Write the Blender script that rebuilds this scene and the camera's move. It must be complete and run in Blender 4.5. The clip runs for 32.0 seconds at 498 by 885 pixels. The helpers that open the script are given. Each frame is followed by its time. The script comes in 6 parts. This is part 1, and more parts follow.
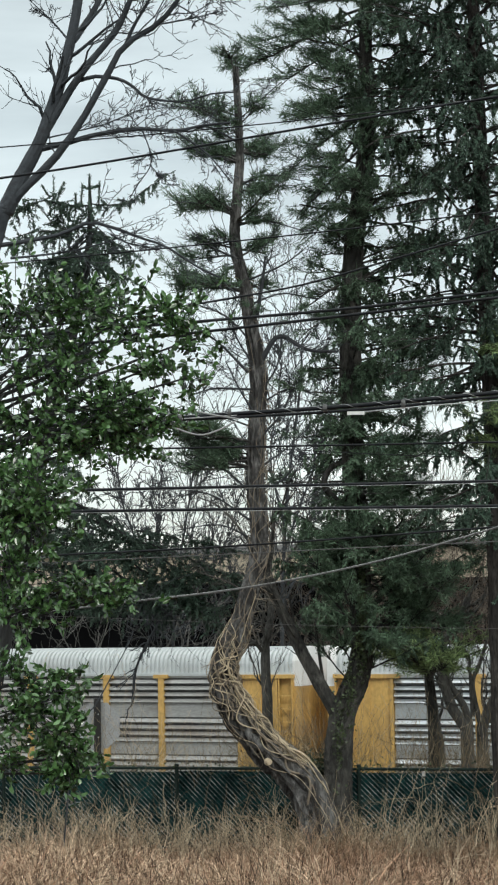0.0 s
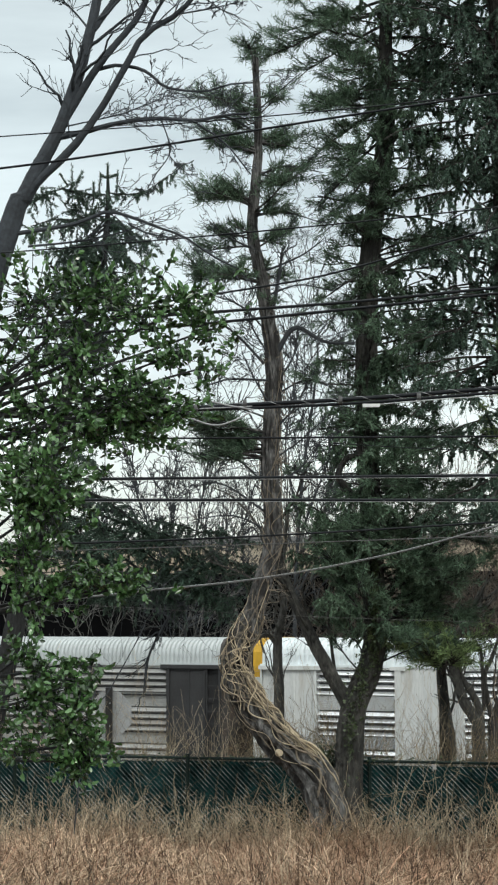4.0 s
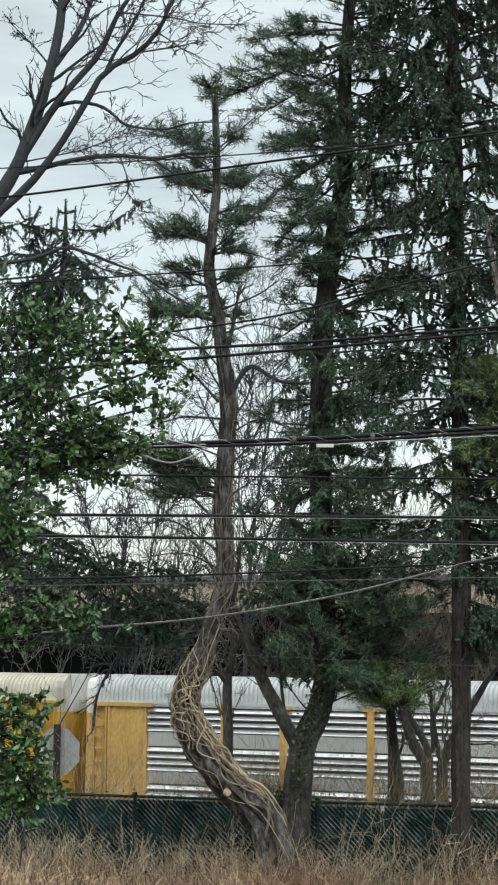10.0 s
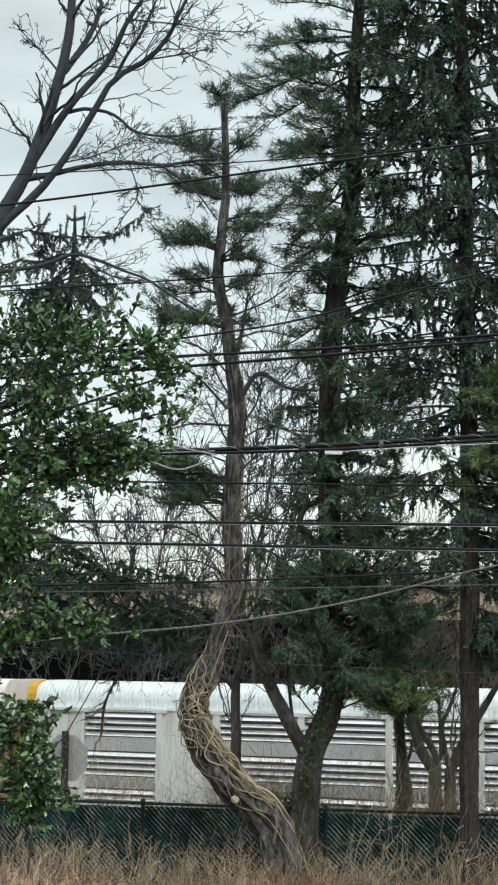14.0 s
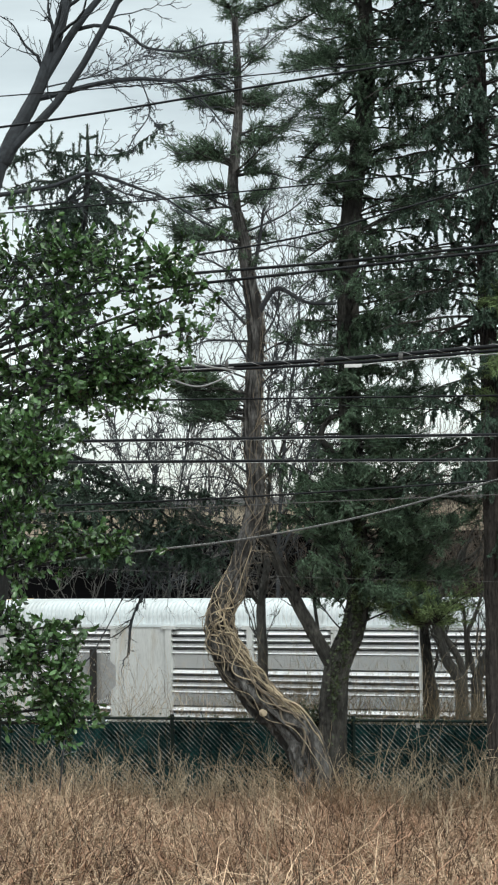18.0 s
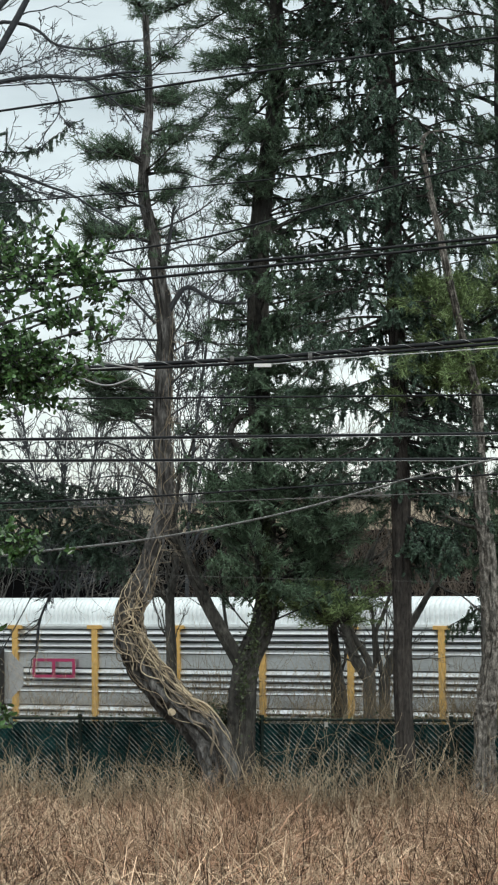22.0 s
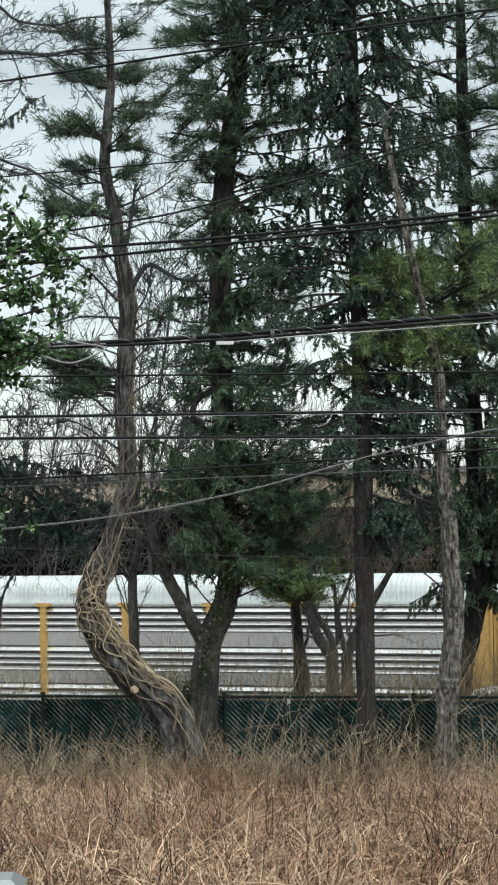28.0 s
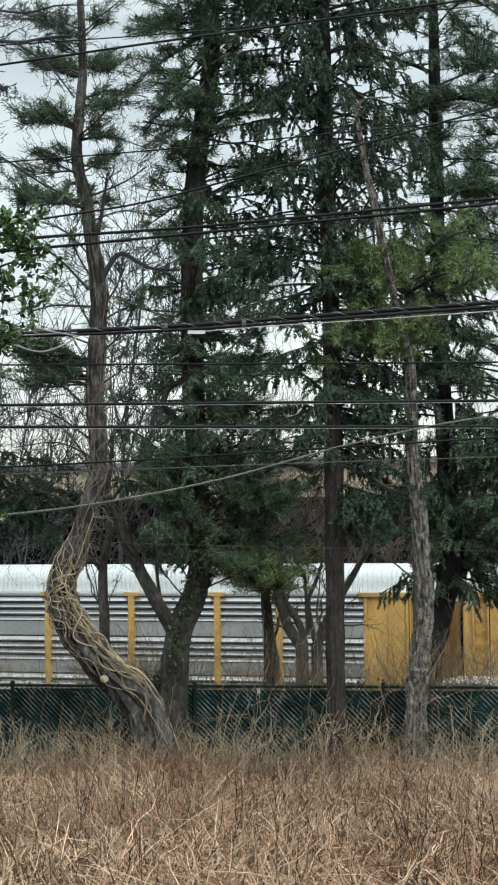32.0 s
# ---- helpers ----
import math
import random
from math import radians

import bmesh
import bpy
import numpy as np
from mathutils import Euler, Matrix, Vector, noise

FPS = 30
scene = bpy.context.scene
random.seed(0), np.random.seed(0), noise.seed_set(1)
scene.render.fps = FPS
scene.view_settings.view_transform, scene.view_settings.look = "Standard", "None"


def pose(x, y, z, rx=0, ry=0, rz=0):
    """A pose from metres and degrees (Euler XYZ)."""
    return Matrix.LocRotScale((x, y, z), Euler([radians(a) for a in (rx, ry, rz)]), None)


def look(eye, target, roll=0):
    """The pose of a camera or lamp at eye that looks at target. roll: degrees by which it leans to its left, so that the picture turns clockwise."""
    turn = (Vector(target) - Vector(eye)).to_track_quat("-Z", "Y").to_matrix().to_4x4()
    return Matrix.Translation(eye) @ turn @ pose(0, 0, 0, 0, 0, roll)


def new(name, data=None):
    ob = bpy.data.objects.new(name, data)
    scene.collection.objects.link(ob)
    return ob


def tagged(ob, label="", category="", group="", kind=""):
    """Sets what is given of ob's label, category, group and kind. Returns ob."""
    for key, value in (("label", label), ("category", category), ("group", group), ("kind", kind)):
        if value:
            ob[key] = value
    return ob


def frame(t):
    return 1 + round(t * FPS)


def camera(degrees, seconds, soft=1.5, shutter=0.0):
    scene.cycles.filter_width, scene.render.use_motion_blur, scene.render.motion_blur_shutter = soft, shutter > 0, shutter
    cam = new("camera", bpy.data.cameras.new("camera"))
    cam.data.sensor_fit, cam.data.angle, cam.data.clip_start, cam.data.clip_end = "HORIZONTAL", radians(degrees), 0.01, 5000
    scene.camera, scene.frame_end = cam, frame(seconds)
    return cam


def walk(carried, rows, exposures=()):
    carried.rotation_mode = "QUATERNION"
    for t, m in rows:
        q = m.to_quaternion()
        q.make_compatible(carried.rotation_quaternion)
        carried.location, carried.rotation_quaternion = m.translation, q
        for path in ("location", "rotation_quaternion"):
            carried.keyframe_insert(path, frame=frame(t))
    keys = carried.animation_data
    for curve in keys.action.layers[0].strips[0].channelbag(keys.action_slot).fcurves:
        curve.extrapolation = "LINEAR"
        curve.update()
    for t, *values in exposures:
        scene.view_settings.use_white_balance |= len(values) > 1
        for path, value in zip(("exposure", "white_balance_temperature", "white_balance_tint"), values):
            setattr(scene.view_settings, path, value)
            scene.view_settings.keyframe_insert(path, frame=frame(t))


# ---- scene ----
EYE = 1.6
cam = camera(14.8, 32.0, soft=2.2)
# seconds, pitch, roll, yaw of the camera, which turns on the spot
ROWS = [
    (0.0, 5.060, 0.996, 0.088),
    (0.5, 5.097, 0.933, 0.120),
    (1.0, 5.103, 0.877, 0.171),
    (1.5, 5.079, 0.754, 0.237),
    (2.0, 4.997, 0.664, 0.281),
    (2.5, 4.899, 0.495, 0.296),
    (4.5, 4.790, 0.187, 0.458),
    (5.0, 4.926, 0.142, 0.293),
    (5.5, 5.111, 0.040, -0.076),
    (6.0, 5.315, -0.037, -0.482),
    (6.5, 5.468, -0.135, -0.802),
    (7.0, 5.563, -0.219, -0.967),
    (7.5, 5.644, -0.322, -0.997),
    (8.0, 5.736, -0.407, -0.990),
    (8.5, 5.818, -0.483, -0.998),
    (9.0, 5.870, -0.565, -1.008),
    (9.5, 5.910, -0.579, -1.018),
    (10.0, 5.946, -0.595, -1.002),
    (10.5, 5.993, -0.603, -0.957),
    (11.0, 6.043, -0.590, -0.892),
    (11.5, 6.064, -0.562, -0.830),
    (12.0, 6.085, -0.565, -0.789),
    (12.5, 6.094, -0.613, -0.767),
    (13.0, 6.115, -0.659, -0.778),
    (13.5, 6.157, -0.731, -0.792),
    (15.5, 5.612, -0.274, -0.236),
    (16.0, 5.103, 0.093, 0.049),
    (16.5, 4.569, 0.378, 0.252),
    (17.0, 4.069, 0.573, 0.264),
    (17.5, 3.768, 0.743, 0.202),
    (18.0, 3.625, 0.662, -0.031),
    (18.5, 3.683, 0.541, -0.234),
    (19.0, 3.774, 0.370, -0.372),
    (19.5, 3.776, 0.289, -0.617),
    (20.0, 3.699, 0.295, -0.960),
    (20.5, 3.608, 0.452, -1.411),
    (21.0, 3.580, 0.584, -1.900),
    (21.5, 3.574, 0.630, -2.357),
    (22.0, 3.573, 0.637, -2.744),
    (22.5, 3.565, 0.693, -3.060),
    (23.0, 3.550, 0.772, -3.281),
    (23.5, 3.533, 0.831, -3.455),
    (24.0, 3.499, 0.878, -3.612),
    (24.5, 3.417, 0.885, -3.734),
    (25.0, 3.297, 0.807, -3.786),
    (25.5, 3.167, 0.750, -3.711),
    (27.5, 2.892, 0.737, -3.598),
    (28.0, 2.888, 0.777, -3.861),
    (28.5, 2.870, 0.904, -4.066),
    (29.0, 2.823, 0.933, -4.177),
    (29.5, 2.766, 0.997, -4.215),
    (30.0, 2.692, 0.998, -4.265),
    (30.5, 2.634, 0.958, -4.341),
    (31.0, 2.601, 0.817, -4.450),
    (31.5, 2.578, 0.704, -4.580),
    (32.0, 2.569, 0.581, -4.738),
]

walk(cam, [(t, pose(0, 0, EYE, 90 + p, r, y)) for t, p, r, y in ROWS], [(0, 0.05, 6500, 4), (32, 0.05, 6500, 4)])

# ---- sky and sun: an overcast winter day ----
world = bpy.data.worlds.new("overcast_sky")
scene.world = world
world.use_nodes = True
wn, wl = world.node_tree.nodes, world.node_tree.links
wn.clear()
w_out, w_bg = wn.new("ShaderNodeOutputWorld"), wn.new("ShaderNodeBackground")
w_sky = wn.new("ShaderNodeTexSky")
w_sky.sky_type, w_sky.sun_disc = "NISHITA", False
w_sky.sun_elevation, w_sky.sun_rotation = radians(38), radians(200)
w_tc, w_map, w_noise = wn.new("ShaderNodeTexCoord"), wn.new("ShaderNodeMapping"), wn.new("ShaderNodeTexNoise")
w_map.inputs["Scale"].default_value = (2.2, 2.2, 11)
w_noise.inputs["Scale"].default_value, w_noise.inputs["Detail"].default_value = 2.6, 6
w_sep, w_ramp = wn.new("ShaderNodeSeparateXYZ"), wn.new("ShaderNodeValToRGB")
stops = ((0.0, (0.745, 0.77, 0.765)), (0.1, (0.735, 0.765, 0.77)), (0.25, (0.60, 0.645, 0.655)), (0.45, (0.62, 0.65, 0.65)), (1.0, (1.42, 1.43, 1.41)))
while len(w_ramp.color_ramp.elements) < len(stops):
    w_ramp.color_ramp.elements.new(0.5)
for el, (place, colour) in zip(w_ramp.color_ramp.elements, stops):
    el.position, el.color = place, (*colour, 1)
w_mul, w_mix, w_dim = wn.new("ShaderNodeMix"), wn.new("ShaderNodeMix"), wn.new("ShaderNodeMapRange")
w_dim.inputs["From Min"].default_value, w_dim.inputs["From Max"].default_value = 0.3, 0.7
w_dim.inputs["To Min"].default_value, w_dim.inputs["To Max"].default_value = 0.8, 1.24
w_mul.data_type, w_mul.blend_type, w_mix.data_type = "RGBA", "MULTIPLY", "RGBA"
w_mul.inputs["Factor"].default_value = 1
w_mix.inputs["Factor"].default_value = 0.03
wl.new(w_tc.outputs["Generated"], w_map.inputs["Vector"])
wl.new(w_map.outputs["Vector"], w_noise.inputs["Vector"])
wl.new(w_tc.outputs["Generated"], w_sep.inputs["Vector"])
wl.new(w_sep.outputs["Z"], w_ramp.inputs["Fac"])
wl.new(w_noise.outputs["Fac"], w_dim.inputs["Value"])
wl.new(w_ramp.outputs["Color"], w_mul.inputs[6])
wl.new(w_dim.outputs["Result"], w_mul.inputs[7])
wl.new(w_mul.outputs[2], w_mix.inputs[6])
wl.new(w_sky.outputs["Color"], w_mix.inputs[7])
wl.new(w_mix.outputs[2], w_bg.inputs["Color"])
wl.new(w_bg.outputs["Background"], w_out.inputs["Surface"])
w_bg.inputs["Strength"].default_value = 1.0
sun_data = bpy.data.lights.new("sun", "SUN")
sun_data.energy, sun_data.angle, sun_data.color = 1.25, radians(18), (1.0, 0.97, 0.93)
sun = new("sun", sun_data)
sun.matrix_world = look((35, -60, 70), (0, 20, 0))


# ---- materials ----
def material(name, base, rough=0.8, metal=0.0, vary=0.25, scale=3.0, fine=40.0, stain=None, stain_at=0.6, island=0.0, objectwise=0.0, bump=0.0, stretch=(1, 1, 1), sheen=0.5):
    """Base colour with coarse blotches, fine grain, optional stains, and optional change from piece to piece."""
    m = bpy.data.materials.new(name)
    m.use_nodes = True
    n, l = m.node_tree.nodes, m.node_tree.links
    b = n["Principled BSDF"]
    b.inputs["Roughness"].default_value, b.inputs["Metallic"].default_value = rough, metal
    b.inputs["Specular IOR Level"].default_value = sheen
    tc, mp = n.new("ShaderNodeTexCoord"), n.new("ShaderNodeMapping")
    mp.inputs["Scale"].default_value = stretch
    l.new(tc.outputs["Object"], mp.inputs["Vector"])
    coarse, grain = n.new("ShaderNodeTexNoise"), n.new("ShaderNodeTexNoise")
    coarse.inputs["Scale"].default_value, grain.inputs["Scale"].default_value = scale, fine
    coarse.inputs["Detail"].default_value = grain.inputs["Detail"].default_value = 4
    for k in (coarse, grain):
        l.new(mp.outputs["Vector"], k.inputs["Vector"])
    add = n.new("ShaderNodeMath")
    add.operation = "ADD"
    l.new(coarse.outputs["Fac"], add.inputs[0])
    l.new(grain.outputs["Fac"], add.inputs[1])
    value = add.outputs[0]
    low, high = 0.7, 1.3
    for amount, node, out in ((island, "ShaderNodeNewGeometry", "Random Per Island"), (objectwise, "ShaderNodeObjectInfo", "Random")):
        if amount:
            g, mm = n.new(node), n.new("ShaderNodeMath")
            mm.operation, mm.inputs[1].default_value = "MULTIPLY_ADD", amount
            l.new(g.outputs[out], mm.inputs[0])
            l.new(value, mm.inputs[2])
            value, high, low = mm.outputs[0], high + amount * 0.85, low + amount * 0.15
    mr = n.new("ShaderNodeMapRange")
    mr.inputs["From Min"].default_value, mr.inputs["From Max"].default_value = low, high
    l.new(value, mr.inputs["Value"])
    mix = n.new("ShaderNodeMix")
    mix.data_type = "RGBA"
    mix.inputs[6].default_value = (*[c * (1 - vary) for c in base], 1)
    mix.inputs[7].default_value = (*[min(0.95, c * (1 + vary)) for c in base], 1)
    l.new(mr.outputs["Result"], mix.inputs["Factor"])
    colour = mix.outputs[2]
    if stain:
        s, sr, sm = n.new("ShaderNodeTexNoise"), n.new("ShaderNodeMapRange"), n.new("ShaderNodeMix")
        s.inputs["Scale"].default_value, s.inputs["Detail"].default_value = scale * 0.7, 7
        sr.inputs["From Min"].default_value, sr.inputs["From Max"].default_value = stain_at - 0.08, stain_at + 0.1
        sm.data_type = "RGBA"
        sm.inputs[7].default_value = (*stain, 1)
        l.new(mp.outputs["Vector"], s.inputs["Vector"])
        l.new(s.outputs["Fac"], sr.inputs["Value"])
        l.new(sr.outputs["Result"], sm.inputs["Factor"])
        l.new(colour, sm.inputs[6])
        colour = sm.outputs[2]
    l.new(colour, b.inputs["Base Color"])
    if bump:
        bp = n.new("ShaderNodeBump")
        bp.inputs["Strength"].default_value, bp.inputs["Distance"].default_value = bump, 0.02
        l.new(add.outputs[0], bp.inputs["Height"])
        l.new(bp.outputs["Normal"], b.inputs["Normal"])
    return m


# soil and fallen straw: shade between the blades is put into both colours
M_SOIL = material("shade_dark_thatch", (0.032, 0.021, 0.014), 0.95, scale=1.2, fine=30, vary=0.5, bump=0.6, sheen=0.1)
M_STRAW = material("shaded_straw", (0.055, 0.034, 0.022), 0.95, scale=1.2, fine=6, vary=0.6, island=1.2, sheen=0.1)
M_GRASS = material("straw_grass", (0.57, 0.408, 0.286), 0.85, scale=0.5, fine=3, vary=0.75, island=2.2, sheen=0.2, stain=(0.27, 0.165, 0.105), stain_at=0.54)
M_WEED = material("pale_weed_stalk", (0.46, 0.375, 0.265), 0.85, vary=0.6, island=1.2)
M_RUST = material("rusty_dead_grass", (0.32, 0.195, 0.13), 0.9, scale=0.5, fine=3, vary=0.8, island=1.6, sheen=0.2)
M_BRAMBLE = material("brown_bramble", (0.21, 0.165, 0.105), 0.9, vary=0.55, island=1.0)
M_DARKSTALK = material("dark_dead_stalk", (0.045, 0.026, 0.018), 0.9, vary=0.5, island=1.0)
M_BARK = material("grey_brown_bark", (0.056, 0.054, 0.049), 0.95, scale=6, fine=26, vary=0.95, island=0, bump=1.0, stretch=(1, 1, 0.4), stain=(0.024, 0.024, 0.022), stain_at=0.56)
M_BARK_SNAG = material("rough_grey_bark", (0.118, 0.115, 0.112), 0.95, scale=9, fine=34, vary=0.95, bump=1.0, stretch=(1, 1, 0.4), stain=(0.036, 0.034, 0.033), stain_at=0.5)
M_BARK_DARK = material("dark_conifer_bark", (0.024, 0.025, 0.025), 0.95, scale=4, fine=26, vary=0.5, bump=1.0, stretch=(1, 1, 0.35))
M_BARK_GREY = material("weathered_grey_bark", (0.10, 0.097, 0.09), 0.95, scale=5, fine=30, vary=0.6, bump=1.0, stretch=(1, 1, 0.4))
M_BARK_DEAD = material("flaking_dead_bark", (0.23, 0.215, 0.195), 0.95, scale=20, fine=60, vary=0.8, bump=1.0, stretch=(1, 1, 0.55), stain=(0.06, 0.055, 0.049), stain_at=0.52)
M_VINE = material("dry_vine", (0.47, 0.39, 0.275), 0.9, scale=3, fine=30, vary=0.6, island=1.0)
M_VINE_GREY = material("weathered_vine", (0.20, 0.165, 0.125), 0.9, scale=3, fine=30, vary=0.6, island=0.8)
M_BARE = material("smooth_grey_bark", (0.044, 0.05, 0.058), 0.9, scale=3, fine=20, vary=0.35, bump=0.5)
M_BARK_SPRUCE = material("dark_scaly_bark", (0.041, 0.036, 0.033), 0.95, scale=6, fine=26, vary=0.8, bump=1.0, stretch=(1, 1, 0.4))
M_TWIG = material("bare_twig", (0.042, 0.046, 0.052), 0.9, vary=0.4, island=0.5)
M_PINE = material("pine_needles", (0.088, 0.145, 0.089), 0.6, scale=0.8, fine=8, vary=0.65, island=0.9)
M_SPRUCE = material("dark_spruce_needles", (0.053, 0.094, 0.065), 0.6, scale=0.8, fine=8, vary=0.65, island=0.9)
M_PINE_PALE = material("yellow_green_needles", (0.19, 0.27, 0.11), 0.6, scale=0.8, fine=8, vary=0.55, island=0.9)
M_LEAF = material("glossy_evergreen_leaf", (0.068, 0.138, 0.046), 0.22, scale=1.6, fine=10, vary=0.9, island=1.3, sheen=0.9)
M_IVY = material("ivy_leaf", (0.045, 0.065, 0.025), 0.45, vary=0.5, island=0.9)
M_FENCE = material("green_fence_coating", (0.009, 0.02, 0.017), 0.6, vary=0.4, scale=2, sheen=0.25)
M_FABRIC = material("green_privacy_fabric", (0.012, 0.046, 0.046), 0.85, vary=0.9, scale=2.2, fine=14, sheen=0.1, stain=(0.006, 0.014, 0.014), stain_at=0.55)
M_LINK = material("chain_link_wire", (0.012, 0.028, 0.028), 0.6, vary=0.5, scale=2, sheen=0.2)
# bright copy of the link wire: broken glints painted into its colour
M_GLINT = material("glinting_chain_link_wire", (0.66, 0.72, 0.70), 0.35, vary=0.7, scale=7, fine=20, stain=(0.03, 0.06, 0.06), stain_at=0.45)
M_WIRE = material("black_cable_sheath", (0.007, 0.009, 0.012), 0.5, vary=0.3, sheen=0.22)
M_ALU = material("bare_aluminium_wire", (0.45, 0.46, 0.47), 0.35, 0.8, vary=0.2)
M_SIGN = material("bare_sign_back", (0.4, 0.405, 0.41), 0.85, 0.0, vary=0.25, sheen=0.2)
M_POST = material("weathered_sign_post", (0.10, 0.10, 0.10), 0.7, vary=0.4)
M_SILVER = material("galvanised_side_sheet", (0.62, 0.65, 0.67), 0.3, 0.8, vary=0.2, scale=0.8, fine=12, stain=(0.24, 0.21, 0.18), stain_at=0.63, stretch=(0.5, 1, 2.5))
M_SHINY = material("bright_side_sheet", (0.88, 0.91, 0.93), 0.27, 0.85, vary=0.12, scale=0.8, fine=12, stain=(0.36, 0.34, 0.31), stain_at=0.66, stretch=(0.5, 1, 2.5))
# slot sheets: the dark inside the wagons is put into their colour
M_SLOT_DARK = material("dark_slot_sheet", (0.10, 0.108, 0.112), 0.7, 0.2, vary=0.3, scale=1.0)
M_SLOT_GREY = material("grey_slot_sheet", (0.15, 0.15, 0.15), 0.7, 0.2, vary=0.3, scale=1.0)
M_DULL = material("dull_grey_side_sheet", (0.42, 0.42, 0.41), 0.45, 0.45, vary=0.25, scale=0.8, fine=12, stain=(0.24, 0.19, 0.15), stain_at=0.6, stretch=(0.5, 1, 2.0))
M_ROOF = material("grey_roof_sheet", (0.55, 0.58, 0.585), 0.5, 0.2, vary=0.08, scale=0.5, fine=5, stain=(0.42, 0.43, 0.43), stain_at=0.64)
M_ROOF_WHITE = material("white_roof_sheet", (0.78, 0.83, 0.85), 0.45, 0.1, vary=0.1, scale=0.5, fine=9, stain=(0.55, 0.57, 0.57), stain_at=0.66)
M_ROOF_CREAM = material("cream_roof_sheet", (0.62, 0.60, 0.51), 0.5, 0.1, vary=0.14, scale=0.5, fine=9, stain=(0.42, 0.38, 0.28), stain_at=0.6)
M_YELLOW = material("weathered_yellow_paint", (0.56, 0.35, 0.11), 0.6, vary=0.24, scale=1.0, fine=14, stain=(0.30, 0.19, 0.09), stain_at=0.6, stretch=(1, 1, 0.5))
M_YELLOW_NEW = material("bright_yellow_paint", (0.60, 0.35, 0.03), 0.5, vary=0.18, scale=1.0, fine=14, stain=(0.36, 0.23, 0.09), stain_at=0.58, stretch=(1, 1, 0.4))
M_PAINT_WHITE = material("weathered_white_paint", (0.66, 0.67, 0.66), 0.55, vary=0.14, scale=1.0, fine=14, stain=(0.36, 0.30, 0.22), stain_at=0.63, stretch=(2, 2, 0.4))
M_DOOR_WHITE = material("white_door_paint", (0.8, 0.8, 0.79), 0.5, vary=0.08, scale=1.0, fine=14, stain=(0.6, 0.55, 0.48), stain_at=0.72, stretch=(2, 2, 0.4))
M_DARKPAINT = material("dark_brown_paint", (0.05, 0.045, 0.042), 0.7, vary=0.4, scale=1.0, stain=(0.10, 0.06, 0.04), stain_at=0.6)
M_GREYPOST = material("grey_post_paint", (0.035, 0.035, 0.037), 0.7, vary=0.35, scale=1.0)
M_UNDER = material("black_underframe", (0.025, 0.023, 0.022), 0.8, vary=0.4)
M_RED = material("faded_red_paint", (0.16, 0.05, 0.055), 0.75, vary=0.35, scale=1.5)
M_MAGENTA = material("faded_crimson_paint", (0.34, 0.03, 0.10), 0.6, vary=0.25, scale=1.5)
M_NAVY = material("navy_paint", (0.014, 0.012, 0.055), 0.5, vary=0.15)
M_WHITE = material("white_lettering", (0.75, 0.75, 0.75), 0.5, vary=0.08)
M_STRIPE = material("dark_red_stripe_paint", (0.22, 0.035, 0.045), 0.5, vary=0.2)
M_PINK = material("red_stripe_paint", (0.50, 0.08, 0.07), 0.5, vary=0.15)
M_BLACK = material("black_lettering", (0.02, 0.02, 0.022), 0.6, vary=0.2)
M_STEEL = material("rail_steel", (0.16, 0.13, 0.11), 0.5, 0.6, vary=0.3)
M_TIE = material("creosoted_tie", (0.07, 0.055, 0.045), 0.9, vary=0.35)
M_BALLAST = material("grey_ballast", (0.20, 0.19, 0.18), 0.95, vary=0.4, scale=3, fine=18, bump=1.0)
M_ROAD = material("asphalt", (0.055, 0.055, 0.056), 0.9, vary=0.25, scale=1, fine=40)
M_CARWHITE = material("white_car_paint", (0.72, 0.73, 0.74), 0.25, vary=0.04)
M_CARGREY = material("silver_car_paint", (0.42, 0.45, 0.48), 0.3, 0.5, vary=0.06)
M_GLASS = material("dark_car_glass", (0.06, 0.065, 0.07), 0.05, vary=0.1)
M_TYRE = material("tyre_rubber", (0.02, 0.02, 0.02), 0.9, vary=0.2)
M_TAN = material("tan_building_wall", (0.5, 0.43, 0.33), 0.9, vary=0.2, scale=0.3, fine=6, stain=(0.36, 0.29, 0.2), stain_at=0.62)
M_SLATE = material("grey_roof_felt", (0.22, 0.22, 0.22), 0.9, vary=0.2, scale=0.4)
# near-black colour stands in for deep shade beyond the tracks
M_SHADE_BLOCK = material("black_shade_wall", (0.004, 0.004, 0.0045), 0.95, vary=0.4, scale=0.6, sheen=0.05)
# lighter than the near woods: distance haze painted into the bark
M_FARWOODS = material("haze_tinted_bare_woods", (0.24, 0.215, 0.2), 0.95, vary=0.3, scale=0.3, fine=2, island=0.8)
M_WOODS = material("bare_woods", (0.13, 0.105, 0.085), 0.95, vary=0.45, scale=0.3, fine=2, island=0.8)


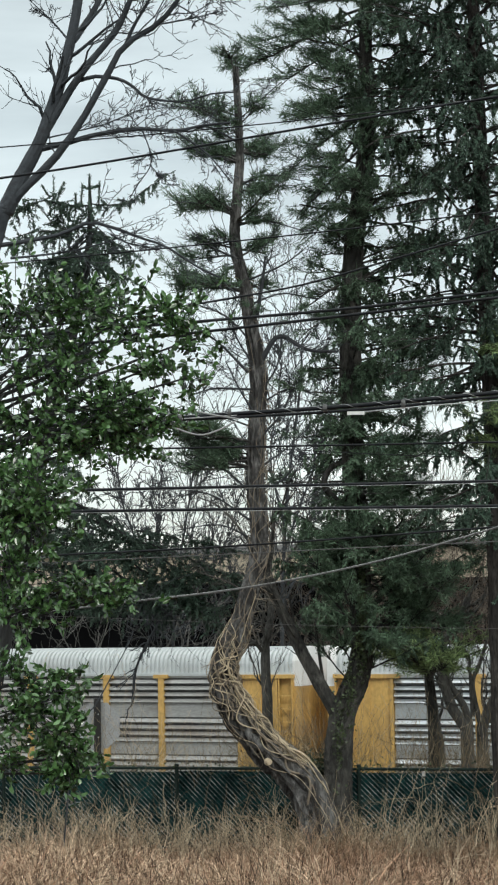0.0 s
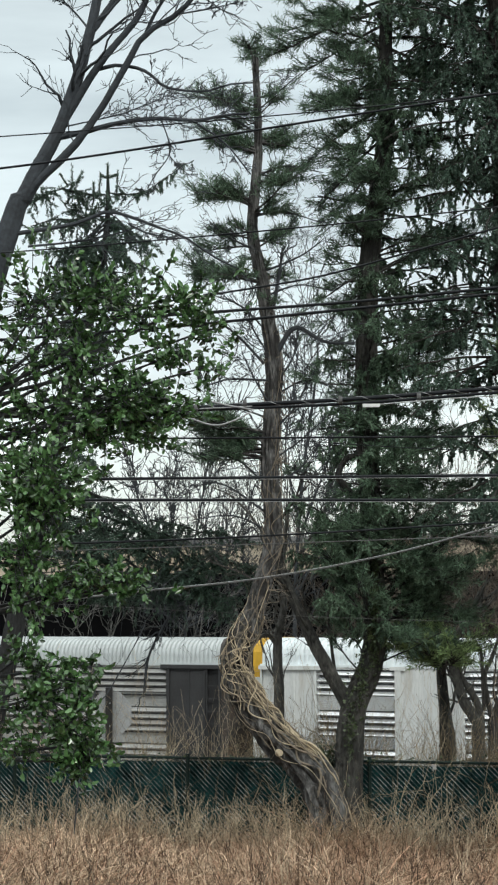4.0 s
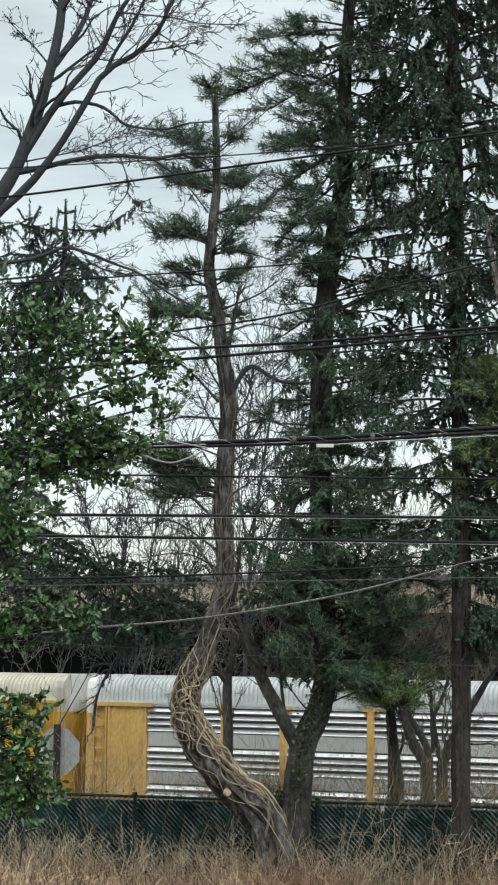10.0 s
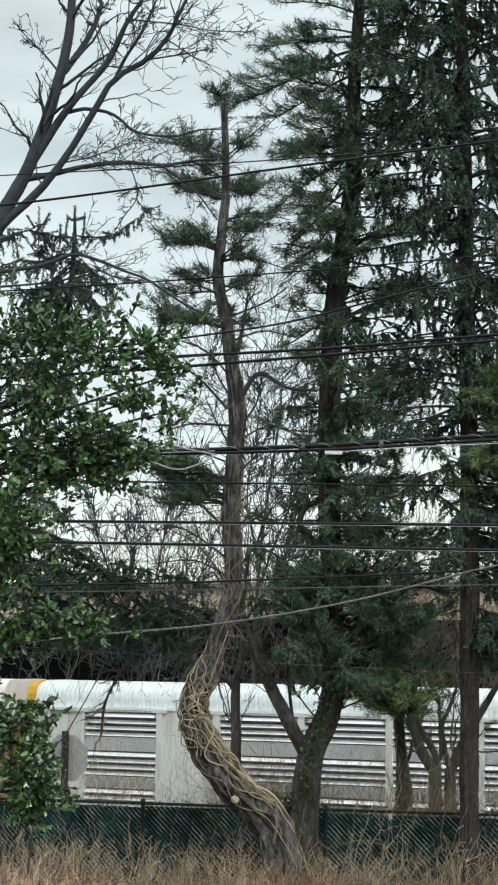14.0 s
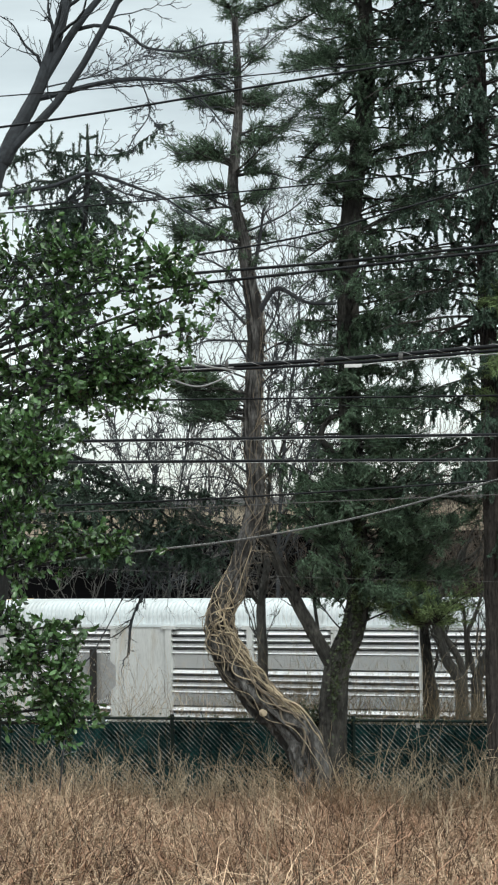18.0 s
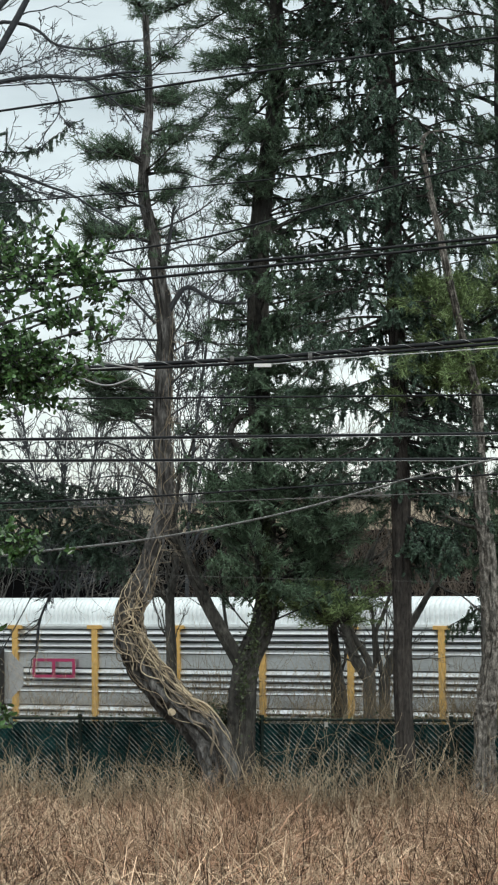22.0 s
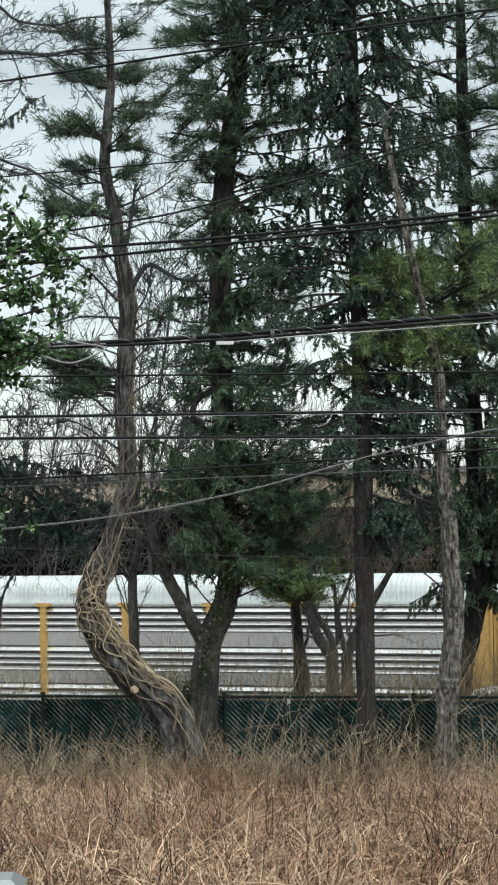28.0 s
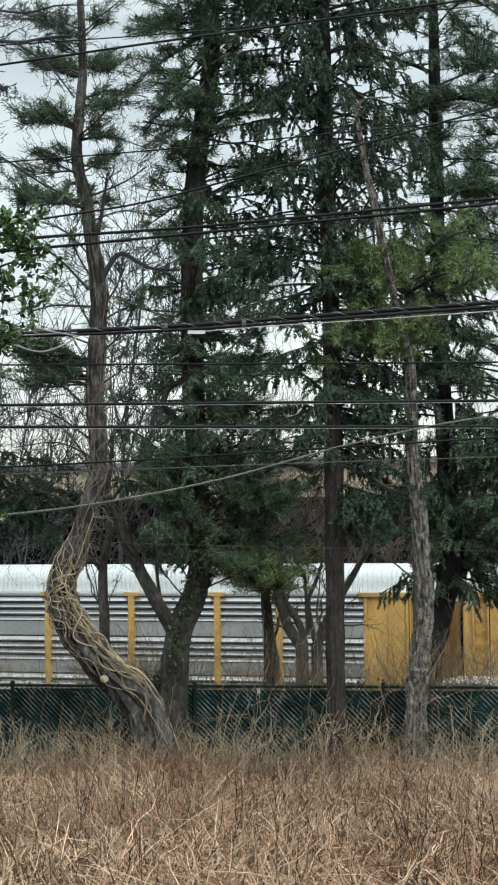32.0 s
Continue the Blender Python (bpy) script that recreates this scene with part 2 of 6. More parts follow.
# ---- mesh tools ----
class Geo:
    """Gathers vertices and faces in bulk, then becomes one mesh."""

    def __init__(self):
        self.v, self.f, self.n = [], [], 0

    def add(self, verts, *faces):
        verts = np.asarray(verts, dtype=np.float32).reshape(-1, 3)
        for fa in faces:
            self.f.append(np.asarray(fa, dtype=np.int32) + self.n)
        self.v.append(verts)
        self.n += len(verts)
        return self

    def box(self, x0, x1, y0, y1, z0, z1):
        v = [(x, y, z) for x in (x0, x1) for y in (y0, y1) for z in (z0, z1)]
        return self.add(v, [(0, 1, 3, 2), (4, 6, 7, 5), (0, 4, 5, 1), (2, 3, 7, 6), (0, 2, 6, 4), (1, 5, 7, 3)])

    def tube(self, points, radii, sides=8, lumps=0.0, seed=0):
        p = np.asarray(points, float)
        r = np.broadcast_to(np.asarray(radii, float), (len(p),))
        d = np.gradient(p, axis=0)
        d /= np.linalg.norm(d, axis=1)[:, None] + 1e-9
        ref = np.array([0, 1.0, 0]) if abs(d[0, 1]) < 0.9 else np.array([1.0, 0, 0])
        a = np.cross(d, ref)
        a /= np.linalg.norm(a, axis=1)[:, None] + 1e-9
        b = np.cross(d, a)
        ang = np.arange(sides) * 2 * np.pi / sides
        rr = r[:, None] * np.ones(sides)
        if lumps:
            g = np.random.default_rng(seed)
            rr = rr * (1 + lumps * g.normal(0, 1, (len(p), sides)).clip(-1.5, 1.5))
        ring = p[:, None] + rr[..., None] * (np.cos(ang)[None, :, None] * a[:, None] + np.sin(ang)[None, :, None] * b[:, None])
        i, k = np.meshgrid(np.arange(len(p) - 1) * sides, np.arange(sides), indexing="ij")
        k2 = (k + 1) % sides
        quads = np.stack([i + k, i + k2, i + sides + k2, i + sides + k], -1).reshape(-1, 4)
        self.add(ring.reshape(-1, 3), quads)
        end = self.n - sides
        self.f.append(np.array([[end + q for q in range(sides)]], dtype=np.int32))
        start = self.n - sides * len(p)
        self.f.append(np.array([[start + q for q in reversed(range(sides))]], dtype=np.int32))
        return self

    def mesh(self, name, mat, smooth=False):
        me = bpy.data.meshes.new(name)
        v = np.concatenate(self.v) if self.v else np.zeros((0, 3), np.float32)
        me.vertices.add(len(v))
        me.vertices.foreach_set("co", v.ravel())
        loops = np.concatenate([x.ravel() for x in self.f])
        sizes = np.concatenate([np.full(len(x), x.shape[1]) for x in self.f])
        me.loops.add(len(loops))
        me.loops.foreach_set("vertex_index", loops.astype(np.int32))
        me.polygons.add(len(sizes))
        me.polygons.foreach_set("loop_start", np.concatenate([[0], np.cumsum(sizes)[:-1]]).astype(np.int32))
        me.polygons.foreach_set("use_smooth", np.full(len(sizes), bool(smooth)))
        me.materials.append(mat)
        me.update(calc_edges=True)
        return me


def part(name, geo, mat, parent=None, label="", smooth=False, kind=""):
    me = geo.mesh(name, mat, smooth) if isinstance(geo, Geo) else geo
    ob = new(name, me)
    ob.parent = parent
    return tagged(ob, label, kind=kind)


def thing(name, at, label, category, group=""):
    e = new(name)
    e.location = at
    return tagged(e, label, category, group)


def curve_through(points, n):
    """Catmull-Rom through the points, n samples."""
    p = np.asarray(points, float)
    p = np.vstack([2 * p[0] - p[1], p, 2 * p[-1] - p[-2]])
    out = []
    for t in np.linspace(0, len(p) - 3 - 1e-6, n):
        i = int(t)
        u = t - i
        a, b, c, d = p[i:i + 4]
        out.append(0.5 * (2 * b + (c - a) * u + (2 * a - 5 * b + 4 * c - d) * u * u + (3 * b - a - 3 * c + d) * u ** 3))
    return np.array(out)


# ---- ground ----
THETA, TRACK_D, SPEED, PITCH, PHASE = radians(24), 62.0, 13.7, 28.65, 2.26
N_TRACK = TRACK_D * math.cos(THETA)
RAIL_Z = -5.32


def ground_z(n):
    return np.interp(n, [-400, -6, 0, 29, 35, 41, 46, 52, 54, 61, 66, 90, 140, 3000], [4, 0.6, 0, -2.45, -2.75, -3.25, -3.3, -5.6, -5.75, -5.75, -5.2, -4.2, -2.5, -2.5])


def land(u, n):
    """World place at u along the tracks and n away from the camera's line."""
    return np.array([u * math.cos(THETA) + n * math.sin(THETA), n * math.cos(THETA) - u * math.sin(THETA)])


FENCE_D, FENCE_A = 31.5, radians(15)


def fence_y(x):
    return FENCE_D - x * math.tan(FENCE_A)


def near_z(x, y):
    """Height of the meadow: it falls evenly towards the fence."""
    n = y + x * math.tan(FENCE_A)
    return np.interp(n, [-60, 0, 31, 36], [2, 0, -2.45, -2.7])


def make_ground():
    us = np.concatenate([np.linspace(-1500, -120, 12), np.linspace(-110, 110, 90), np.linspace(120, 1500, 12)])
    ns = np.concatenate([np.linspace(-1500, -40, 8), np.linspace(-30, 70, 70), np.linspace(75, 160, 18), np.linspace(200, 3000, 10)])
    g = Geo()
    v = []
    for n in ns:
        for u in us:
            x, y = land(u, n)
            near = float(near_z(x, y))
            far = float(ground_z(n))
            w = min(1, max(0, (y + x * math.tan(FENCE_A) - 31) / 8))
            lump = 0.05 * noise.noise(Vector((x * 0.5, y * 0.5, 0)))
            v.append((x, y, near * (1 - w) + far * w + lump))
    nu = len(us)
    q = [(i * nu + k, i * nu + k + 1, (i + 1) * nu + k + 1, (i + 1) * nu + k) for i in range(len(ns) - 1) for k in range(nu - 1)]
    g.add(v, q)
    tagged(part("ground", g, M_SOIL, smooth=True), "dry earth, coloured dark for shade under the grass, falling gently towards the tracks", "ground", kind="structure")


make_ground()


def strip(name, n0, n1, z, mat, label, thick=0.1):
    g = Geo()
    corners = [land(u, n) for u, n in ((-700, n0), (700, n0), (700, n1), (-700, n1))]
    g.add([(x, y, z) for x, y in corners] + [(x, y, z - thick) for x, y in corners],
          [(0, 1, 2, 3), (7, 6, 5, 4), (0, 4, 5, 1), (1, 5, 6, 2), (2, 6, 7, 3), (3, 7, 4, 0)])
    return tagged(part(name, g, mat), label, name, kind="structure")


strip("road", 36.5, 45.5, -3.12, M_ROAD, "grey asphalt street behind the fence", 0.6)
strip("ballast_bed", N_TRACK - 2.4, N_TRACK + 2.4, RAIL_Z - 0.17, M_BALLAST, "grey crushed-stone ballast under the railway line", 0.5)


# ---- train ----
def in_track(s):
    """World pose at s metres along the line; x runs along it, -y faces the meadow."""
    return pose(s * math.cos(THETA), TRACK_D - s * math.sin(THETA), RAIL_Z, 0, 0, -math.degrees(THETA))


HALF, WIDE, EAVE, CROWN, SILL = 13.65, 1.52, 5.0, 5.82, 1.1
BODY_END = 1.91
MIDDLE = (2 * (HALF - BODY_END) - 2 * (2.67 + 1.98)) / 5
WIDTHS = [2.67, 1.98] + [MIDDLE] * 5 + [1.98, 2.67]
EDGES = [-HALF + BODY_END + sum(WIDTHS[:k]) for k in range(len(WIDTHS) + 1)]


def rib_profile():
    """Upright section of a side sheet: three bands of ribs with flat sheet between them."""
    pts = [(SILL + 0.05, 0.0)]

    def ribs(z0, count):
        for i in range(count):
            z = z0 + i * 0.2
            pts.extend([(z - 0.004, 0.0), (z - 0.002, -0.045), (z + 0.02, -0.045), (z + 0.024, 0.09), (z + 0.036, 0.095), (z + 0.14, 0.0), (z + 0.142, -0.045), (z + 0.19, -0.045), (z + 0.192, 0.0)])
    ribs(1.68, 4)
    ribs(2.85, 4)
    ribs(4.08, 4)
    pts.append((EAVE - 0.06, 0.0))
    return pts


def roof_profile(k=14):
    out = []
    for i in range(k + 1):
        a = math.pi * i / k
        c, s = math.cos(a), math.sin(a)
        out.append((math.copysign(abs(c) ** 0.42, c) * WIDE, EAVE + (CROWN - EAVE) * abs(s) ** 0.62))
    return out


CACHE = {}


def cached(key, build, mat, smooth=False):
    full = (key, mat.name)
    if full not in CACHE:
        CACHE[full] = build().mesh(key, mat, smooth)
    return CACHE[full]


def g_panel(width):
    """Ribbed sheet with open slots between the ribs."""
    g, pr = Geo(), rib_profile()
    w = width / 2 - 0.02
    v = [(x, -o, z) for x in (-w, -w + 0.03, w - 0.03, w) for z, o in pr]
    m = len(pr)
    return g.add(v, [(k * m + i, k * m + m + i, k * m + m + i + 1, k * m + i + 1) for k in range(3) for i in range(m - 1)
                     if k != 1 or not (pr[i][1] < 0 and pr[i + 1][1] < 0)])


def g_plain(width):
    w = width / 2 - 0.02
    g = Geo().box(-w, w, -0.02, 0.04, SILL + 0.05, EAVE - 0.06)
    for x in (-w * 0.35, w * 0.35):
        g.box(x - 0.02, x + 0.02, -0.035, -0.02, SILL + 0.1, EAVE - 0.1)
    return g


def g_post():
    g = Geo().box(-0.1, 0.1, -0.1, 0.04, SILL, EAVE - 0.12)
    g.box(-0.13, 0.13, -0.12, -0.1, SILL, SILL + 0.3)
    return g.box(-0.25, 0.25, -0.12, 0.0, EAVE - 0.13, EAVE - 0.02)


def g_end_panel(out):
    """Sheet at a wagon's corner; the strip behind the ladder, towards the end, lies deeper."""
    w = BODY_END / 2
    prof = [(-w, -0.04), (w - 0.55, -0.04), (w - 0.55, 0.06), (w, 0.06), (w, 0.1), (-w, 0.1)]
    m = len(prof)
    return Geo().add([(x * out, y, z) for z in (SILL, EAVE - 0.05) for x, y in prof],
                     [(k, (k + 1) % m, m + (k + 1) % m, m + k) for k in range(m)], [tuple(range(m))], [tuple(range(2 * m - 1, m - 1, -1))])


def end_trim(panel, out, paint):
    """Posts, cap, rib and hatch frame on a corner sheet."""
    w = BODY_END / 2
    for name, x0, x1, y0, y1, z0, z1 in (
            ("corner_post", w - 0.62, w - 0.545, -0.1, -0.04, SILL, EAVE - 0.15), ("corner_post", w - 0.05, w, -0.06, 0.06, SILL, EAVE - 0.15), ("corner_post", -w, -w + 0.1, -0.1, -0.04, SILL, EAVE - 0.15),
            ("panel_rib", -0.2, -0.15, -0.07, -0.04, SILL, EAVE - 0.15), ("eave_cap", -w - 0.2, w + 0.02, -0.14, 0.0, EAVE - 0.14, EAVE - 0.02), ("hatch", -w + 0.3, -0.3, -0.06, -0.04, 2.25, 2.75)):
        t = part(name, cached("%s %.2f" % (name, x0), lambda: Geo().box(x0, x1, y0, y1, z0, z1), paint), None, panel)
        if out < 0:
            t.rotation_euler, t.location = (0, 0, math.pi), (0, y0 + y1, 0)


def g_ladder():
    g = Geo().box(-0.24, -0.2, -0.12, -0.07, SILL - 0.3, EAVE - 0.14).box(0.2, 0.24, -0.12, -0.07, SILL - 0.3, EAVE - 0.14)
    for i in range(9):
        z = SILL + i * 0.4
        g.box(-0.22, 0.22, -0.12, -0.085, z, z + 0.035)
    return g


def g_roof():
    g, pr = Geo(), roof_profile()
    xs, low = [], []
    for k in range(int(2 * HALF / 0.15)):
        x = -HALF + k * 0.15
        xs.extend((x, x + 0.08, x + 0.1, x + 0.13))
        low.extend((0.0, 0.0, 0.045, 0.045))
    xs.append(HALF)
    low.append(0.0)
    v = []
    for x, k in zip(xs, low):
        v.extend((x, y * (1 - k * 0.65), z - k) for y, z in pr)
    m = len(pr)
    q = [(i * m + k, (i + 1) * m + k, (i + 1) * m + k + 1, i * m + k + 1) for i in range(len(xs) - 1) for k in range(m - 1)]
    return g.add(v, q)


def g_door(z0, z1, side, lift):
    """One leaf of the boxy end doors between two heights, with a clipped top corner."""
    w = WIDE + 0.02
    if z1 > EAVE:
        pts = [(0.035, z0), (w, z0), (w, z1 - 0.42), (w - 0.08, z1 - 0.2), (w - 0.3, z1 - 0.03), (w - 0.5, z1), (0.035, z1)]
    else:
        pts = [(0.035, z0), (w, z0), (w, z1), (0.035, z1)]
    pts = [(y * side, z) for y, z in pts]
    m = len(pts)
    g = Geo().add([(lift + 0.22, y, z) for y, z in pts] + [(lift - 0.08, y, z) for y, z in pts],
                  [tuple(range(m))], [tuple(range(2 * m - 1, m - 1, -1))], [(i, m + i, m + (i + 1) % m, (i + 1) % m) for i in range(m)])
    if z0 < 2:
        for y in (0.12, w - 0.1):
            g.box(lift + 0.22, lift + 0.26, y * side - 0.03, y * side + 0.03, z0 + 0.1, z1 - 0.05)
    return g


def g_underframe():
    g = Geo().box(-HALF, HALF, -1.35, 1.35, SILL - 0.35, SILL)
    g.box(-HALF - 0.5, -HALF, -0.15, 0.15, 0.7, 1.0)
    return g.box(HALF, HALF + 0.5, -0.15, 0.15, 0.7, 1.0)


def g_bogie():
    g = Geo()
    for y in (-1.0, 1.0):
        g.box(-1.25, 1.25, y - 0.1, y + 0.1, 0.42, 0.62).box(-0.4, 0.4, y - 0.12, y + 0.12, 0.3, 0.75)
    return g.box(-0.25, 0.25, -1.0, 1.0, 0.45, 0.75)


def g_wheelset():
    g = Geo()
    for y in (-0.75, 0.75):
        g.tube([(0, y - 0.07, 0), (0, y + 0.07, 0)], 0.42, 20)
    return g.tube([(0, -1.0, 0), (0, 1.0, 0)], 0.08, 8)


def letters(text, size, mat, name="lettering"):
    key = "letters " + text
    if key not in CACHE:
        cu = bpy.data.curves.new(name, "FONT")
        cu.body, cu.size, cu.extrude, cu.align_x, cu.align_y = text, size, 0.004, "CENTER", "CENTER"
        cu.space_character = 1.1
        tmp = new(name, cu)
        me = bpy.data.meshes.new_from_object(tmp)
        bpy.data.objects.remove(tmp)
        me.materials.clear()
        me.materials.append(mat)
        CACHE[key] = me
    return CACHE[key]


def shield_outline(w, h):
    return [(-0.5 * w, 0.36 * h), (-0.36 * w, 0.44 * h), (-0.2 * w, 0.42 * h), (0, 0.5 * h), (0.2 * w, 0.42 * h), (0.36 * w, 0.44 * h), (0.5 * w, 0.36 * h),
            (0.46 * w, 0.15 * h), (0.5 * w, -0.1 * h), (0.42 * w, -0.32 * h), (0.25 * w, -0.43 * h), (0, -0.5 * h), (-0.25 * w, -0.43 * h), (-0.42 * w, -0.32 * h), (-0.5 * w, -0.1 * h), (-0.46 * w, 0.15 * h)]


def flat(points, y, thick=0.012):
    m = len(points)
    return Geo().add([(x, y - thick, z) for x, z in points] + [(x, y, z) for x, z in points],
                     [tuple(range(m))], [tuple(range(2 * m - 1, m - 1, -1))], [(i, m + i, m + (i + 1) % m, (i + 1) % m) for i in range(m)])


def add_shield(car, x, z, w, h, paint, board_low=-0.95):
    """A striped shield on a yellow board; its words are plain white bars."""
    y = -WIDE - 0.09
    top_z = EAVE - 0.15
    board = part("painted_board", flat([(x - 0.99, z + board_low), (x + 0.99, z + board_low), (x + 0.99, top_z), (x - 0.99, top_z)], y, 0.03), paint, car, "yellow painted board carrying a striped shield")
    part("shield_rim", flat([(x + a * 1.1, z + b * 1.08) for a, b in shield_outline(w, h)], y - 0.031, 0.006), M_WHITE, board, "white rim of a shield")
    part("shield_field", flat([(x + a, z + b) for a, b in shield_outline(w, h)], y - 0.039, 0.006), M_WHITE, board)
    part("shield_top", flat([(x - 0.46 * w, z + 0.12 * h), *[(x + a, z + b) for a, b in shield_outline(w, h) if b > 0.3 * h], (x + 0.46 * w, z + 0.12 * h)], y - 0.047, 0.006), M_NAVY, board, "dark blue upper field of the shield")
    for row, wide in ((0.33, 0.3), (0.21, 0.38)):
        part("white_bar", Geo().box(x - wide * w, x + wide * w, y - 0.06, y - 0.054, z + row * h - 0.035 * h, z + row * h + 0.035 * h), M_WHITE, board)
    for i in range(6):
        bx = x - 0.4 * w + i * 0.16 * w
        low = -0.33 if i in (0, 5) else (-0.42 if i in (1, 4) else -0.46)
        part("red_stripe", Geo().box(bx - 0.045 * w, bx + 0.045 * w, y - 0.053, y - 0.046, z + low * h, z + 0.1 * h), M_STRIPE, board)


def add_mark(car, x, z, mat, board_mat=None, size=1.0):
    """A railway's mark, as plain bars in its colour."""
    y = -WIDE - 0.1
    holder = car
    if board_mat:
        holder = part("painted_board", Geo().box(x - 1.3, x + 1.3, y, y + 0.02, z - 0.42, z + 0.42), board_mat, car, "yellow painted board with a dark mark")
        for i in range(4):
            zr = z - 0.38 + i * 0.205
            part("ridge", Geo().add([(x + a, y - o, zr + h) for a in (-1.28, 1.28) for h, o in ((0, 0), (0.05, 0.028), (0.13, 0.0))], [(0, 3, 4, 1), (1, 4, 5, 2)]), board_mat, holder)
    for x0, x1, z0, z1 in ((-0.95, 0.95, 0.26, 0.38), (-0.95, 0.95, -0.38, -0.26), (-0.95, -0.82, -0.26, 0.26), (0.82, 0.95, -0.26, 0.26), (-0.07, 0.07, -0.26, 0.26)):
        part("painted_bar", Geo().box(x + x0 * size, x + x1 * size, y - 0.045, y - 0.03, z + z0 * size, z + z1 * size), mat, holder)


def autorack(i, side, roof, post, end, door_top, door_low, plain=(), label=""):
    car = thing("autorack_wagon", (0, 0, 0), label, "railway wagon", "wagons of the passing train")
    part("roof", cached("roof", g_roof, roof), roof, car)
    part("underframe", cached("underframe", g_underframe, M_UNDER), M_UNDER, car)
    for sx in (-1, 1):
        b = part("bogie", cached("bogie", g_bogie, M_UNDER), M_UNDER, car)
        b.location = (sx * 9.8, 0, 0)
        for wx in (-0.88, 0.88):
            w = part("wheelset", cached("wheelset", g_wheelset, M_STEEL), M_STEEL, b)
            w.location = (wx, 0, 0.42)
    for sy in (-1, 1):
        turn = 0 if sy < 0 else math.pi
        for k, width in enumerate(WIDTHS):
            x = (EDGES[k] + EDGES[k + 1]) / 2
            if k in plain:
                p = part("plain_side_panel", cached("plain_side_panel %.2f" % width, lambda: g_plain(width), M_PAINT_WHITE), None, car)
            else:
                p = part("ribbed_side_panel", cached("ribbed_side_panel %.2f" % width, lambda: g_panel(width), side), None, car)
            p.location, p.rotation_euler = (x, sy * WIDE, 0), (0, 0, turn)
        for x in EDGES[1:-1]:
            p = part("side_post", cached("side_post", g_post, post), None, car)
            p.location, p.rotation_euler = (x, sy * WIDE, 0), (0, 0, turn)
        for sx in (-1, 1):
            out = -sx * sy
            p = part("end_panel", cached("end_panel %d" % out, lambda: g_end_panel(out), end), None, car)
            p.location, p.rotation_euler = (sx * (HALF - BODY_END / 2), sy * WIDE, 0), (0, 0, turn)
            end_trim(p, out, end)
            # raised black strip paints the shadow line of the gap by the ladder
            gap = part("corner_gap", cached("corner_gap", lambda: Geo().box(-0.035, 0.035, -0.046, -0.03, SILL + 0.05, EAVE - 0.16), M_UNDER), None, p, "dark strip standing in for the shaded gap beside the ladder")
            gap.location = (out * (BODY_END / 2 - 0.525), 0, 0)
            la = part("ladder", cached("ladder", g_ladder, end), None, p)
            la.location = (out * (BODY_END / 2 - 0.27), 0, 0)
        # added dark sheet behind the slots, shading the gaps between ribs by colour
        backing = Geo().box(-HALF + BODY_END, HALF - BODY_END, sy * (WIDE - 0.1), sy * (WIDE - 0.07), SILL + 0.05, EAVE - 0.06)
        part("inner_screen", cached("inner_screen_%d" % sy, lambda: backing, M_SLOT_GREY if side is M_DULL else M_SLOT_DARK), None, car)
        rail = Geo().box(-HALF, HALF, sy * WIDE - 0.06, sy * WIDE + 0.06, EAVE - 0.06, EAVE + 0.03)
        part("eave_rail", cached("eave_rail_%d" % sy, lambda: rail, roof), None, car)
    for sx in (-1, 1):
        for sy in (-1, 1):
            for nm, z0, z1, m in (("end_door_upper", 4.62, CROWN, door_top), ("end_door_lower", SILL, 4.61, door_low)):
                d = part(nm, cached("%s_%d" % (nm, sy), lambda: g_door(z0, z1, sy, HALF + 0.03), m), None, car)
                if sx < 0:
                    d.rotation_euler = (0, 0, math.pi)
    return car


STYLES = {
    "plain": (M_SHINY, M_ROOF, M_YELLOW, M_YELLOW, M_DOOR_WHITE, M_YELLOW, (), "silver ribbed car-carrier wagon with yellow posts and ends"),
    "worn": (M_SILVER, M_ROOF, M_YELLOW, M_YELLOW, M_DOOR_WHITE, M_YELLOW, (), "worn silver car-carrier wagon with yellow posts and ends"),
    "dull": (M_DULL, M_ROOF, M_YELLOW, M_YELLOW, M_DOOR_WHITE, M_YELLOW, (), "dull grey ribbed car-carrier wagon with weathered yellow posts"),
    "blue": (M_SILVER, M_ROOF_WHITE, M_YELLOW, M_YELLOW, M_DOOR_WHITE, M_YELLOW, (), "silver ribbed car-carrier wagon with white roof and yellow posts"),
    "bright": (M_SHINY, M_ROOF_WHITE, M_YELLOW, M_YELLOW, M_DOOR_WHITE, M_YELLOW, (), "bright silver ribbed car-carrier wagon with yellow posts"),
    "fresh": (M_SHINY, M_ROOF_CREAM, M_YELLOW_NEW, M_YELLOW_NEW, M_PAINT_WHITE, M_YELLOW_NEW, (), "bright silver car-carrier wagon with cream roof and fresh yellow ends"),
    "white": (M_SHINY, M_ROOF_WHITE, M_PAINT_WHITE, M_PAINT_WHITE, M_YELLOW_NEW, M_PAINT_WHITE, (1, 7), "white-ended car-carrier wagon with bright ribbed sides"),
    "grey": (M_DULL, M_ROOF, M_GREYPOST, M_GREYPOST, M_DARKPAINT, M_DARKPAINT, (), "grey car-carrier wagon with dark posts and a red board"),
}
TRAIN = ["worn", "dull", "white", "grey", "worn", "plain", "fresh", "white", "blue", "white", "dull", "blue", "dull", "blue", "bright", "dull", "blue"]
WAGONS = []
for i, style in enumerate(TRAIN):
    side, roof, post, end, dt, dl, plain, label = STYLES[style]
    car = autorack(i, side, roof, post, end, dt, dl, plain, label)
    WAGONS.append((car, PHASE - PITCH * i + PITCH / 2))


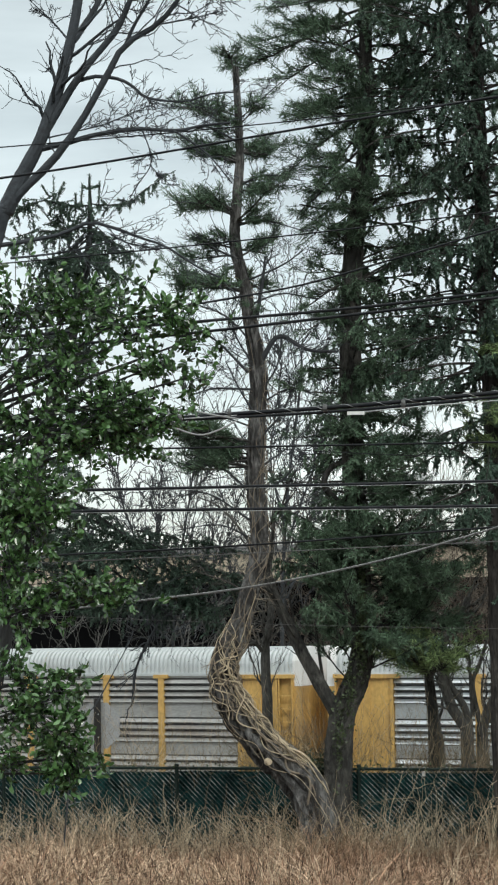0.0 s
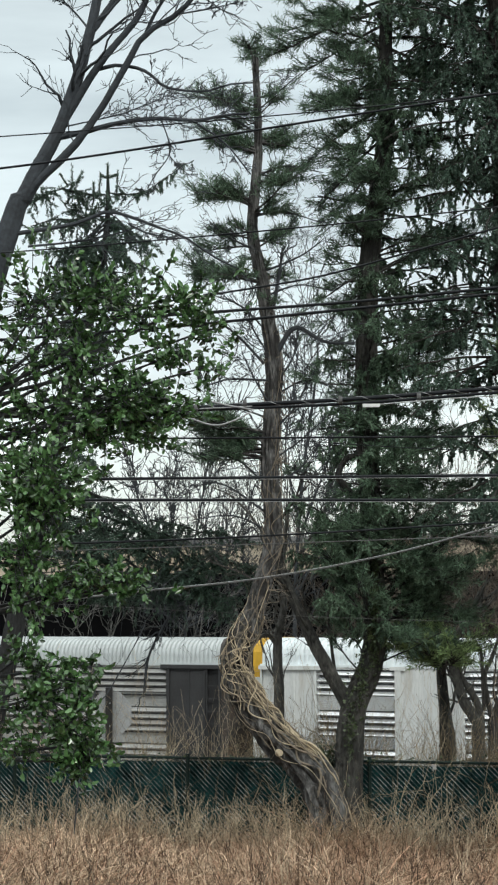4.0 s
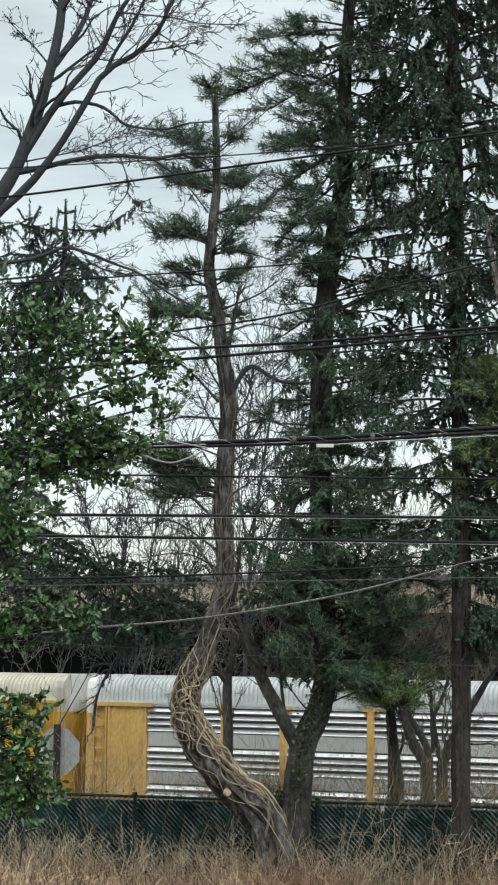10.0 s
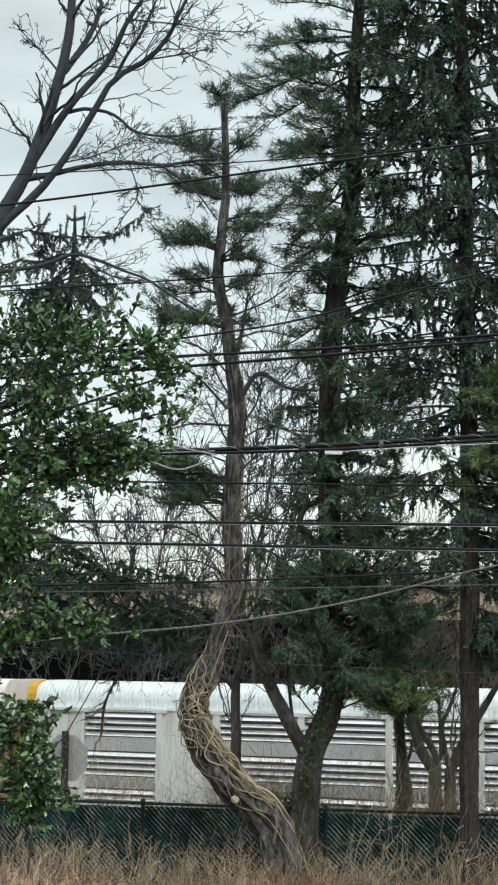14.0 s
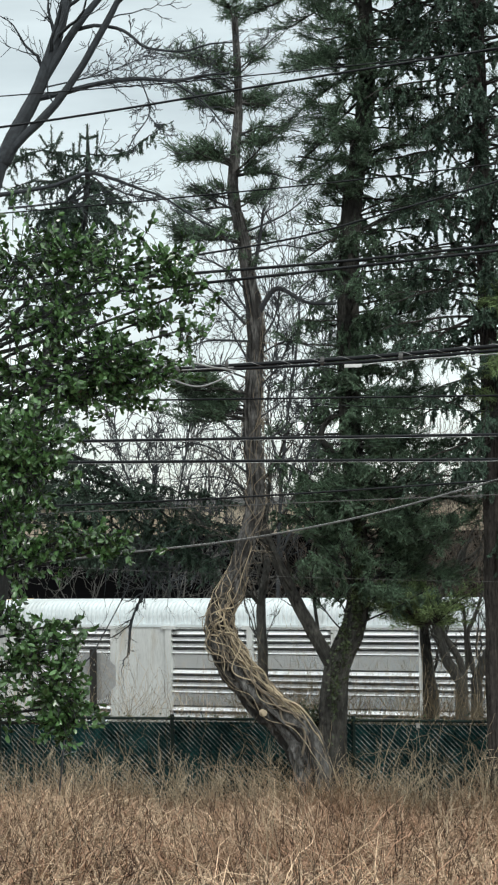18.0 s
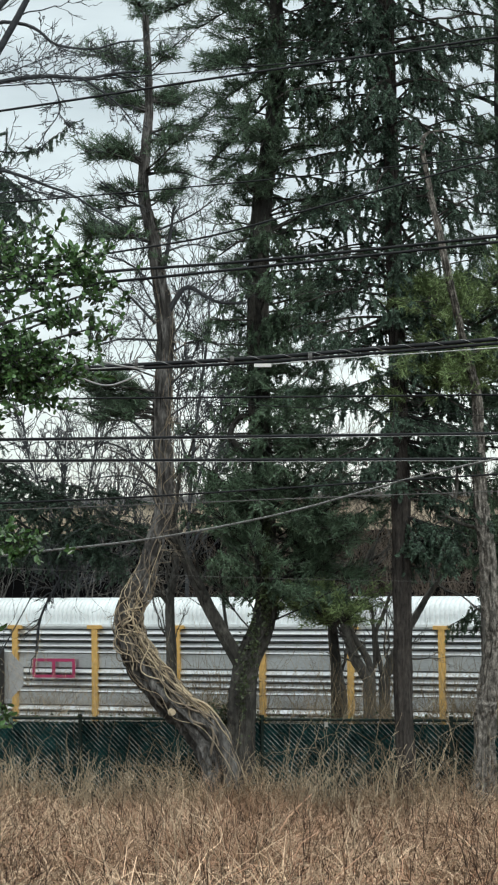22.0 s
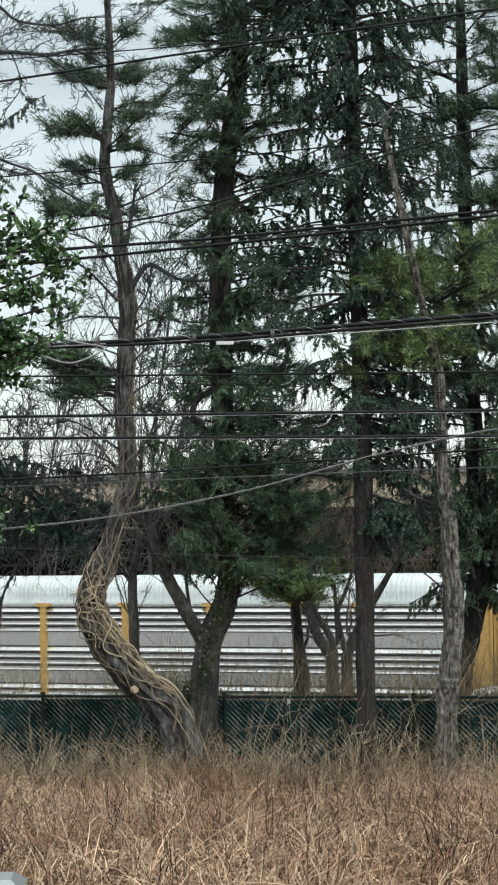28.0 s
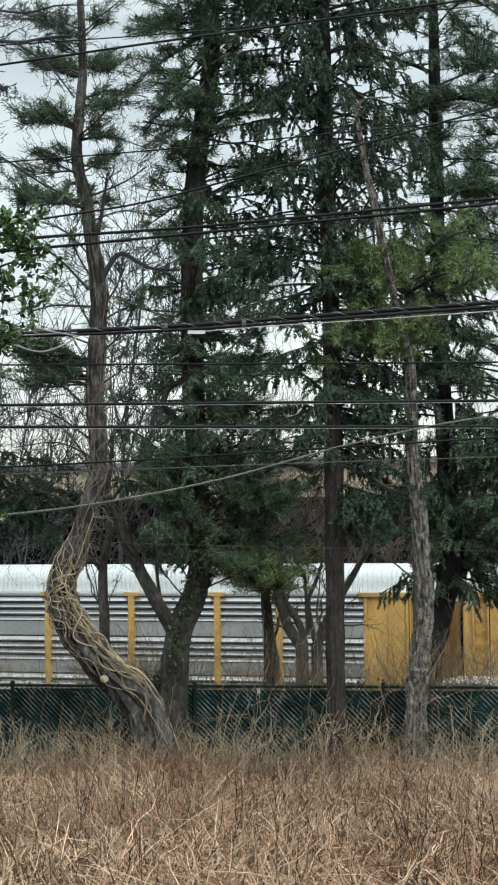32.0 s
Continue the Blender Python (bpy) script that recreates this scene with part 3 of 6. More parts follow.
def run(t):
    """Metres that the train has gone by t seconds; it slows a little, then gathers speed."""
    return SPEED * t + float(np.interp(t, (0, 2, 5, 6, 8, 10, 11, 12, 13, 17, 18, 20, 22, 25, 27, 29, 31, 32), (0.49, 0.2, 0.04, -0.04, -0.16, -0.23, -0.22, -0.2, -0.2, -0.35, -0.34, -0.2, -0.05, -0.04, 0.2, 0.54, 1.01, 1.25)))


SECOND, THIRD, SEVENTH = [(EDGES[k] + EDGES[k + 1]) / 2 for k in (1, 2, 6)]


# painted boards and words on single wagons
for k in (1, 12, 15):
    add_shield(WAGONS[k][0], SECOND, 4.12, 1.16, 1.6, M_YELLOW)
for k in (6, 14):
    add_shield(WAGONS[k][0], SECOND, 4.22, 0.8, 1.02, M_YELLOW_NEW, -1.66)
small = part("lettering", letters("BUILDING AMERICA", 0.2, M_BLACK), None, WAGONS[6][0], "black words BUILDING AMERICA")
small.location, small.rotation_euler = (SECOND, -WIDE - 0.125, 3.3), (radians(90), 0, 0)
for word, off in (("BUILDING", -1.18), ("AMERICA", 1.16)):
    words = part("lettering", letters(word, 0.42, M_BLACK), None, WAGONS[1][0], "black word " + word)
    words.location, words.rotation_euler = (EDGES[3] + off, -WIDE - 0.105, 4.2), (radians(90), 0, 0)
tag = part("data_plate", Geo().box(SECOND + 1.72, SECOND + 2.14, -WIDE - 0.12, -WIDE - 0.1, 4.02, 4.42), M_BLACK, WAGONS[15][0], "small dark plate with a pale mark")
part("pale_bar", Geo().box(SECOND + 1.82, SECOND + 2.04, -WIDE - 0.128, -WIDE - 0.122, 4.25, 4.31), M_DULL, tag)
part("pale_bar", Geo().box(SECOND + 1.82, SECOND + 2.04, -WIDE - 0.128, -WIDE - 0.122, 4.12, 4.16), M_DULL, tag)
cp_x = THIRD + 0.05
board = part("painted_board", Geo().box(cp_x - 1.3, cp_x + 1.3, -WIDE - 0.1, -WIDE - 0.06, 3.0, 4.0), M_RED, WAGONS[3][0], "faded red board with white marks")
for i in range(6):
    bx = cp_x - 0.78 + i * 0.29 + (0.08 if i > 1 else 0)
    part("white_bar", Geo().box(bx - 0.09, bx + 0.09, -WIDE - 0.115, -WIDE - 0.101, 3.33, 3.69), M_WHITE, board)
for z in (2.8, 3.98):
    part("side_seam", Geo().box(-HALF + BODY_END, HALF - BODY_END, -WIDE - 0.085, -WIDE - 0.02, z, z + 0.05), M_BLACK, WAGONS[3][0], "dark seam along the side")
for k in range(5):
    g3 = np.random.default_rng(700 + k)
    p = np.cumsum(g3.normal(0, 0.12, (7, 3)) * (1, 0, 1.3), axis=0) + (-HALF + 0.7, -WIDE - 0.06, 3.2 + 0.16 * k)
    part("scrawl", Geo().tube(curve_through(p, 24), 0.02, 5), M_WHITE, WAGONS[3][0], "white painted scrawl")
for k in (7, 9):
    part("red_band", Geo().box(SEVENTH - 1.2, SEVENTH + 1.3, -WIDE - 0.1, -WIDE - 0.06, 3.62, 3.79), M_PINK, WAGONS[k][0], "red painted band")
    part("red_band", Geo().box(SEVENTH - 1.2, SEVENTH + 1.3, -WIDE - 0.1, -WIDE - 0.06, 3.47, 3.56), M_PINK, WAGONS[k][0], "red painted band")
    part("dark_band", Geo().box(SEVENTH - 1.1, SEVENTH + 1.0, -WIDE - 0.1, -WIDE - 0.06, 3.36, 3.43), M_BLACK, WAGONS[k][0], "dark painted line under the red band")
add_mark(WAGONS[10][0], THIRD, 3.5, M_BLACK, M_YELLOW, 0.66)
add_mark(WAGONS[11][0], THIRD, 3.62, M_MAGENTA, None, 0.8)


# ---- fence ----
def make_fence():
    fence = thing("chain_link_fence", (0, FENCE_D, -2.45), "green chain-link fence with dark green privacy fabric", "fence")
    z0, z1 = 0.02, 1.52
    ca, sa = math.cos(FENCE_A), math.sin(FENCE_A)

    def at(s, off, z):
        return (s * ca + off * sa, -s * sa + off * ca, z)

    first = (-1.28, 31.50, -1.13)[0] / ca
    for k in range(-6, 7):
        s = first + k * 3.05
        part("post", Geo().tube([at(s, 0, -0.4), at(s, 0, z1 + 0.04)], 0.032, 10).tube([at(s, 0, z1 + 0.03), at(s, 0, z1 + 0.07)], 0.038, 10), M_FENCE, fence)
        part("top_rail", Geo().tube([at(s, 0, z1), at(s + 3.05, 0, z1)], 0.024, 8), M_FENCE, fence)
        g = Geo()
        n = 24
        us = np.linspace(0, 3.05, n)
        bow = 0.02 * np.sin(us * 4 + k)
        v = [at(s + u, 0.05 + b, z) for z in (z0, 0.8, z1 - 0.05 - 0.02 * abs(math.sin(k))) for u, b in zip(us, bow)]
        g.add(v, [(r * n + i, r * n + i + 1, (r + 1) * n + i + 1, (r + 1) * n + i) for r in range(2) for i in range(n - 1)])
        part("fabric_panel", g, M_FABRIC, fence)
        d = 0.085
        for way in (1, -1):
            wires = Geo()
            for u in np.arange(-1.5, 4.6, d):
                pts = []
                for z in (0.0, 1.5):
                    pts.append((u + way * (z - 0.75), z))
                (ua, za), (ub, zb) = pts
                lo, hi = (0.0, 3.05)
                if ua > ub:
                    ua, za, ub, zb = ub, zb, ua, za
                if ub <= lo or ua >= hi:
                    continue
                f = (zb - za) / (ub - ua)
                if ua < lo:
                    za, ua = za + f * (lo - ua), lo
                if ub > hi:
                    zb, ub = zb + f * (hi - ub), hi
                wires.tube([at(s + ua, -0.012 * way, za + z0), at(s + ub, -0.012 * way, zb + z0)], 0.0055, 4)
            # one diagonal is dark, the other carries the painted glints
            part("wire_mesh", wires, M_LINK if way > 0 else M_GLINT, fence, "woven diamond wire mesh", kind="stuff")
    return fence


make_fence()


# ---- trees: wood and foliage ----
def needles(geo, centre, axis, count, length, width, spread, rng, droop=0.0):
    """Fans of single blades round many shoots; centre and axis are arrays."""
    c = np.repeat(centre, count, axis=0)
    a = np.repeat(axis, count, axis=0)
    n = len(c)
    d = a + rng.normal(0, spread, (n, 3))
    d[:, 2] -= droop
    d /= np.linalg.norm(d, axis=1)[:, None] + 1e-9
    side = np.cross(d, rng.normal(0, 1, (n, 3)))
    side /= np.linalg.norm(side, axis=1)[:, None] + 1e-9
    ln = length * rng.uniform(0.6, 1.2, n)[:, None]
    base = c + rng.normal(0, length * 0.18, (n, 3))
    w = width / 2
    v = np.stack([base - side * w, base + side * w, base + d * ln], 1).reshape(-1, 3)
    geo.add(v, np.arange(3 * n).reshape(-1, 3))


def bough(wood, crown, start, tip, rng, kind="pine", r0=0.05, density=1.0, inner=0.25, sag=0.1):
    """One limb from start to tip with side twigs that carry needles."""
    start, tip = np.asarray(start, float), np.asarray(tip, float)
    h = tip - start
    length = np.linalg.norm(h)
    h = h / length
    n = 10
    u = np.linspace(0, 1, n)
    side = np.cross(h, (0, 0, 1.0))
    side /= np.linalg.norm(side) + 1e-9
    p = start + np.outer(u * length, h)
    p[:, 2] += sag * length * 4 * u * (1 - u) * 0.5
    p += np.cumsum(rng.normal(0, 0.014 * length, (n, 3)), axis=0) * u[:, None]
    wood.tube(p, r0 * (1 - 0.85 * u) + 0.004, 6)
    twigs = int((length * (9 if kind == "pine" else 15) + 3) * density)
    cs, ax = [], []
    for _ in range(twigs):
        q = rng.uniform(inner, 1.0)
        i = min(n - 2, int(q * (n - 1)))
        o = p[i] + (p[i + 1] - p[i]) * (q * (n - 1) - i)
        sgn = rng.choice((-1, 1))
        if kind == "pine":
            t = h * rng.uniform(0.3, 0.9) + side * sgn * rng.uniform(0.2, 1.0) + np.array([0, 0, rng.uniform(-0.1, 0.6)])
            t /= np.linalg.norm(t)
            tl = min(0.8, 0.2 + length * 0.3) * rng.uniform(0.3, 1.0)
            wood.tube([o, o + t * tl * 0.6, o + t * tl + (0, 0, 0.04)], [0.009, 0.007, 0.004], 3)
            for f in np.arange(0.45, 1.01, 0.07 / max(tl, 0.2)):
                cs.append(o + t * tl * f)
                ax.append(t)
        else:
            tl = rng.uniform(0.1, 0.34) if kind == "spruce" else rng.uniform(0.12, 0.45)
            t = h * rng.uniform(-0.2, 0.7) + side * sgn * rng.uniform(0, 0.9) + np.array([0, 0, -rng.uniform(0.3 if kind == "spruce" else 0.5, 1.4)])
            t /= np.linalg.norm(t)
            wood.tube([o, o + t * tl * 0.5, o + t * tl + (0, 0, -0.05)], [0.006, 0.005, 0.003], 3)
            for f in np.arange(0.06, 1.01, (0.045 if kind == "spruce" else 0.035) / tl):
                cs.append(o + t * tl * f)
                ax.append(t)
    if cs:
        cs, ax = np.array(cs), np.array(ax)
        if kind == "pine":
            needles(crown, cs, ax, 12, 0.15, 0.014, 0.85, rng)
        else:
            needles(crown, cs, ax, 6 if kind == "weep" else 7, 0.055, 0.034 if kind == "weep" else 0.03, 0.7, rng, 0.2)


def leafless(geo, start, heading, length, r, rng, depth, spread=0.5, up=0.1, kids=(3, 6), least=0.0035):
    """Bare branch that forks again and again."""
    n = 7
    h = np.asarray(heading, float)
    h = h / np.linalg.norm(h)
    u = np.linspace(0, 1, n)
    wob = np.cumsum(rng.normal(0, 0.035 * length, (n, 3)), axis=0)
    wob -= wob[0]
    p = np.asarray(start) + np.outer(u * length, h) + wob
    p[:, 2] += up * length * u ** 2
    geo.tube(p, np.maximum(least * 0.7, r * (1 - 0.65 * u)), 6 if r > 0.03 else (4 if r > 0.012 else 3))
    if depth == 0:
        return
    for _ in range(rng.integers(*kids)):
        i = rng.integers(2, n)
        t = h + rng.normal(0, spread, 3)
        leafless(geo, p[i], t, length * rng.uniform(0.35, 0.62), max(least, r * 0.42), rng, depth - 1, spread, up, kids, least)


def bare_limbs(tree, base, limbs, rng, mat, twig=0.0035, depth=2, spread=0.55, up=0.1, per=4, share=0.45):
    """limbs: rows of (points in the world, foot radius, tip radius); each is a part with its own twigs."""
    for pts, r0, r1 in limbs:
        path = curve_through(pts, 18) - base
        g = Geo().tube(path, np.linspace(r0, r1, 18), 10 if r0 > 0.05 else 7, 0.04, len(pts))
        run = np.linalg.norm(path[-1] - path[0])
        for k in range(int(per * 2)):
            i = rng.integers(4, 17)
            d = path[min(17, i + 1)] - path[i - 1]
            d = d / (np.linalg.norm(d) + 1e-9) + rng.normal(0, spread, 3)
            leafless(g, path[i], d, run * share * rng.uniform(0.3, 1.0), max(twig, r1 * 0.6), rng, depth, spread, up, (2, 5), twig)
        part("limb", g, mat, tree)


def rough_stem(p, r, sides, lumps, seed, flake):
    """Stem with upright plates and furrows of bark."""
    g = np.random.default_rng(seed)
    k = len(p)
    base = g.normal(0, 1, (k, sides))
    long = sum(np.roll(base, j, axis=0) for j in range(-3, 4)) / 2.6
    wide = sum(np.roll(np.roll(long, j, axis=0), i, axis=1) for j in (-8, 0, 8) for i in range(-3, 4)) / 6
    rr = r[:, None] * (1 + flake * long.clip(-1.6, 1.2) + lumps * 0.6 * wide.clip(-1.5, 1.5))
    d = np.gradient(p, axis=0)
    d /= np.linalg.norm(d, axis=1)[:, None] + 1e-9
    a = np.cross(d, (0, 1.0, 0))
    a /= np.linalg.norm(a, axis=1)[:, None] + 1e-9
    b = np.cross(d, a)
    ang = np.arange(sides) * 2 * np.pi / sides
    ring = p[:, None] + rr[..., None] * (np.cos(ang)[None, :, None] * a[:, None] + np.sin(ang)[None, :, None] * b[:, None])
    i, q = np.meshgrid(np.arange(k - 1) * sides, np.arange(sides), indexing="ij")
    q2 = (q + 1) % sides
    quads = np.stack([i + q, i + q2, i + sides + q2, i + sides + q], -1).reshape(-1, 4)
    top = np.array([[(k - 1) * sides + j for j in range(sides)]])
    return Geo().add(ring.reshape(-1, 3), quads, top)


def conifer(name, trunk_pts, radii, label, seed, needle_mat, bark, rows=(), tips=(), front=(), lumps=0.05, flake=0.085, group="trees along the fence"):
    """rows: (share up the trunk from, to, count, reach low, reach high, rise, kind, density, lean in x).
    tips: (share up the trunk, tip in the world, kind, density)."""
    rng = np.random.default_rng(seed)
    trunk_pts = [np.array(q) for q in trunk_pts]
    trunk_pts[0][2] = near_z(*trunk_pts[0][:2]) - 0.25
    base = np.array(trunk_pts[0])
    tree = thing(name, tuple(base), label, "tree", group)
    path = curve_through(trunk_pts, 48) - base
    rad = np.interp(np.linspace(0, 1, 48), np.linspace(0, 1, len(radii)), radii)
    rad[:2] *= (1.3, 1.1)
    fine = curve_through(path, 170)
    part("trunk", rough_stem(fine, np.interp(np.linspace(0, 1, 170), np.linspace(0, 1, 48), rad), 34, lumps, seed, flake), bark, tree)
    crown = Geo()

    def on_trunk(q):
        i = min(46, int(q * 47))
        return path[i] + (path[i + 1] - path[i]) * (q * 47 - i)

    for f0, f1, count, l0, l1, rise, kind, density, lean in rows:
        for k in range(count):
            q = min(0.999, f0 + (f1 - f0) * (k + rng.uniform(0, 1)) / count)
            start = on_trunk(q)
            a = rng.uniform(0, 2 * np.pi)
            reach = (l0 + (l1 - l0) * (q - f0) / max(1e-6, f1 - f0)) * rng.uniform(0.5, 1.1)
            tip = start + reach * np.array([math.cos(a) + lean, math.sin(a) * 0.8, rise + rng.normal(0, 0.15 if kind == "pine" else 0.34)])
            wood = Geo()
            bough(wood, crown, start, tip, rng, kind, 0.007 + 0.008 * reach, density)
            part("limb", wood, bark, tree)
    for q, tip, kind, density in tips:
        wood = Geo()
        start = on_trunk(q)
        far = np.array(tip) - base
        far[1] += rng.normal(0, 0.35)
        bough(wood, crown, start, far, rng, kind, 0.008 + 0.009 * np.linalg.norm(far - start), density, 0.35, 0.03)
        part("limb", wood, bark, tree)
    for q0, q1, count, kind in front:
        for k in range(count):
            start = on_trunk(q0 + (q1 - q0) * (k + rng.uniform(0, 1)) / count)
            tip = start + (rng.normal(0, 0.45), -rng.uniform(0.5, 1.2), rng.normal(-0.05, 0.2))
            wood = Geo()
            bough(wood, crown, start, tip, rng, kind, 0.014, 1.2, 0.2)
            part("limb", wood, bark, tree)
    if crown.n:
        part("crown", crown, needle_mat, tree, kind="stuff")
    return tree, path, base, rng


# old pine with a bent foot
SNAG = [(1.20, 30.40, -2.06), (0.85, 30.40, -1.27), (0.22, 30.40, -0.56), (-0.28, 30.40, 0.10), (-0.45, 30.40, 0.77), (-0.16, 30.40, 1.47), (0.11, 30.40, 2.53), (0.09, 30.40, 3.97), (0.17, 30.40, 5.23), (-0.02, 30.40, 6.69), (-0.17, 30.40, 7.61), (-0.07, 30.40, 8.90), (-0.11, 30.40, 10.40)]
# heart of each needle clump (x, z), its reach across and up, boughs, and how far below it they leave the stem
CLUMPS = [(-0.31, 10.60, 0.12, 0.11, 1, 0.12), (-0.64, 9.62, 0.30, 0.16, 4, 0.12), (0.06, 9.63, 0.20, 0.11, 2, 0.12), (-0.57, 8.96, 0.38, 0.15, 7, 0.12), (0.29, 9.07, 0.25, 0.14, 5, 0.12),
    (-0.75, 8.14, 0.38, 0.13, 7, 0.12), (-0.88, 7.49, 0.16, 0.12, 2, 0.12), (-0.52, 7.60, 0.22, 0.27, 2, 0.12), (-0.78, 6.90, 0.36, 0.12, 6, 0.12), (0.12, 6.94, 0.23, 0.14, 3, 0.12),
    (0.39, 8.58, 0.27, 0.21, 4, 0.12), (0.41, 7.96, 0.34, 0.16, 4, 0.12), (0.39, 7.42, 0.27, 0.21, 3, 0.12), (-0.35, 9.34, 0.14, 0.09, 2, 0.12), (-0.72, 4.09, 0.36, 0.21, 9, 0.12),
    (-0.49, 4.28, 0.23, 0.16, 4, 0.12), (-1.05, 4.34, 0.20, 0.11, 2, 0.12)]
clump_rng = np.random.default_rng(12)
SNAG_LINE = curve_through(SNAG, 400)


def up_snag(z):
    """Share up the old pine's stem at which it reaches the height z."""
    return float(np.argmin(np.abs(SNAG_LINE[:, 2] - z))) / 399


SNAG_TIPS = [(min(0.985, up_snag(z - drop + clump_rng.uniform(-0.08, 0.08))), (x + clump_rng.uniform(-1, 1) * wide, 30.4 + clump_rng.normal(0, 0.15), z + clump_rng.uniform(-1, 1) * high), "pine", 1.3)
             for x, z, wide, high, count, drop in CLUMPS for _ in range(count)]
snag, snag_path, snag_base, rng = conifer("pine_snag", SNAG, [0.3, 0.265, 0.24, 0.215, 0.175, 0.14, 0.132, 0.135, 0.12, 0.095, 0.075, 0.06, 0.045],
    "old pine with a bent foot, broken top and dry vines", 3, M_PINE, M_BARK_SNAG, rows=[(0.68, 0.95, 12, 0.5, 0.4, 0.05, "pine", 0.5, 0.0)], tips=SNAG_TIPS, lumps=0.12, flake=0.2)
bare_limbs(snag, snag_base, [
    ([(0.21, 30.40, 5.59), (0.51, 30.30, 5.97), (0.96, 30.30, 5.75), (1.45, 30.20, 5.70)], 0.05, 0.02),
    ([(0.01, 30.40, 5.41), (-0.43, 30.50, 5.89), (-0.79, 30.60, 6.18)], 0.025, 0.01),
    ([(0.10, 30.40, 5.14), (-0.53, 30.20, 5.14), (-0.88, 30.00, 5.02)], 0.022, 0.009),
    ([(0.06, 30.40, 4.24), (-0.45, 30.10, 4.40), (-0.94, 30.00, 4.44)], 0.025, 0.009),
    ([(0.16, 30.40, 6.32), (0.26, 30.30, 6.85), (0.31, 30.30, 7.26)], 0.04, 0.015),
    ([(-0.09, 30.40, 7.24), (-0.50, 30.30, 7.41), (-0.86, 30.40, 7.71)], 0.02, 0.008),
    ([(-0.05, 30.40, 6.87), (0.58, 30.30, 7.12), (0.94, 30.20, 7.36)], 0.02, 0.008),
    ([(-0.10, 30.40, 9.73), (0.22, 30.30, 9.79), (0.56, 30.30, 10.06)], 0.018, 0.008),
    ([(-0.11, 30.40, 9.17), (-0.56, 30.30, 9.39), (-0.92, 30.30, 9.30)], 0.018, 0.008),
    ([(0.11, 30.40, 3.52), (0.52, 30.30, 3.68), (0.88, 30.30, 4.12)], 0.02, 0.008),
    ([(0.10, 30.40, 2.98), (-0.56, 30.20, 3.43), (-1.00, 30.10, 3.52)], 0.02, 0.008),
    ([(0.03, 30.40, 6.50), (0.57, 30.30, 6.66), (1.11, 30.30, 6.56)], 0.018, 0.007),
    ([(0.14, 30.40, 4.87), (0.63, 30.30, 5.12), (1.08, 30.30, 5.02)], 0.018, 0.007),
    ([(-0.12, 30.40, 8.43), (0.34, 30.30, 8.59), (0.97, 30.30, 8.48)], 0.018, 0.007),
    ([(-0.15, 30.40, 7.79), (0.32, 30.30, 7.85), (0.95, 30.30, 7.66)], 0.018, 0.007),
    ([(0.11, 30.40, 5.86), (-0.33, 30.30, 6.31), (-0.78, 30.30, 6.50)], 0.018, 0.007),
    ([(0.13, 30.40, 4.51), (-0.36, 30.30, 4.68), (-0.81, 30.30, 4.78)], 0.018, 0.007),
    ([(0.13, 30.40, 3.87), (0.53, 30.30, 4.13), (0.93, 30.30, 4.48)], 0.018, 0.007),
    ([(0.12, 30.40, 3.25), (0.60, 30.30, 3.23), (1.05, 30.30, 3.40)], 0.018, 0.007),
    ([(0.07, 30.40, 3.43), (-0.46, 30.30, 3.88), (-1.27, 30.30, 3.98)], 0.018, 0.007),
    ([(0.11, 30.40, 2.71), (-0.48, 30.30, 2.98), (-1.19, 30.30, 2.91)], 0.018, 0.007)],
    rng, M_TWIG, depth=2, per=8, share=0.45)

bare_limbs(snag, snag_base, [
    ([(0.13, 30.40, 4.69), (-0.13, 30.30, 5.13), (-0.35, 30.30, 5.59)], 0.02, 0.008),
    ([(0.16, 30.40, 5.05), (0.46, 30.30, 5.48), (0.56, 30.30, 5.93)], 0.02, 0.008),
    ([(0.12, 30.40, 5.50), (-0.16, 30.30, 5.95), (-0.29, 30.30, 6.40)], 0.02, 0.008),
    ([(0.14, 30.40, 4.32), (0.54, 30.30, 4.76), (0.72, 30.30, 5.21)], 0.02, 0.008)],
    rng, M_TWIG, depth=2, per=9, share=0.5, twig=0.0045)


# dry vines that climb the bent foot and the stem
def vine(u0, u1, a0, a1, off, r, seed, mat, wild=0.45):
    """A vine along the stem from share u0 to u1, turning from the angle a0 to a1 round it, with slow bends."""
    n = 46
    g = np.random.default_rng(seed)
    qs = np.linspace(u0, u1, n)
    idx = qs * (len(snag_path) - 1)
    i = np.minimum(len(snag_path) - 2, idx.astype(int))
    p = snag_path[i] + (snag_path[i + 1] - snag_path[i]) * (idx - i)[:, None]
    rad = np.interp(qs, [0, 0.1, 0.25, 0.4, 0.55, 1], [0.3, 0.25, 0.22, 0.145, 0.135, 0.06]) + off
    slow = curve_through(np.stack([g.normal(0, 1, 8), np.zeros(8), np.zeros(8)], -1), n)[:, 0]
    slack = np.abs(curve_through(np.stack([g.normal(0, 0.03, 9), np.zeros(9), np.zeros(9)], -1), n)[:, 0])
    ang = np.linspace(a0, a1, n) + wild * slow
    tangent = np.gradient(p, axis=0)
    tangent /= np.linalg.norm(tangent, axis=1)[:, None]
    across = np.cross(tangent, (0, 1.0, 0))
    across /= np.linalg.norm(across, axis=1)[:, None]
    front = np.cross(across, tangent)
    front *= -np.sign(front[:, 1:2])
    p = p + (np.cos(ang)[:, None] * across * np.sign(across[:, :1]) + np.sin(ang)[:, None] * front) * (rad + slack)[:, None]
    part("vine", Geo().tube(curve_through(p, 90), r * np.linspace(1, 0.5, 90), 5), mat, snag, "dry climbing vine")


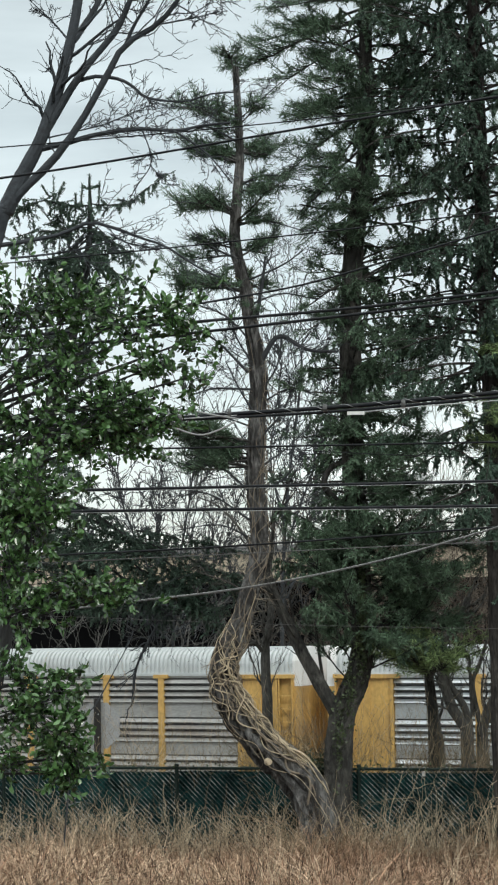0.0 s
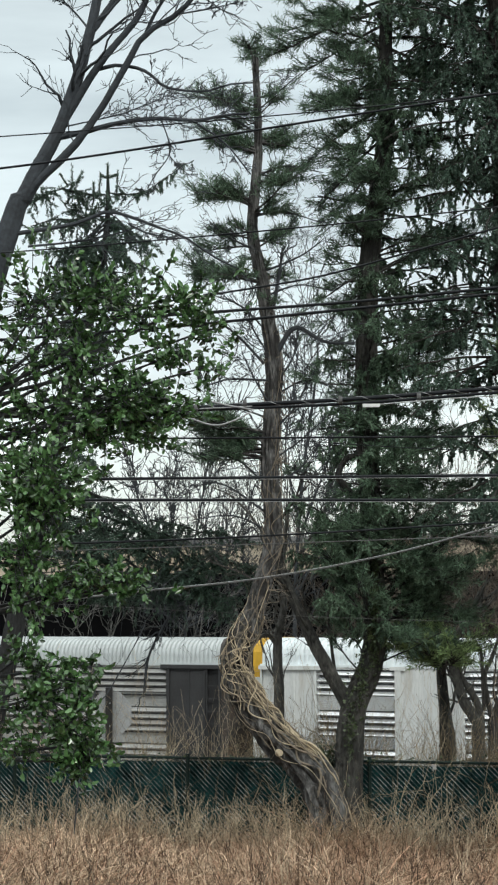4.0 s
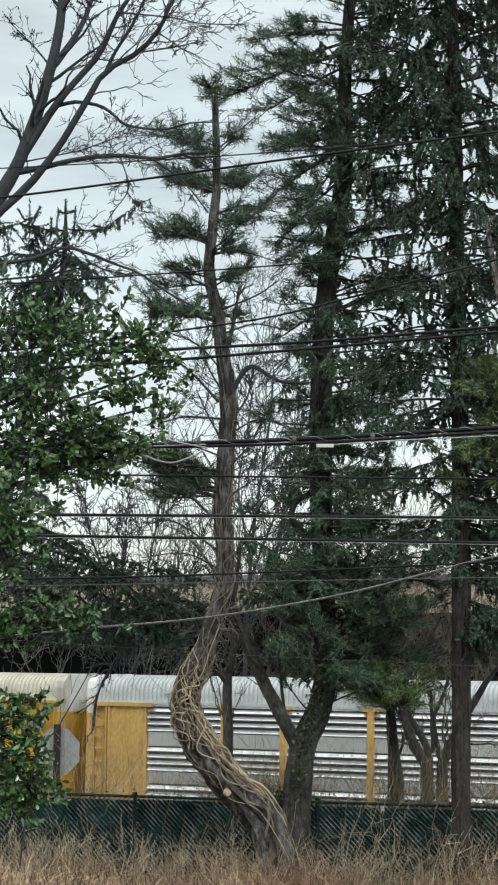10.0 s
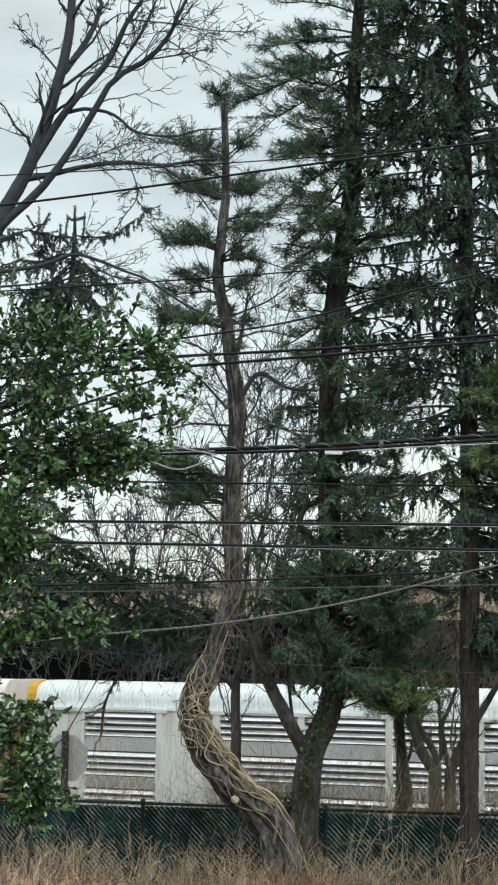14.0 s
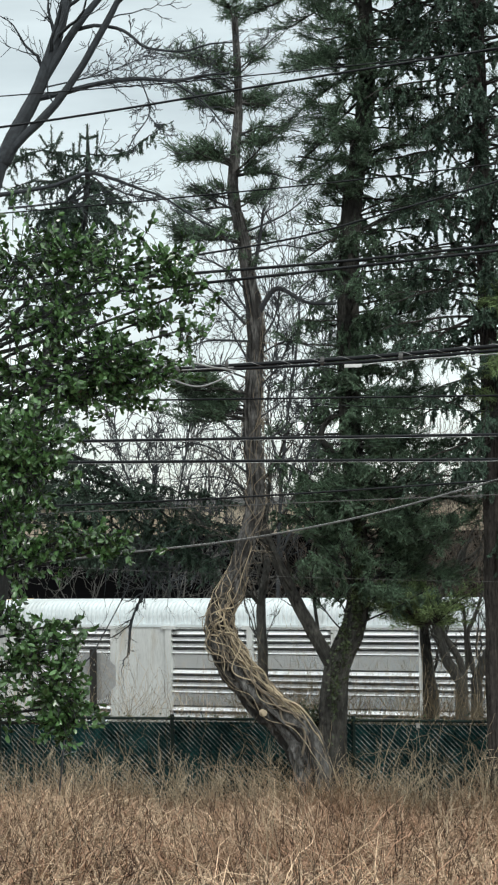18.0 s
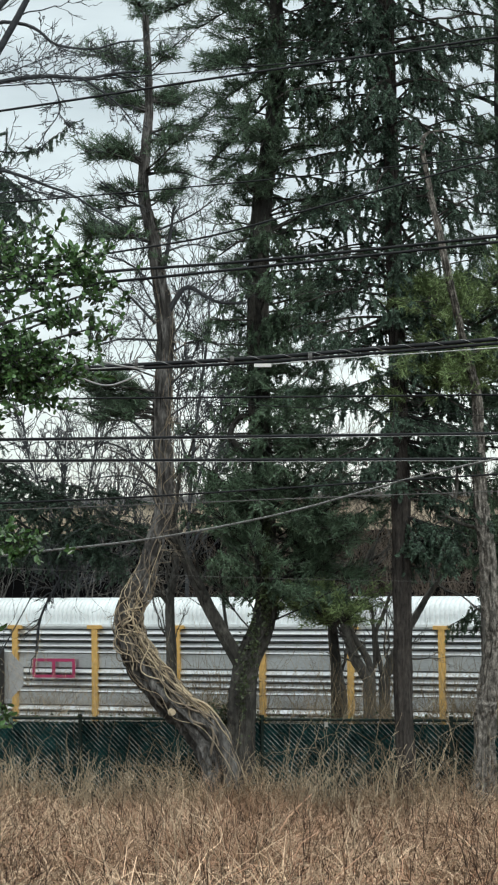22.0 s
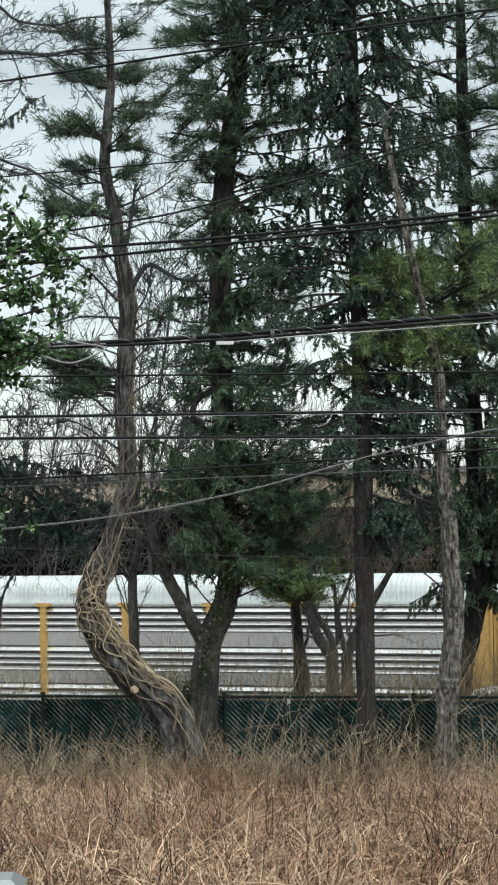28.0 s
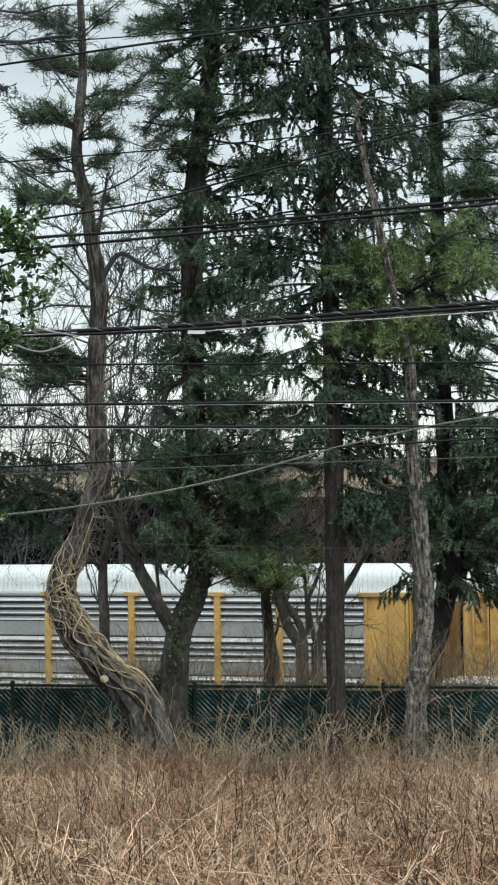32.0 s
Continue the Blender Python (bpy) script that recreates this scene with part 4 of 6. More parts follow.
# thick runners along the upper side of the leaning foot
for k in range(40):
    g = np.random.default_rng(90 + k)
    start = g.normal(0.25, 0.3)
    vine(g.uniform(0.0, 0.12), g.uniform(0.24, 0.42), start, start + g.normal(0.5, 0.7), g.uniform(-0.025, 0.035), g.choice((0.007, 0.009, 0.013, 0.022)), 90 + k, M_VINE if k % 3 else M_VINE_GREY, 0.26)
# tangle wound round the bend
for k in range(22):
    g = np.random.default_rng(140 + k)
    start = g.uniform(-0.2, 3.2)
    vine(g.uniform(0.16, 0.3), g.uniform(0.35, 0.47), start, start + g.normal(0, 1.2), g.uniform(-0.01, 0.05), g.uniform(0.006, 0.014), 140 + k, M_VINE if k % 2 else M_VINE_GREY, 0.5)
# single strands higher up
for k in range(9):
    g = np.random.default_rng(190 + k)
    start = g.uniform(0, 2.0)
    vine(g.uniform(0.38, 0.5), g.uniform(0.6, 0.8), start, start + g.normal(0, 1.6), g.uniform(-0.01, 0.04), g.uniform(0.004, 0.008), 190 + k, M_VINE_GREY, 0.7)
shreds = Geo()
g = np.random.default_rng(230)
for k in range(150):
    q = g.uniform(0.16, 0.8)
    at = snag_path[int(q * 47)]
    out = np.array([g.choice((-1, 1)) * g.uniform(0.3, 1), -g.uniform(0, 0.8), g.normal(0.1, 0.6)])
    out /= np.linalg.norm(out)
    wide = np.interp(q, [0, 0.25, 0.4, 0.55, 1], [0.25, 0.22, 0.165, 0.14, 0.06])
    leafless(shreds, at + out * wide * (1, 1, 0.3) * 0.9, out, g.uniform(0.08, 0.34), 0.006, g, 1, 0.6, -0.1, (1, 4), 0.0035)
part("twig_fringe", shreds, M_VINE_GREY, snag, "short dead twigs and vine ends on the stem", kind="stuff")
heap = Geo()
for k in range(150):
    x, y = g.normal(0.95, 0.3), 30.0 - abs(g.normal(0, 0.3))
    leafless(heap, np.array((x, y, near_z(x, y) - 0.03)) - snag_base, (g.normal(0, 0.6), g.normal(0, 0.3), 1), g.uniform(0.25, 0.8) * max(0.4, 1 - abs(x - 0.95)), 0.008, g, 1, 0.8, -0.3, (2, 5), 0.005)
part("twig_heap", heap, M_BRAMBLE, snag, "heap of brown twigs round the foot", kind="stuff")
for p in ((0.20, 30.13, -0.72),):
    q = np.array(p) - snag_base
    part("cut_stub", Geo().tube([q, q + (0.03, -0.06, 0.0)], [0.06, 0.05], 10), M_VINE, snag, "pale sawn branch stub")

# forked pine
FORK = [(1.28, 31.00, -2.05), (1.32, 31.00, -1.25), (1.42, 31.00, -0.09), (1.74, 31.00, 0.80), (1.74, 31.00, 2.34), (1.68, 31.00, 4.17), (1.69, 31.00, 6.01), (1.79, 31.00, 7.69), (2.03, 31.00, 9.38), (2.04, 31.00, 10.90), (2.15, 31.00, 12.81), (2.24, 31.00, 14.56)]
forked, fpath, fbase, rng = conifer("forked_pine", FORK, [0.25, 0.22, 0.19, 0.17, 0.17, 0.17, 0.16, 0.14, 0.11, 0.08, 0.05], "tall dark pine with a forked, ivy-clad foot", 5, M_PINE, M_BARK, rows=[
    (0.29, 0.38, 26, 1.2, 1.4, -0.16, "pine", 1.5, 0.3), (0.37, 0.52, 48, 1.3, 1.0, -0.12, "pine", 1.35, 0.4), (0.36, 0.5, 16, 1.3, 1.0, -0.12, "spruce", 1.0, 0.3), (0.5, 0.76, 52, 1.2, 1.4, 0.06, "pine", 1.0, 0.4), (0.48, 0.82, 52, 1.3, 1.6, 0.0, "weep", 0.5, 0.6), (0.74, 1.0, 54, 1.6, 1.2, 0.12, "pine", 1.0, 0.12), (0.8, 1.0, 26, 1.5, 1.2, 0.02, "weep", 0.55, 0.5)],
    tips=[(0.84, (0.10, 30.80, 10.68), "pine", 1.6), (0.85, (0.48, 31.20, 11.03), "pine", 1.4), (0.83, (0.65, 30.60, 10.52), "pine", 1.5), (0.86, (0.72, 30.80, 11.43), "pine", 1.4), (0.84, (1.07, 30.60, 10.98), "pine", 1.6),
          (0.78, (1.04, 30.60, 9.53), "pine", 1.4), (0.75, (0.81, 30.80, 8.88), "pine", 1.2), (0.74, (1.16, 30.60, 8.46), "pine", 1.6), (0.72, (0.83, 30.60, 8.18), "pine", 1.0), (0.7, (1.05, 30.60, 7.53), "pine", 1.2),
          (0.36, (0.56, 30.60, 3.25), "spruce", 1.4), (0.34, (0.50, 30.50, 2.48), "spruce", 1.8), (0.33, (1.03, 30.20, 2.69), "spruce", 2.0), (0.31, (1.02, 30.60, 1.81), "spruce", 1.6),
          (0.52, (0.83, 30.70, 5.62), "spruce", 0.8), (0.5, (0.73, 30.70, 5.07), "pine", 0.6), (0.48, (0.95, 30.60, 4.78), "spruce", 0.9), (0.47, (0.67, 30.80, 4.40), "pine", 0.6), (0.45, (0.89, 30.60, 4.15), "spruce", 0.8),
          (0.43, (0.61, 30.70, 3.71), "pine", 0.6), (0.42, (0.97, 30.60, 3.60), "spruce", 0.9), (0.58, (0.98, 30.70, 6.08), "pine", 0.8), (0.6, (0.76, 30.70, 6.36), "pine", 0.7), (0.55, (1.11, 30.60, 5.78), "spruce", 0.8)],
    front=[(0.36, 0.6, 12, "spruce"), (0.6, 1.0, 14, "pine")])
skirt = Geo()
lo, hi = np.array((0.48, 30.70, 1.32)) - fbase, np.array((3.77, 30.70, 3.29)) - fbase
for k in range(60):
    wood = Geo()
    q = np.array([rng.beta(1.2, 1.2), rng.beta(1.1, 1.2)])
    if q[0] < 0.25 and q[1] > 0.75:
        continue
    far = lo + (hi - lo) * np.array([q[0], 0, q[1]]) + (0, rng.uniform(-0.7, 0.9), 0)
    i = int((0.26 + 0.16 * q[1] + 0.02 * rng.normal()) * 47)
    bough(wood, skirt, fpath[i], far, rng, ("pine", "spruce", "pine")[k % 3], 0.012, 0.7, 0.4, -0.04)
    part("limb", wood, M_BARK_DARK, forked)
part("skirt", skirt, M_PINE, forked, "dense dark low boughs", kind="stuff")
bare_limbs(forked, fbase, [([(1.39, 30.95, -0.13), (1.01, 31.00, 0.54), (0.66, 31.10, 1.23), (0.36, 31.20, 1.91), (0.22, 31.30, 2.51), (0.25, 31.40, 3.11)], 0.125, 0.05),
    ([(1.14, 31.00, 0.32), (1.04, 31.30, 1.54), (1.28, 31.30, 2.17)], 0.03, 0.012),
    ([(1.54, 31.00, 3.25), (1.20, 30.80, 3.61), (1.35, 30.80, 3.93), (1.55, 30.90, 3.96)], 0.06, 0.03),
    ([(1.98, 31.00, 9.38), (2.48, 30.80, 9.27), (3.11, 30.70, 9.28)], 0.045, 0.02),
    ([(1.80, 31.00, 8.21), (1.35, 30.90, 8.15), (0.89, 30.90, 8.23)], 0.03, 0.012)], rng, M_BARK, per=3, depth=1)


def ivy(tree, base, spots, count, seed):
    """Small leaves that cling round the given places: (place, reach)."""
    g, rg = Geo(), np.random.default_rng(seed)
    for place, reach in spots:
        c = np.array(place) - base + rg.normal(0, reach, (count, 3)) * (0.19, 0.22, 1.2)
        c[:, 1] -= abs(rg.normal(0.1, 0.06, count))
        leaves(g, c, rg.normal(0, 1, (count, 3)) + (0, -0.6, 0.2), 0.052, 0.04, rg)
    part("ivy", g, M_IVY, tree, "dark green climbing ivy", kind="stuff")


def leaves(geo, centre, axis, length, width, rng, fold=0.25):
    n = len(centre)
    d = axis / (np.linalg.norm(axis, axis=1)[:, None] + 1e-9)
    s = np.cross(d, rng.normal(0, 1, (n, 3)))
    s /= np.linalg.norm(s, axis=1)[:, None] + 1e-9
    up = np.cross(s, d)
    ln = length * rng.uniform(0.7, 1.2, n)[:, None]
    w = width * rng.uniform(0.8, 1.15, n)[:, None] / 2
    b = centre
    v = np.stack([b, b + d * ln * 0.35 + s * w + up * w * fold, b + d * ln * 0.75 + s * w * 0.8 + up * w * fold, b + d * ln, b + d * ln * 0.75 - s * w * 0.8 + up * w * fold, b + d * ln * 0.35 - s * w + up * w * fold, b + d * ln * 0.5], 1).reshape(-1, 3)
    k = np.arange(n)[:, None] * 7
    geo.add(v, np.concatenate([k + np.array(t) for t in ((0, 1, 6), (1, 2, 6), (2, 3, 6), (3, 4, 6), (4, 5, 6), (5, 0, 6))]))


ivy(forked, fbase, [((1.35, 30.80, -0.35), 0.28), ((1.54, 30.80, 0.36), 0.26), ((1.73, 30.80, 0.90), 0.22), ((1.75, 30.80, 1.61), 0.22), ((1.77, 30.80, 2.33), 0.2)], 190, 4)

# tall spruce
SPR = [(3.89, 30.00, -1.86), (3.83, 30.00, -0.13), (3.84, 30.00, 2.49), (3.82, 30.00, 5.15), (3.77, 30.00, 7.85), (3.73, 30.00, 10.61), (3.65, 30.00, 12.94), (3.64, 30.00, 14.82)]
spruce, spath, sbase, rng = conifer("tall_spruce", SPR, [0.148, 0.144, 0.138, 0.125, 0.105, 0.085, 0.06], "tall dark spruce with drooping twigs and a bare foot", 8, M_SPRUCE, M_BARK_SPRUCE, rows=[
    (0.29, 0.45, 44, 1.6, 1.9, -0.2, "spruce", 1.0, -0.05), (0.43, 0.72, 118, 1.9, 2.0, -0.02, "weep", 0.45, 0.0), (0.7, 1.0, 108, 2.2, 1.8, 0.03, "weep", 0.5, 0.05)], front=[(0.4, 1.0, 40, "weep")])
low_right = Geo()
lo, hi = np.array((3.86, 29.90, 1.33)) - sbase, np.array((5.12, 29.90, 4.49)) - sbase
for k in range(40):
    wood = Geo()
    q = rng.uniform(0, 1, 2)
    far = lo + (hi - lo) * np.array([q[0], 0, q[1]]) + (0, rng.uniform(-0.7, 0.7), 0)
    near = spath[np.argmin(np.abs(spath[:, 2] - far[2] - 0.25))]
    bough(wood, low_right, near, far, rng, "spruce", 0.012, 0.9, 0.3, 0.0)
    part("limb", wood, M_BARK_DARK, spruce)
part("lower_crown", low_right, M_SPRUCE, spruce, "dark drooping lower boughs", kind="stuff")
bare_limbs(spruce, sbase, [([(3.84, 30.70, 2.05), (4.10, 30.50, 1.89), (4.40, 30.40, 2.01), (4.67, 30.40, 2.14)], 0.018, 0.012)], rng, M_BARK_GREY, per=1, depth=1)

# grey broken stem with stubs
DEAD = [(4.97, 29.60, -1.27), (5.03, 29.60, -0.91), (5.07, 29.60, -0.60), (5.13, 29.60, -0.16), (5.20, 29.60, 0.27), (5.20, 29.60, 0.59), (5.15, 29.60, 1.09), (5.13, 29.60, 1.53), (5.09, 29.60, 1.97), (5.05, 29.60, 2.35), (5.03, 29.60, 2.73), (5.02, 29.60, 3.11), (5.02, 29.60, 3.49), (4.97, 29.50, 4.25), (4.74, 29.30, 5.04), (4.46, 28.90, 6.02), (4.35, 28.90, 6.64), (4.25, 28.90, 7.08), (4.18, 28.90, 7.51), (4.11, 28.90, 7.95), (4.19, 28.90, 8.13), (4.38, 28.90, 8.18), (4.63, 28.90, 8.20)]
dead, dpath, dbase, rng = conifer("dead_tree", DEAD, [0.165, 0.145, 0.132, 0.122, 0.118, 0.12, 0.112, 0.108, 0.104, 0.1, 0.096, 0.09, 0.084, 0.074, 0.06, 0.05, 0.045, 0.041, 0.036, 0.03, 0.018, 0.012, 0.008], "dead grey tree with flaking bark and broken limbs", 21, M_PINE, M_BARK_DEAD, lumps=0.12, flake=0.22)
bare_limbs(dead, dbase, [
    ([(5.02, 29.90, 2.10), (4.71, 29.80, 2.19), (4.43, 29.70, 2.36)], 0.035, 0.02),
    ([(4.86, 29.90, 2.23), (4.53, 29.80, 2.25), (4.21, 29.70, 2.08)], 0.016, 0.01),
    ([(4.70, 29.80, 3.16), (4.70, 29.80, 2.76), (4.64, 29.80, 2.45)], 0.02, 0.03),
    ([(4.28, 30.10, 8.32), (4.45, 30.00, 8.42), (4.78, 30.00, 8.44)], 0.025, 0.012),
    ([(4.55, 30.10, 6.91), (4.06, 30.00, 6.97), (3.84, 30.00, 6.99)], 0.012, 0.006),
    ([(5.03, 29.90, 0.81), (4.69, 29.80, 1.08), (4.43, 29.80, 1.18)], 0.016, 0.008),
    ([(5.11, 29.90, 0.90), (5.31, 29.80, 1.07)], 0.014, 0.006)], rng, M_BARK_GREY, per=1, depth=1, share=0.3)

# dark pine behind it
BACK = [(5.64, 32.40, -2.10), (5.75, 32.40, -0.77), (5.99, 32.40, 0.19), (6.17, 32.40, 1.15), (6.11, 32.40, 2.40), (6.02, 32.40, 4.33), (5.99, 32.40, 6.28), (5.98, 32.40, 8.23), (5.97, 32.40, 10.10), (5.97, 32.40, 12.17)]
conifer("dark_pine", BACK, [0.22, 0.2, 0.19, 0.18, 0.15, 0.13, 0.11, 0.09, 0.05], "dark pine with a curved foot behind the dead tree", 31, M_PINE, M_BARK_DARK, rows=[
    (0.28, 0.43, 46, 1.3, 1.6, -0.1, "spruce", 1.0, 0.0), (0.4, 0.72, 70, 1.7, 1.7, 0.0, "weep", 0.55, -0.05), (0.6, 1.0, 50, 1.7, 1.3, 0.15, "pine", 0.9, 0.0)], front=[(0.4, 1.0, 12, "pine")])
# pale pine sprays of a younger tree in front
YOUNG = [(5.41, 31.60, -1.82), (5.38, 31.60, 0.98), (5.35, 31.60, 3.61), (5.31, 31.60, 5.12), (5.29, 31.60, 6.35)]
conifer("young_pine", YOUNG, [0.045, 0.04, 0.035, 0.03, 0.02], "slender young pine with yellow-green needles", 33, M_PINE_PALE, M_BARK_GREY, tips=[
    (0.68, (4.46, 29.90, 4.57), "pine", 0.9), (0.7, (4.74, 29.90, 4.75), "pine", 1.1), (0.7, (5.19, 29.90, 4.66), "pine", 1.1), (0.68, (5.52, 30.00, 4.49), "pine", 1.0), (0.66, (4.30, 30.00, 4.27), "pine", 0.8), (0.8, (4.31, 30.00, 5.66), "pine", 0.9), (0.82, (4.67, 30.00, 5.48), "pine", 0.9),
    (0.85, (3.95, 30.00, 5.48), "pine", 1.0), (0.7, (4.02, 30.00, 4.14), "pine", 1.0), (0.5, (3.75, 31.50, 4.26), "pine", 0.8),
    (0.86, (3.80, 29.20, 5.75), "pine", 1.1), (0.88, (4.09, 29.20, 5.69), "pine", 1.2), (0.9, (4.47, 29.20, 5.85), "pine", 1.2), (0.86, (4.28, 29.20, 5.25), "pine", 1.1), (0.84, (3.83, 29.30, 5.00), "pine", 0.9), (0.86, (4.72, 29.20, 5.69), "pine", 1.0),
    (0.9, (5.75, 29.40, 6.30), "pine", 0.8), (0.84, (5.60, 29.40, 5.87), "pine", 0.8), (0.82, (5.95, 29.40, 5.70), "pine", 0.8), (0.78, (6.05, 29.40, 5.43), "pine", 0.7),
    (0.68, (4.71, 29.30, 4.65), "pine", 1.1), (0.7, (5.08, 29.30, 4.68), "pine", 1.1), (0.66, (4.95, 29.30, 4.37), "pine", 0.9), (0.66, (3.80, 29.30, 4.40), "pine", 0.9)])
LOW = [(2.98, 32.60, -2.17), (3.02, 32.60, -0.49), (2.97, 32.60, 0.46), (2.91, 32.60, 1.79), (2.89, 32.60, 2.93)]
conifer("young_pine", LOW, [0.1, 0.09, 0.08, 0.05, 0.02], "young pine with pale green low boughs behind the fence", 34, M_PINE_PALE, M_BARK, tips=[
    (0.5, (2.17, 30.60, 0.98), "pine", 1.3), (0.49, (2.57, 30.60, 0.82), "pine", 1.4), (0.48, (2.92, 30.60, 0.72), "pine", 1.4), (0.5, (3.27, 31.30, 0.90), "pine", 0.9), (0.52, (2.45, 31.30, 1.06), "pine", 0.8)])
RIGHT = [(6.95, 31.20, -2.27), (6.89, 31.20, 0.04), (6.89, 31.20, 2.83), (6.89, 31.20, 5.64), (6.89, 31.20, 8.47), (6.92, 31.20, 11.32)]
conifer("dark_pine", RIGHT, [0.16, 0.14, 0.12, 0.1, 0.07, 0.04], "dark pine with low green boughs by the fence", 35, M_PINE, M_BARK_DARK, rows=[
    (0.28, 0.46, 38, 0.9, 1.0, -0.05, "spruce", 1.3, -0.2), (0.45, 1.0, 74, 1.3, 1.2, 0.1, "pine", 1.3, -0.2)])


# ---- bare shrubs and saplings ----
def sapling(name, label, stems, seed, mat, per=4, depth=2, share=0.5, up=0.15, twig=0.004):
    base = np.array(stems[0][0][0])
    tree = thing(name, tuple(base), label, "tree" if name == "sapling" else "shrub")
    bare_limbs(tree, base, stems, np.random.default_rng(seed), mat, twig, depth, 0.5, up, per, share)
    return tree


sapling("sapling", "slim grey sapling standing behind the old pine", [
    ([(0.24, 33.50, -2.23), (0.24, 33.50, -0.11), (0.22, 33.50, 0.96), (0.33, 33.50, 1.54), (0.33, 33.50, 2.43), (0.44, 33.50, 3.41)], 0.11, 0.025),
    ([(0.22, 33.50, 0.86), (0.03, 33.40, 1.06), (-0.19, 33.30, 0.97)], 0.04, 0.02),
    ([(0.32, 33.50, 1.84), (-0.04, 33.40, 2.82), (-0.52, 33.40, 3.42), (-0.91, 33.40, 3.62)], 0.03, 0.01),
    ([(0.34, 33.50, 2.03), (0.95, 33.40, 3.00), (1.26, 33.40, 3.88)], 0.03, 0.01),
    ([(0.29, 33.50, 1.45), (-0.25, 33.40, 2.04), (-1.03, 33.40, 2.35)], 0.025, 0.009)], 41, M_BARK_GREY, per=8, share=0.4)
sapling("sapling", "spindly leafless sapling with many fine dark twigs", [
    ([(0.94, 69.00, -6.29), (1.04, 69.00, -0.73), (1.16, 69.00, 3.29), (1.42, 69.00, 6.34), (1.85, 69.00, 9.40), (2.01, 69.00, 11.46)], 0.090, 0.024),
    ([(1.17, 69.00, 3.70), (2.09, 69.00, 6.12), (2.84, 69.00, 8.15), (3.09, 69.00, 10.20)], 0.044, 0.016),
    ([(1.21, 69.00, 4.71), (0.78, 69.00, 6.96), (1.02, 69.00, 9.00), (1.26, 69.00, 10.64)], 0.040, 0.016),
    ([(1.10, 69.00, 2.29), (2.34, 69.00, 3.48), (3.19, 69.00, 5.29)], 0.040, 0.016),
    ([(1.09, 69.00, 1.68), (1.73, 69.00, 3.28), (2.38, 69.00, 5.71), (2.32, 69.00, 7.55)], 0.040, 0.016)], 46, M_TWIG, per=14, depth=2, share=0.3, twig=0.017)
sapling("sapling", "spindly leafless sapling with crooked grey twigs", [
    ([(-3.11, 70.00, -6.34), (-2.93, 70.00, -0.69), (-2.78, 70.00, 2.36), (-2.33, 70.00, 5.03), (-2.00, 70.00, 7.09)], 0.060, 0.020),
    ([(-2.85, 70.00, 0.93), (-1.96, 70.00, 2.55), (-0.91, 70.00, 4.18), (-0.36, 70.00, 5.82)], 0.044, 0.016),
    ([(-2.84, 70.00, 1.34), (-3.80, 70.00, 3.41), (-4.60, 70.00, 5.48), (-4.88, 70.00, 7.34)], 0.044, 0.016),
    ([(-2.79, 70.00, 2.16), (-3.38, 70.00, 4.22), (-3.25, 70.00, 6.28)], 0.036, 0.014),
    ([(-2.85, 70.00, 0.73), (-1.36, 70.00, 1.52), (-0.31, 70.00, 2.93)], 0.040, 0.016),
    ([(-2.89, 70.00, 0.53), (-4.23, 70.00, 1.77), (-5.45, 70.00, 3.02), (-6.05, 70.00, 4.68)], 0.040, 0.016)], 47, M_TWIG, per=14, depth=2, share=0.34, twig=0.017)
sapling("sapling", "slim grey sapling behind the fence", [
    ([(3.31, 34.50, -2.25), (3.29, 34.50, -0.89), (3.20, 34.50, -0.20), (3.15, 34.50, 0.56), (3.13, 34.50, 1.08), (3.10, 34.50, 1.90)], 0.115, 0.05)], 48, M_BARK_GREY, per=1, depth=1, share=0.3)
sapling("bare_shrub", "leafless grey shrub with curved, forking stems behind the fence", [
    ([(3.74, 34.00, -2.20), (3.74, 34.00, -0.69), (3.71, 34.00, -0.47), (3.48, 34.00, -0.12), (3.35, 34.00, 0.34), (3.27, 34.00, 0.68), (3.42, 34.00, 1.08), (3.63, 34.00, 1.36), (3.80, 34.00, 1.80)], 0.13, 0.035),
    ([(3.79, 34.00, -0.47), (3.71, 34.00, -0.13), (3.52, 34.00, 0.19), (3.43, 34.00, 0.39), (3.36, 33.90, 0.80)], 0.075, 0.03),
    ([(4.01, 34.10, -2.20), (4.02, 34.10, -0.70), (4.05, 34.10, -0.42), (4.23, 34.10, -0.02), (4.56, 34.10, 0.54), (4.80, 34.10, 0.94), (5.07, 34.10, 1.33)], 0.12, 0.04),
    ([(3.85, 34.00, -0.30), (3.83, 34.00, 0.27), (3.81, 34.00, 0.73), (3.73, 34.00, 0.90)], 0.04, 0.02),
    ([(3.97, 34.00, -0.40), (3.86, 34.00, 0.27), (3.99, 34.00, 0.61), (4.14, 34.00, 1.06), (4.30, 34.00, 1.70)], 0.05, 0.02)], 43, M_BARK_GREY, per=6, depth=2, share=0.4, twig=0.005)
sapling("bare_shrub", "thin leafless dark shrub by the fence", [
    ([(-2.77, 28.00, -1.71), (-2.58, 28.00, -0.11), (-2.27, 28.00, 0.33), (-1.81, 28.00, 1.16), (-1.73, 28.00, 1.36)], 0.014, 0.006)], 44, M_TWIG, per=2, depth=1)
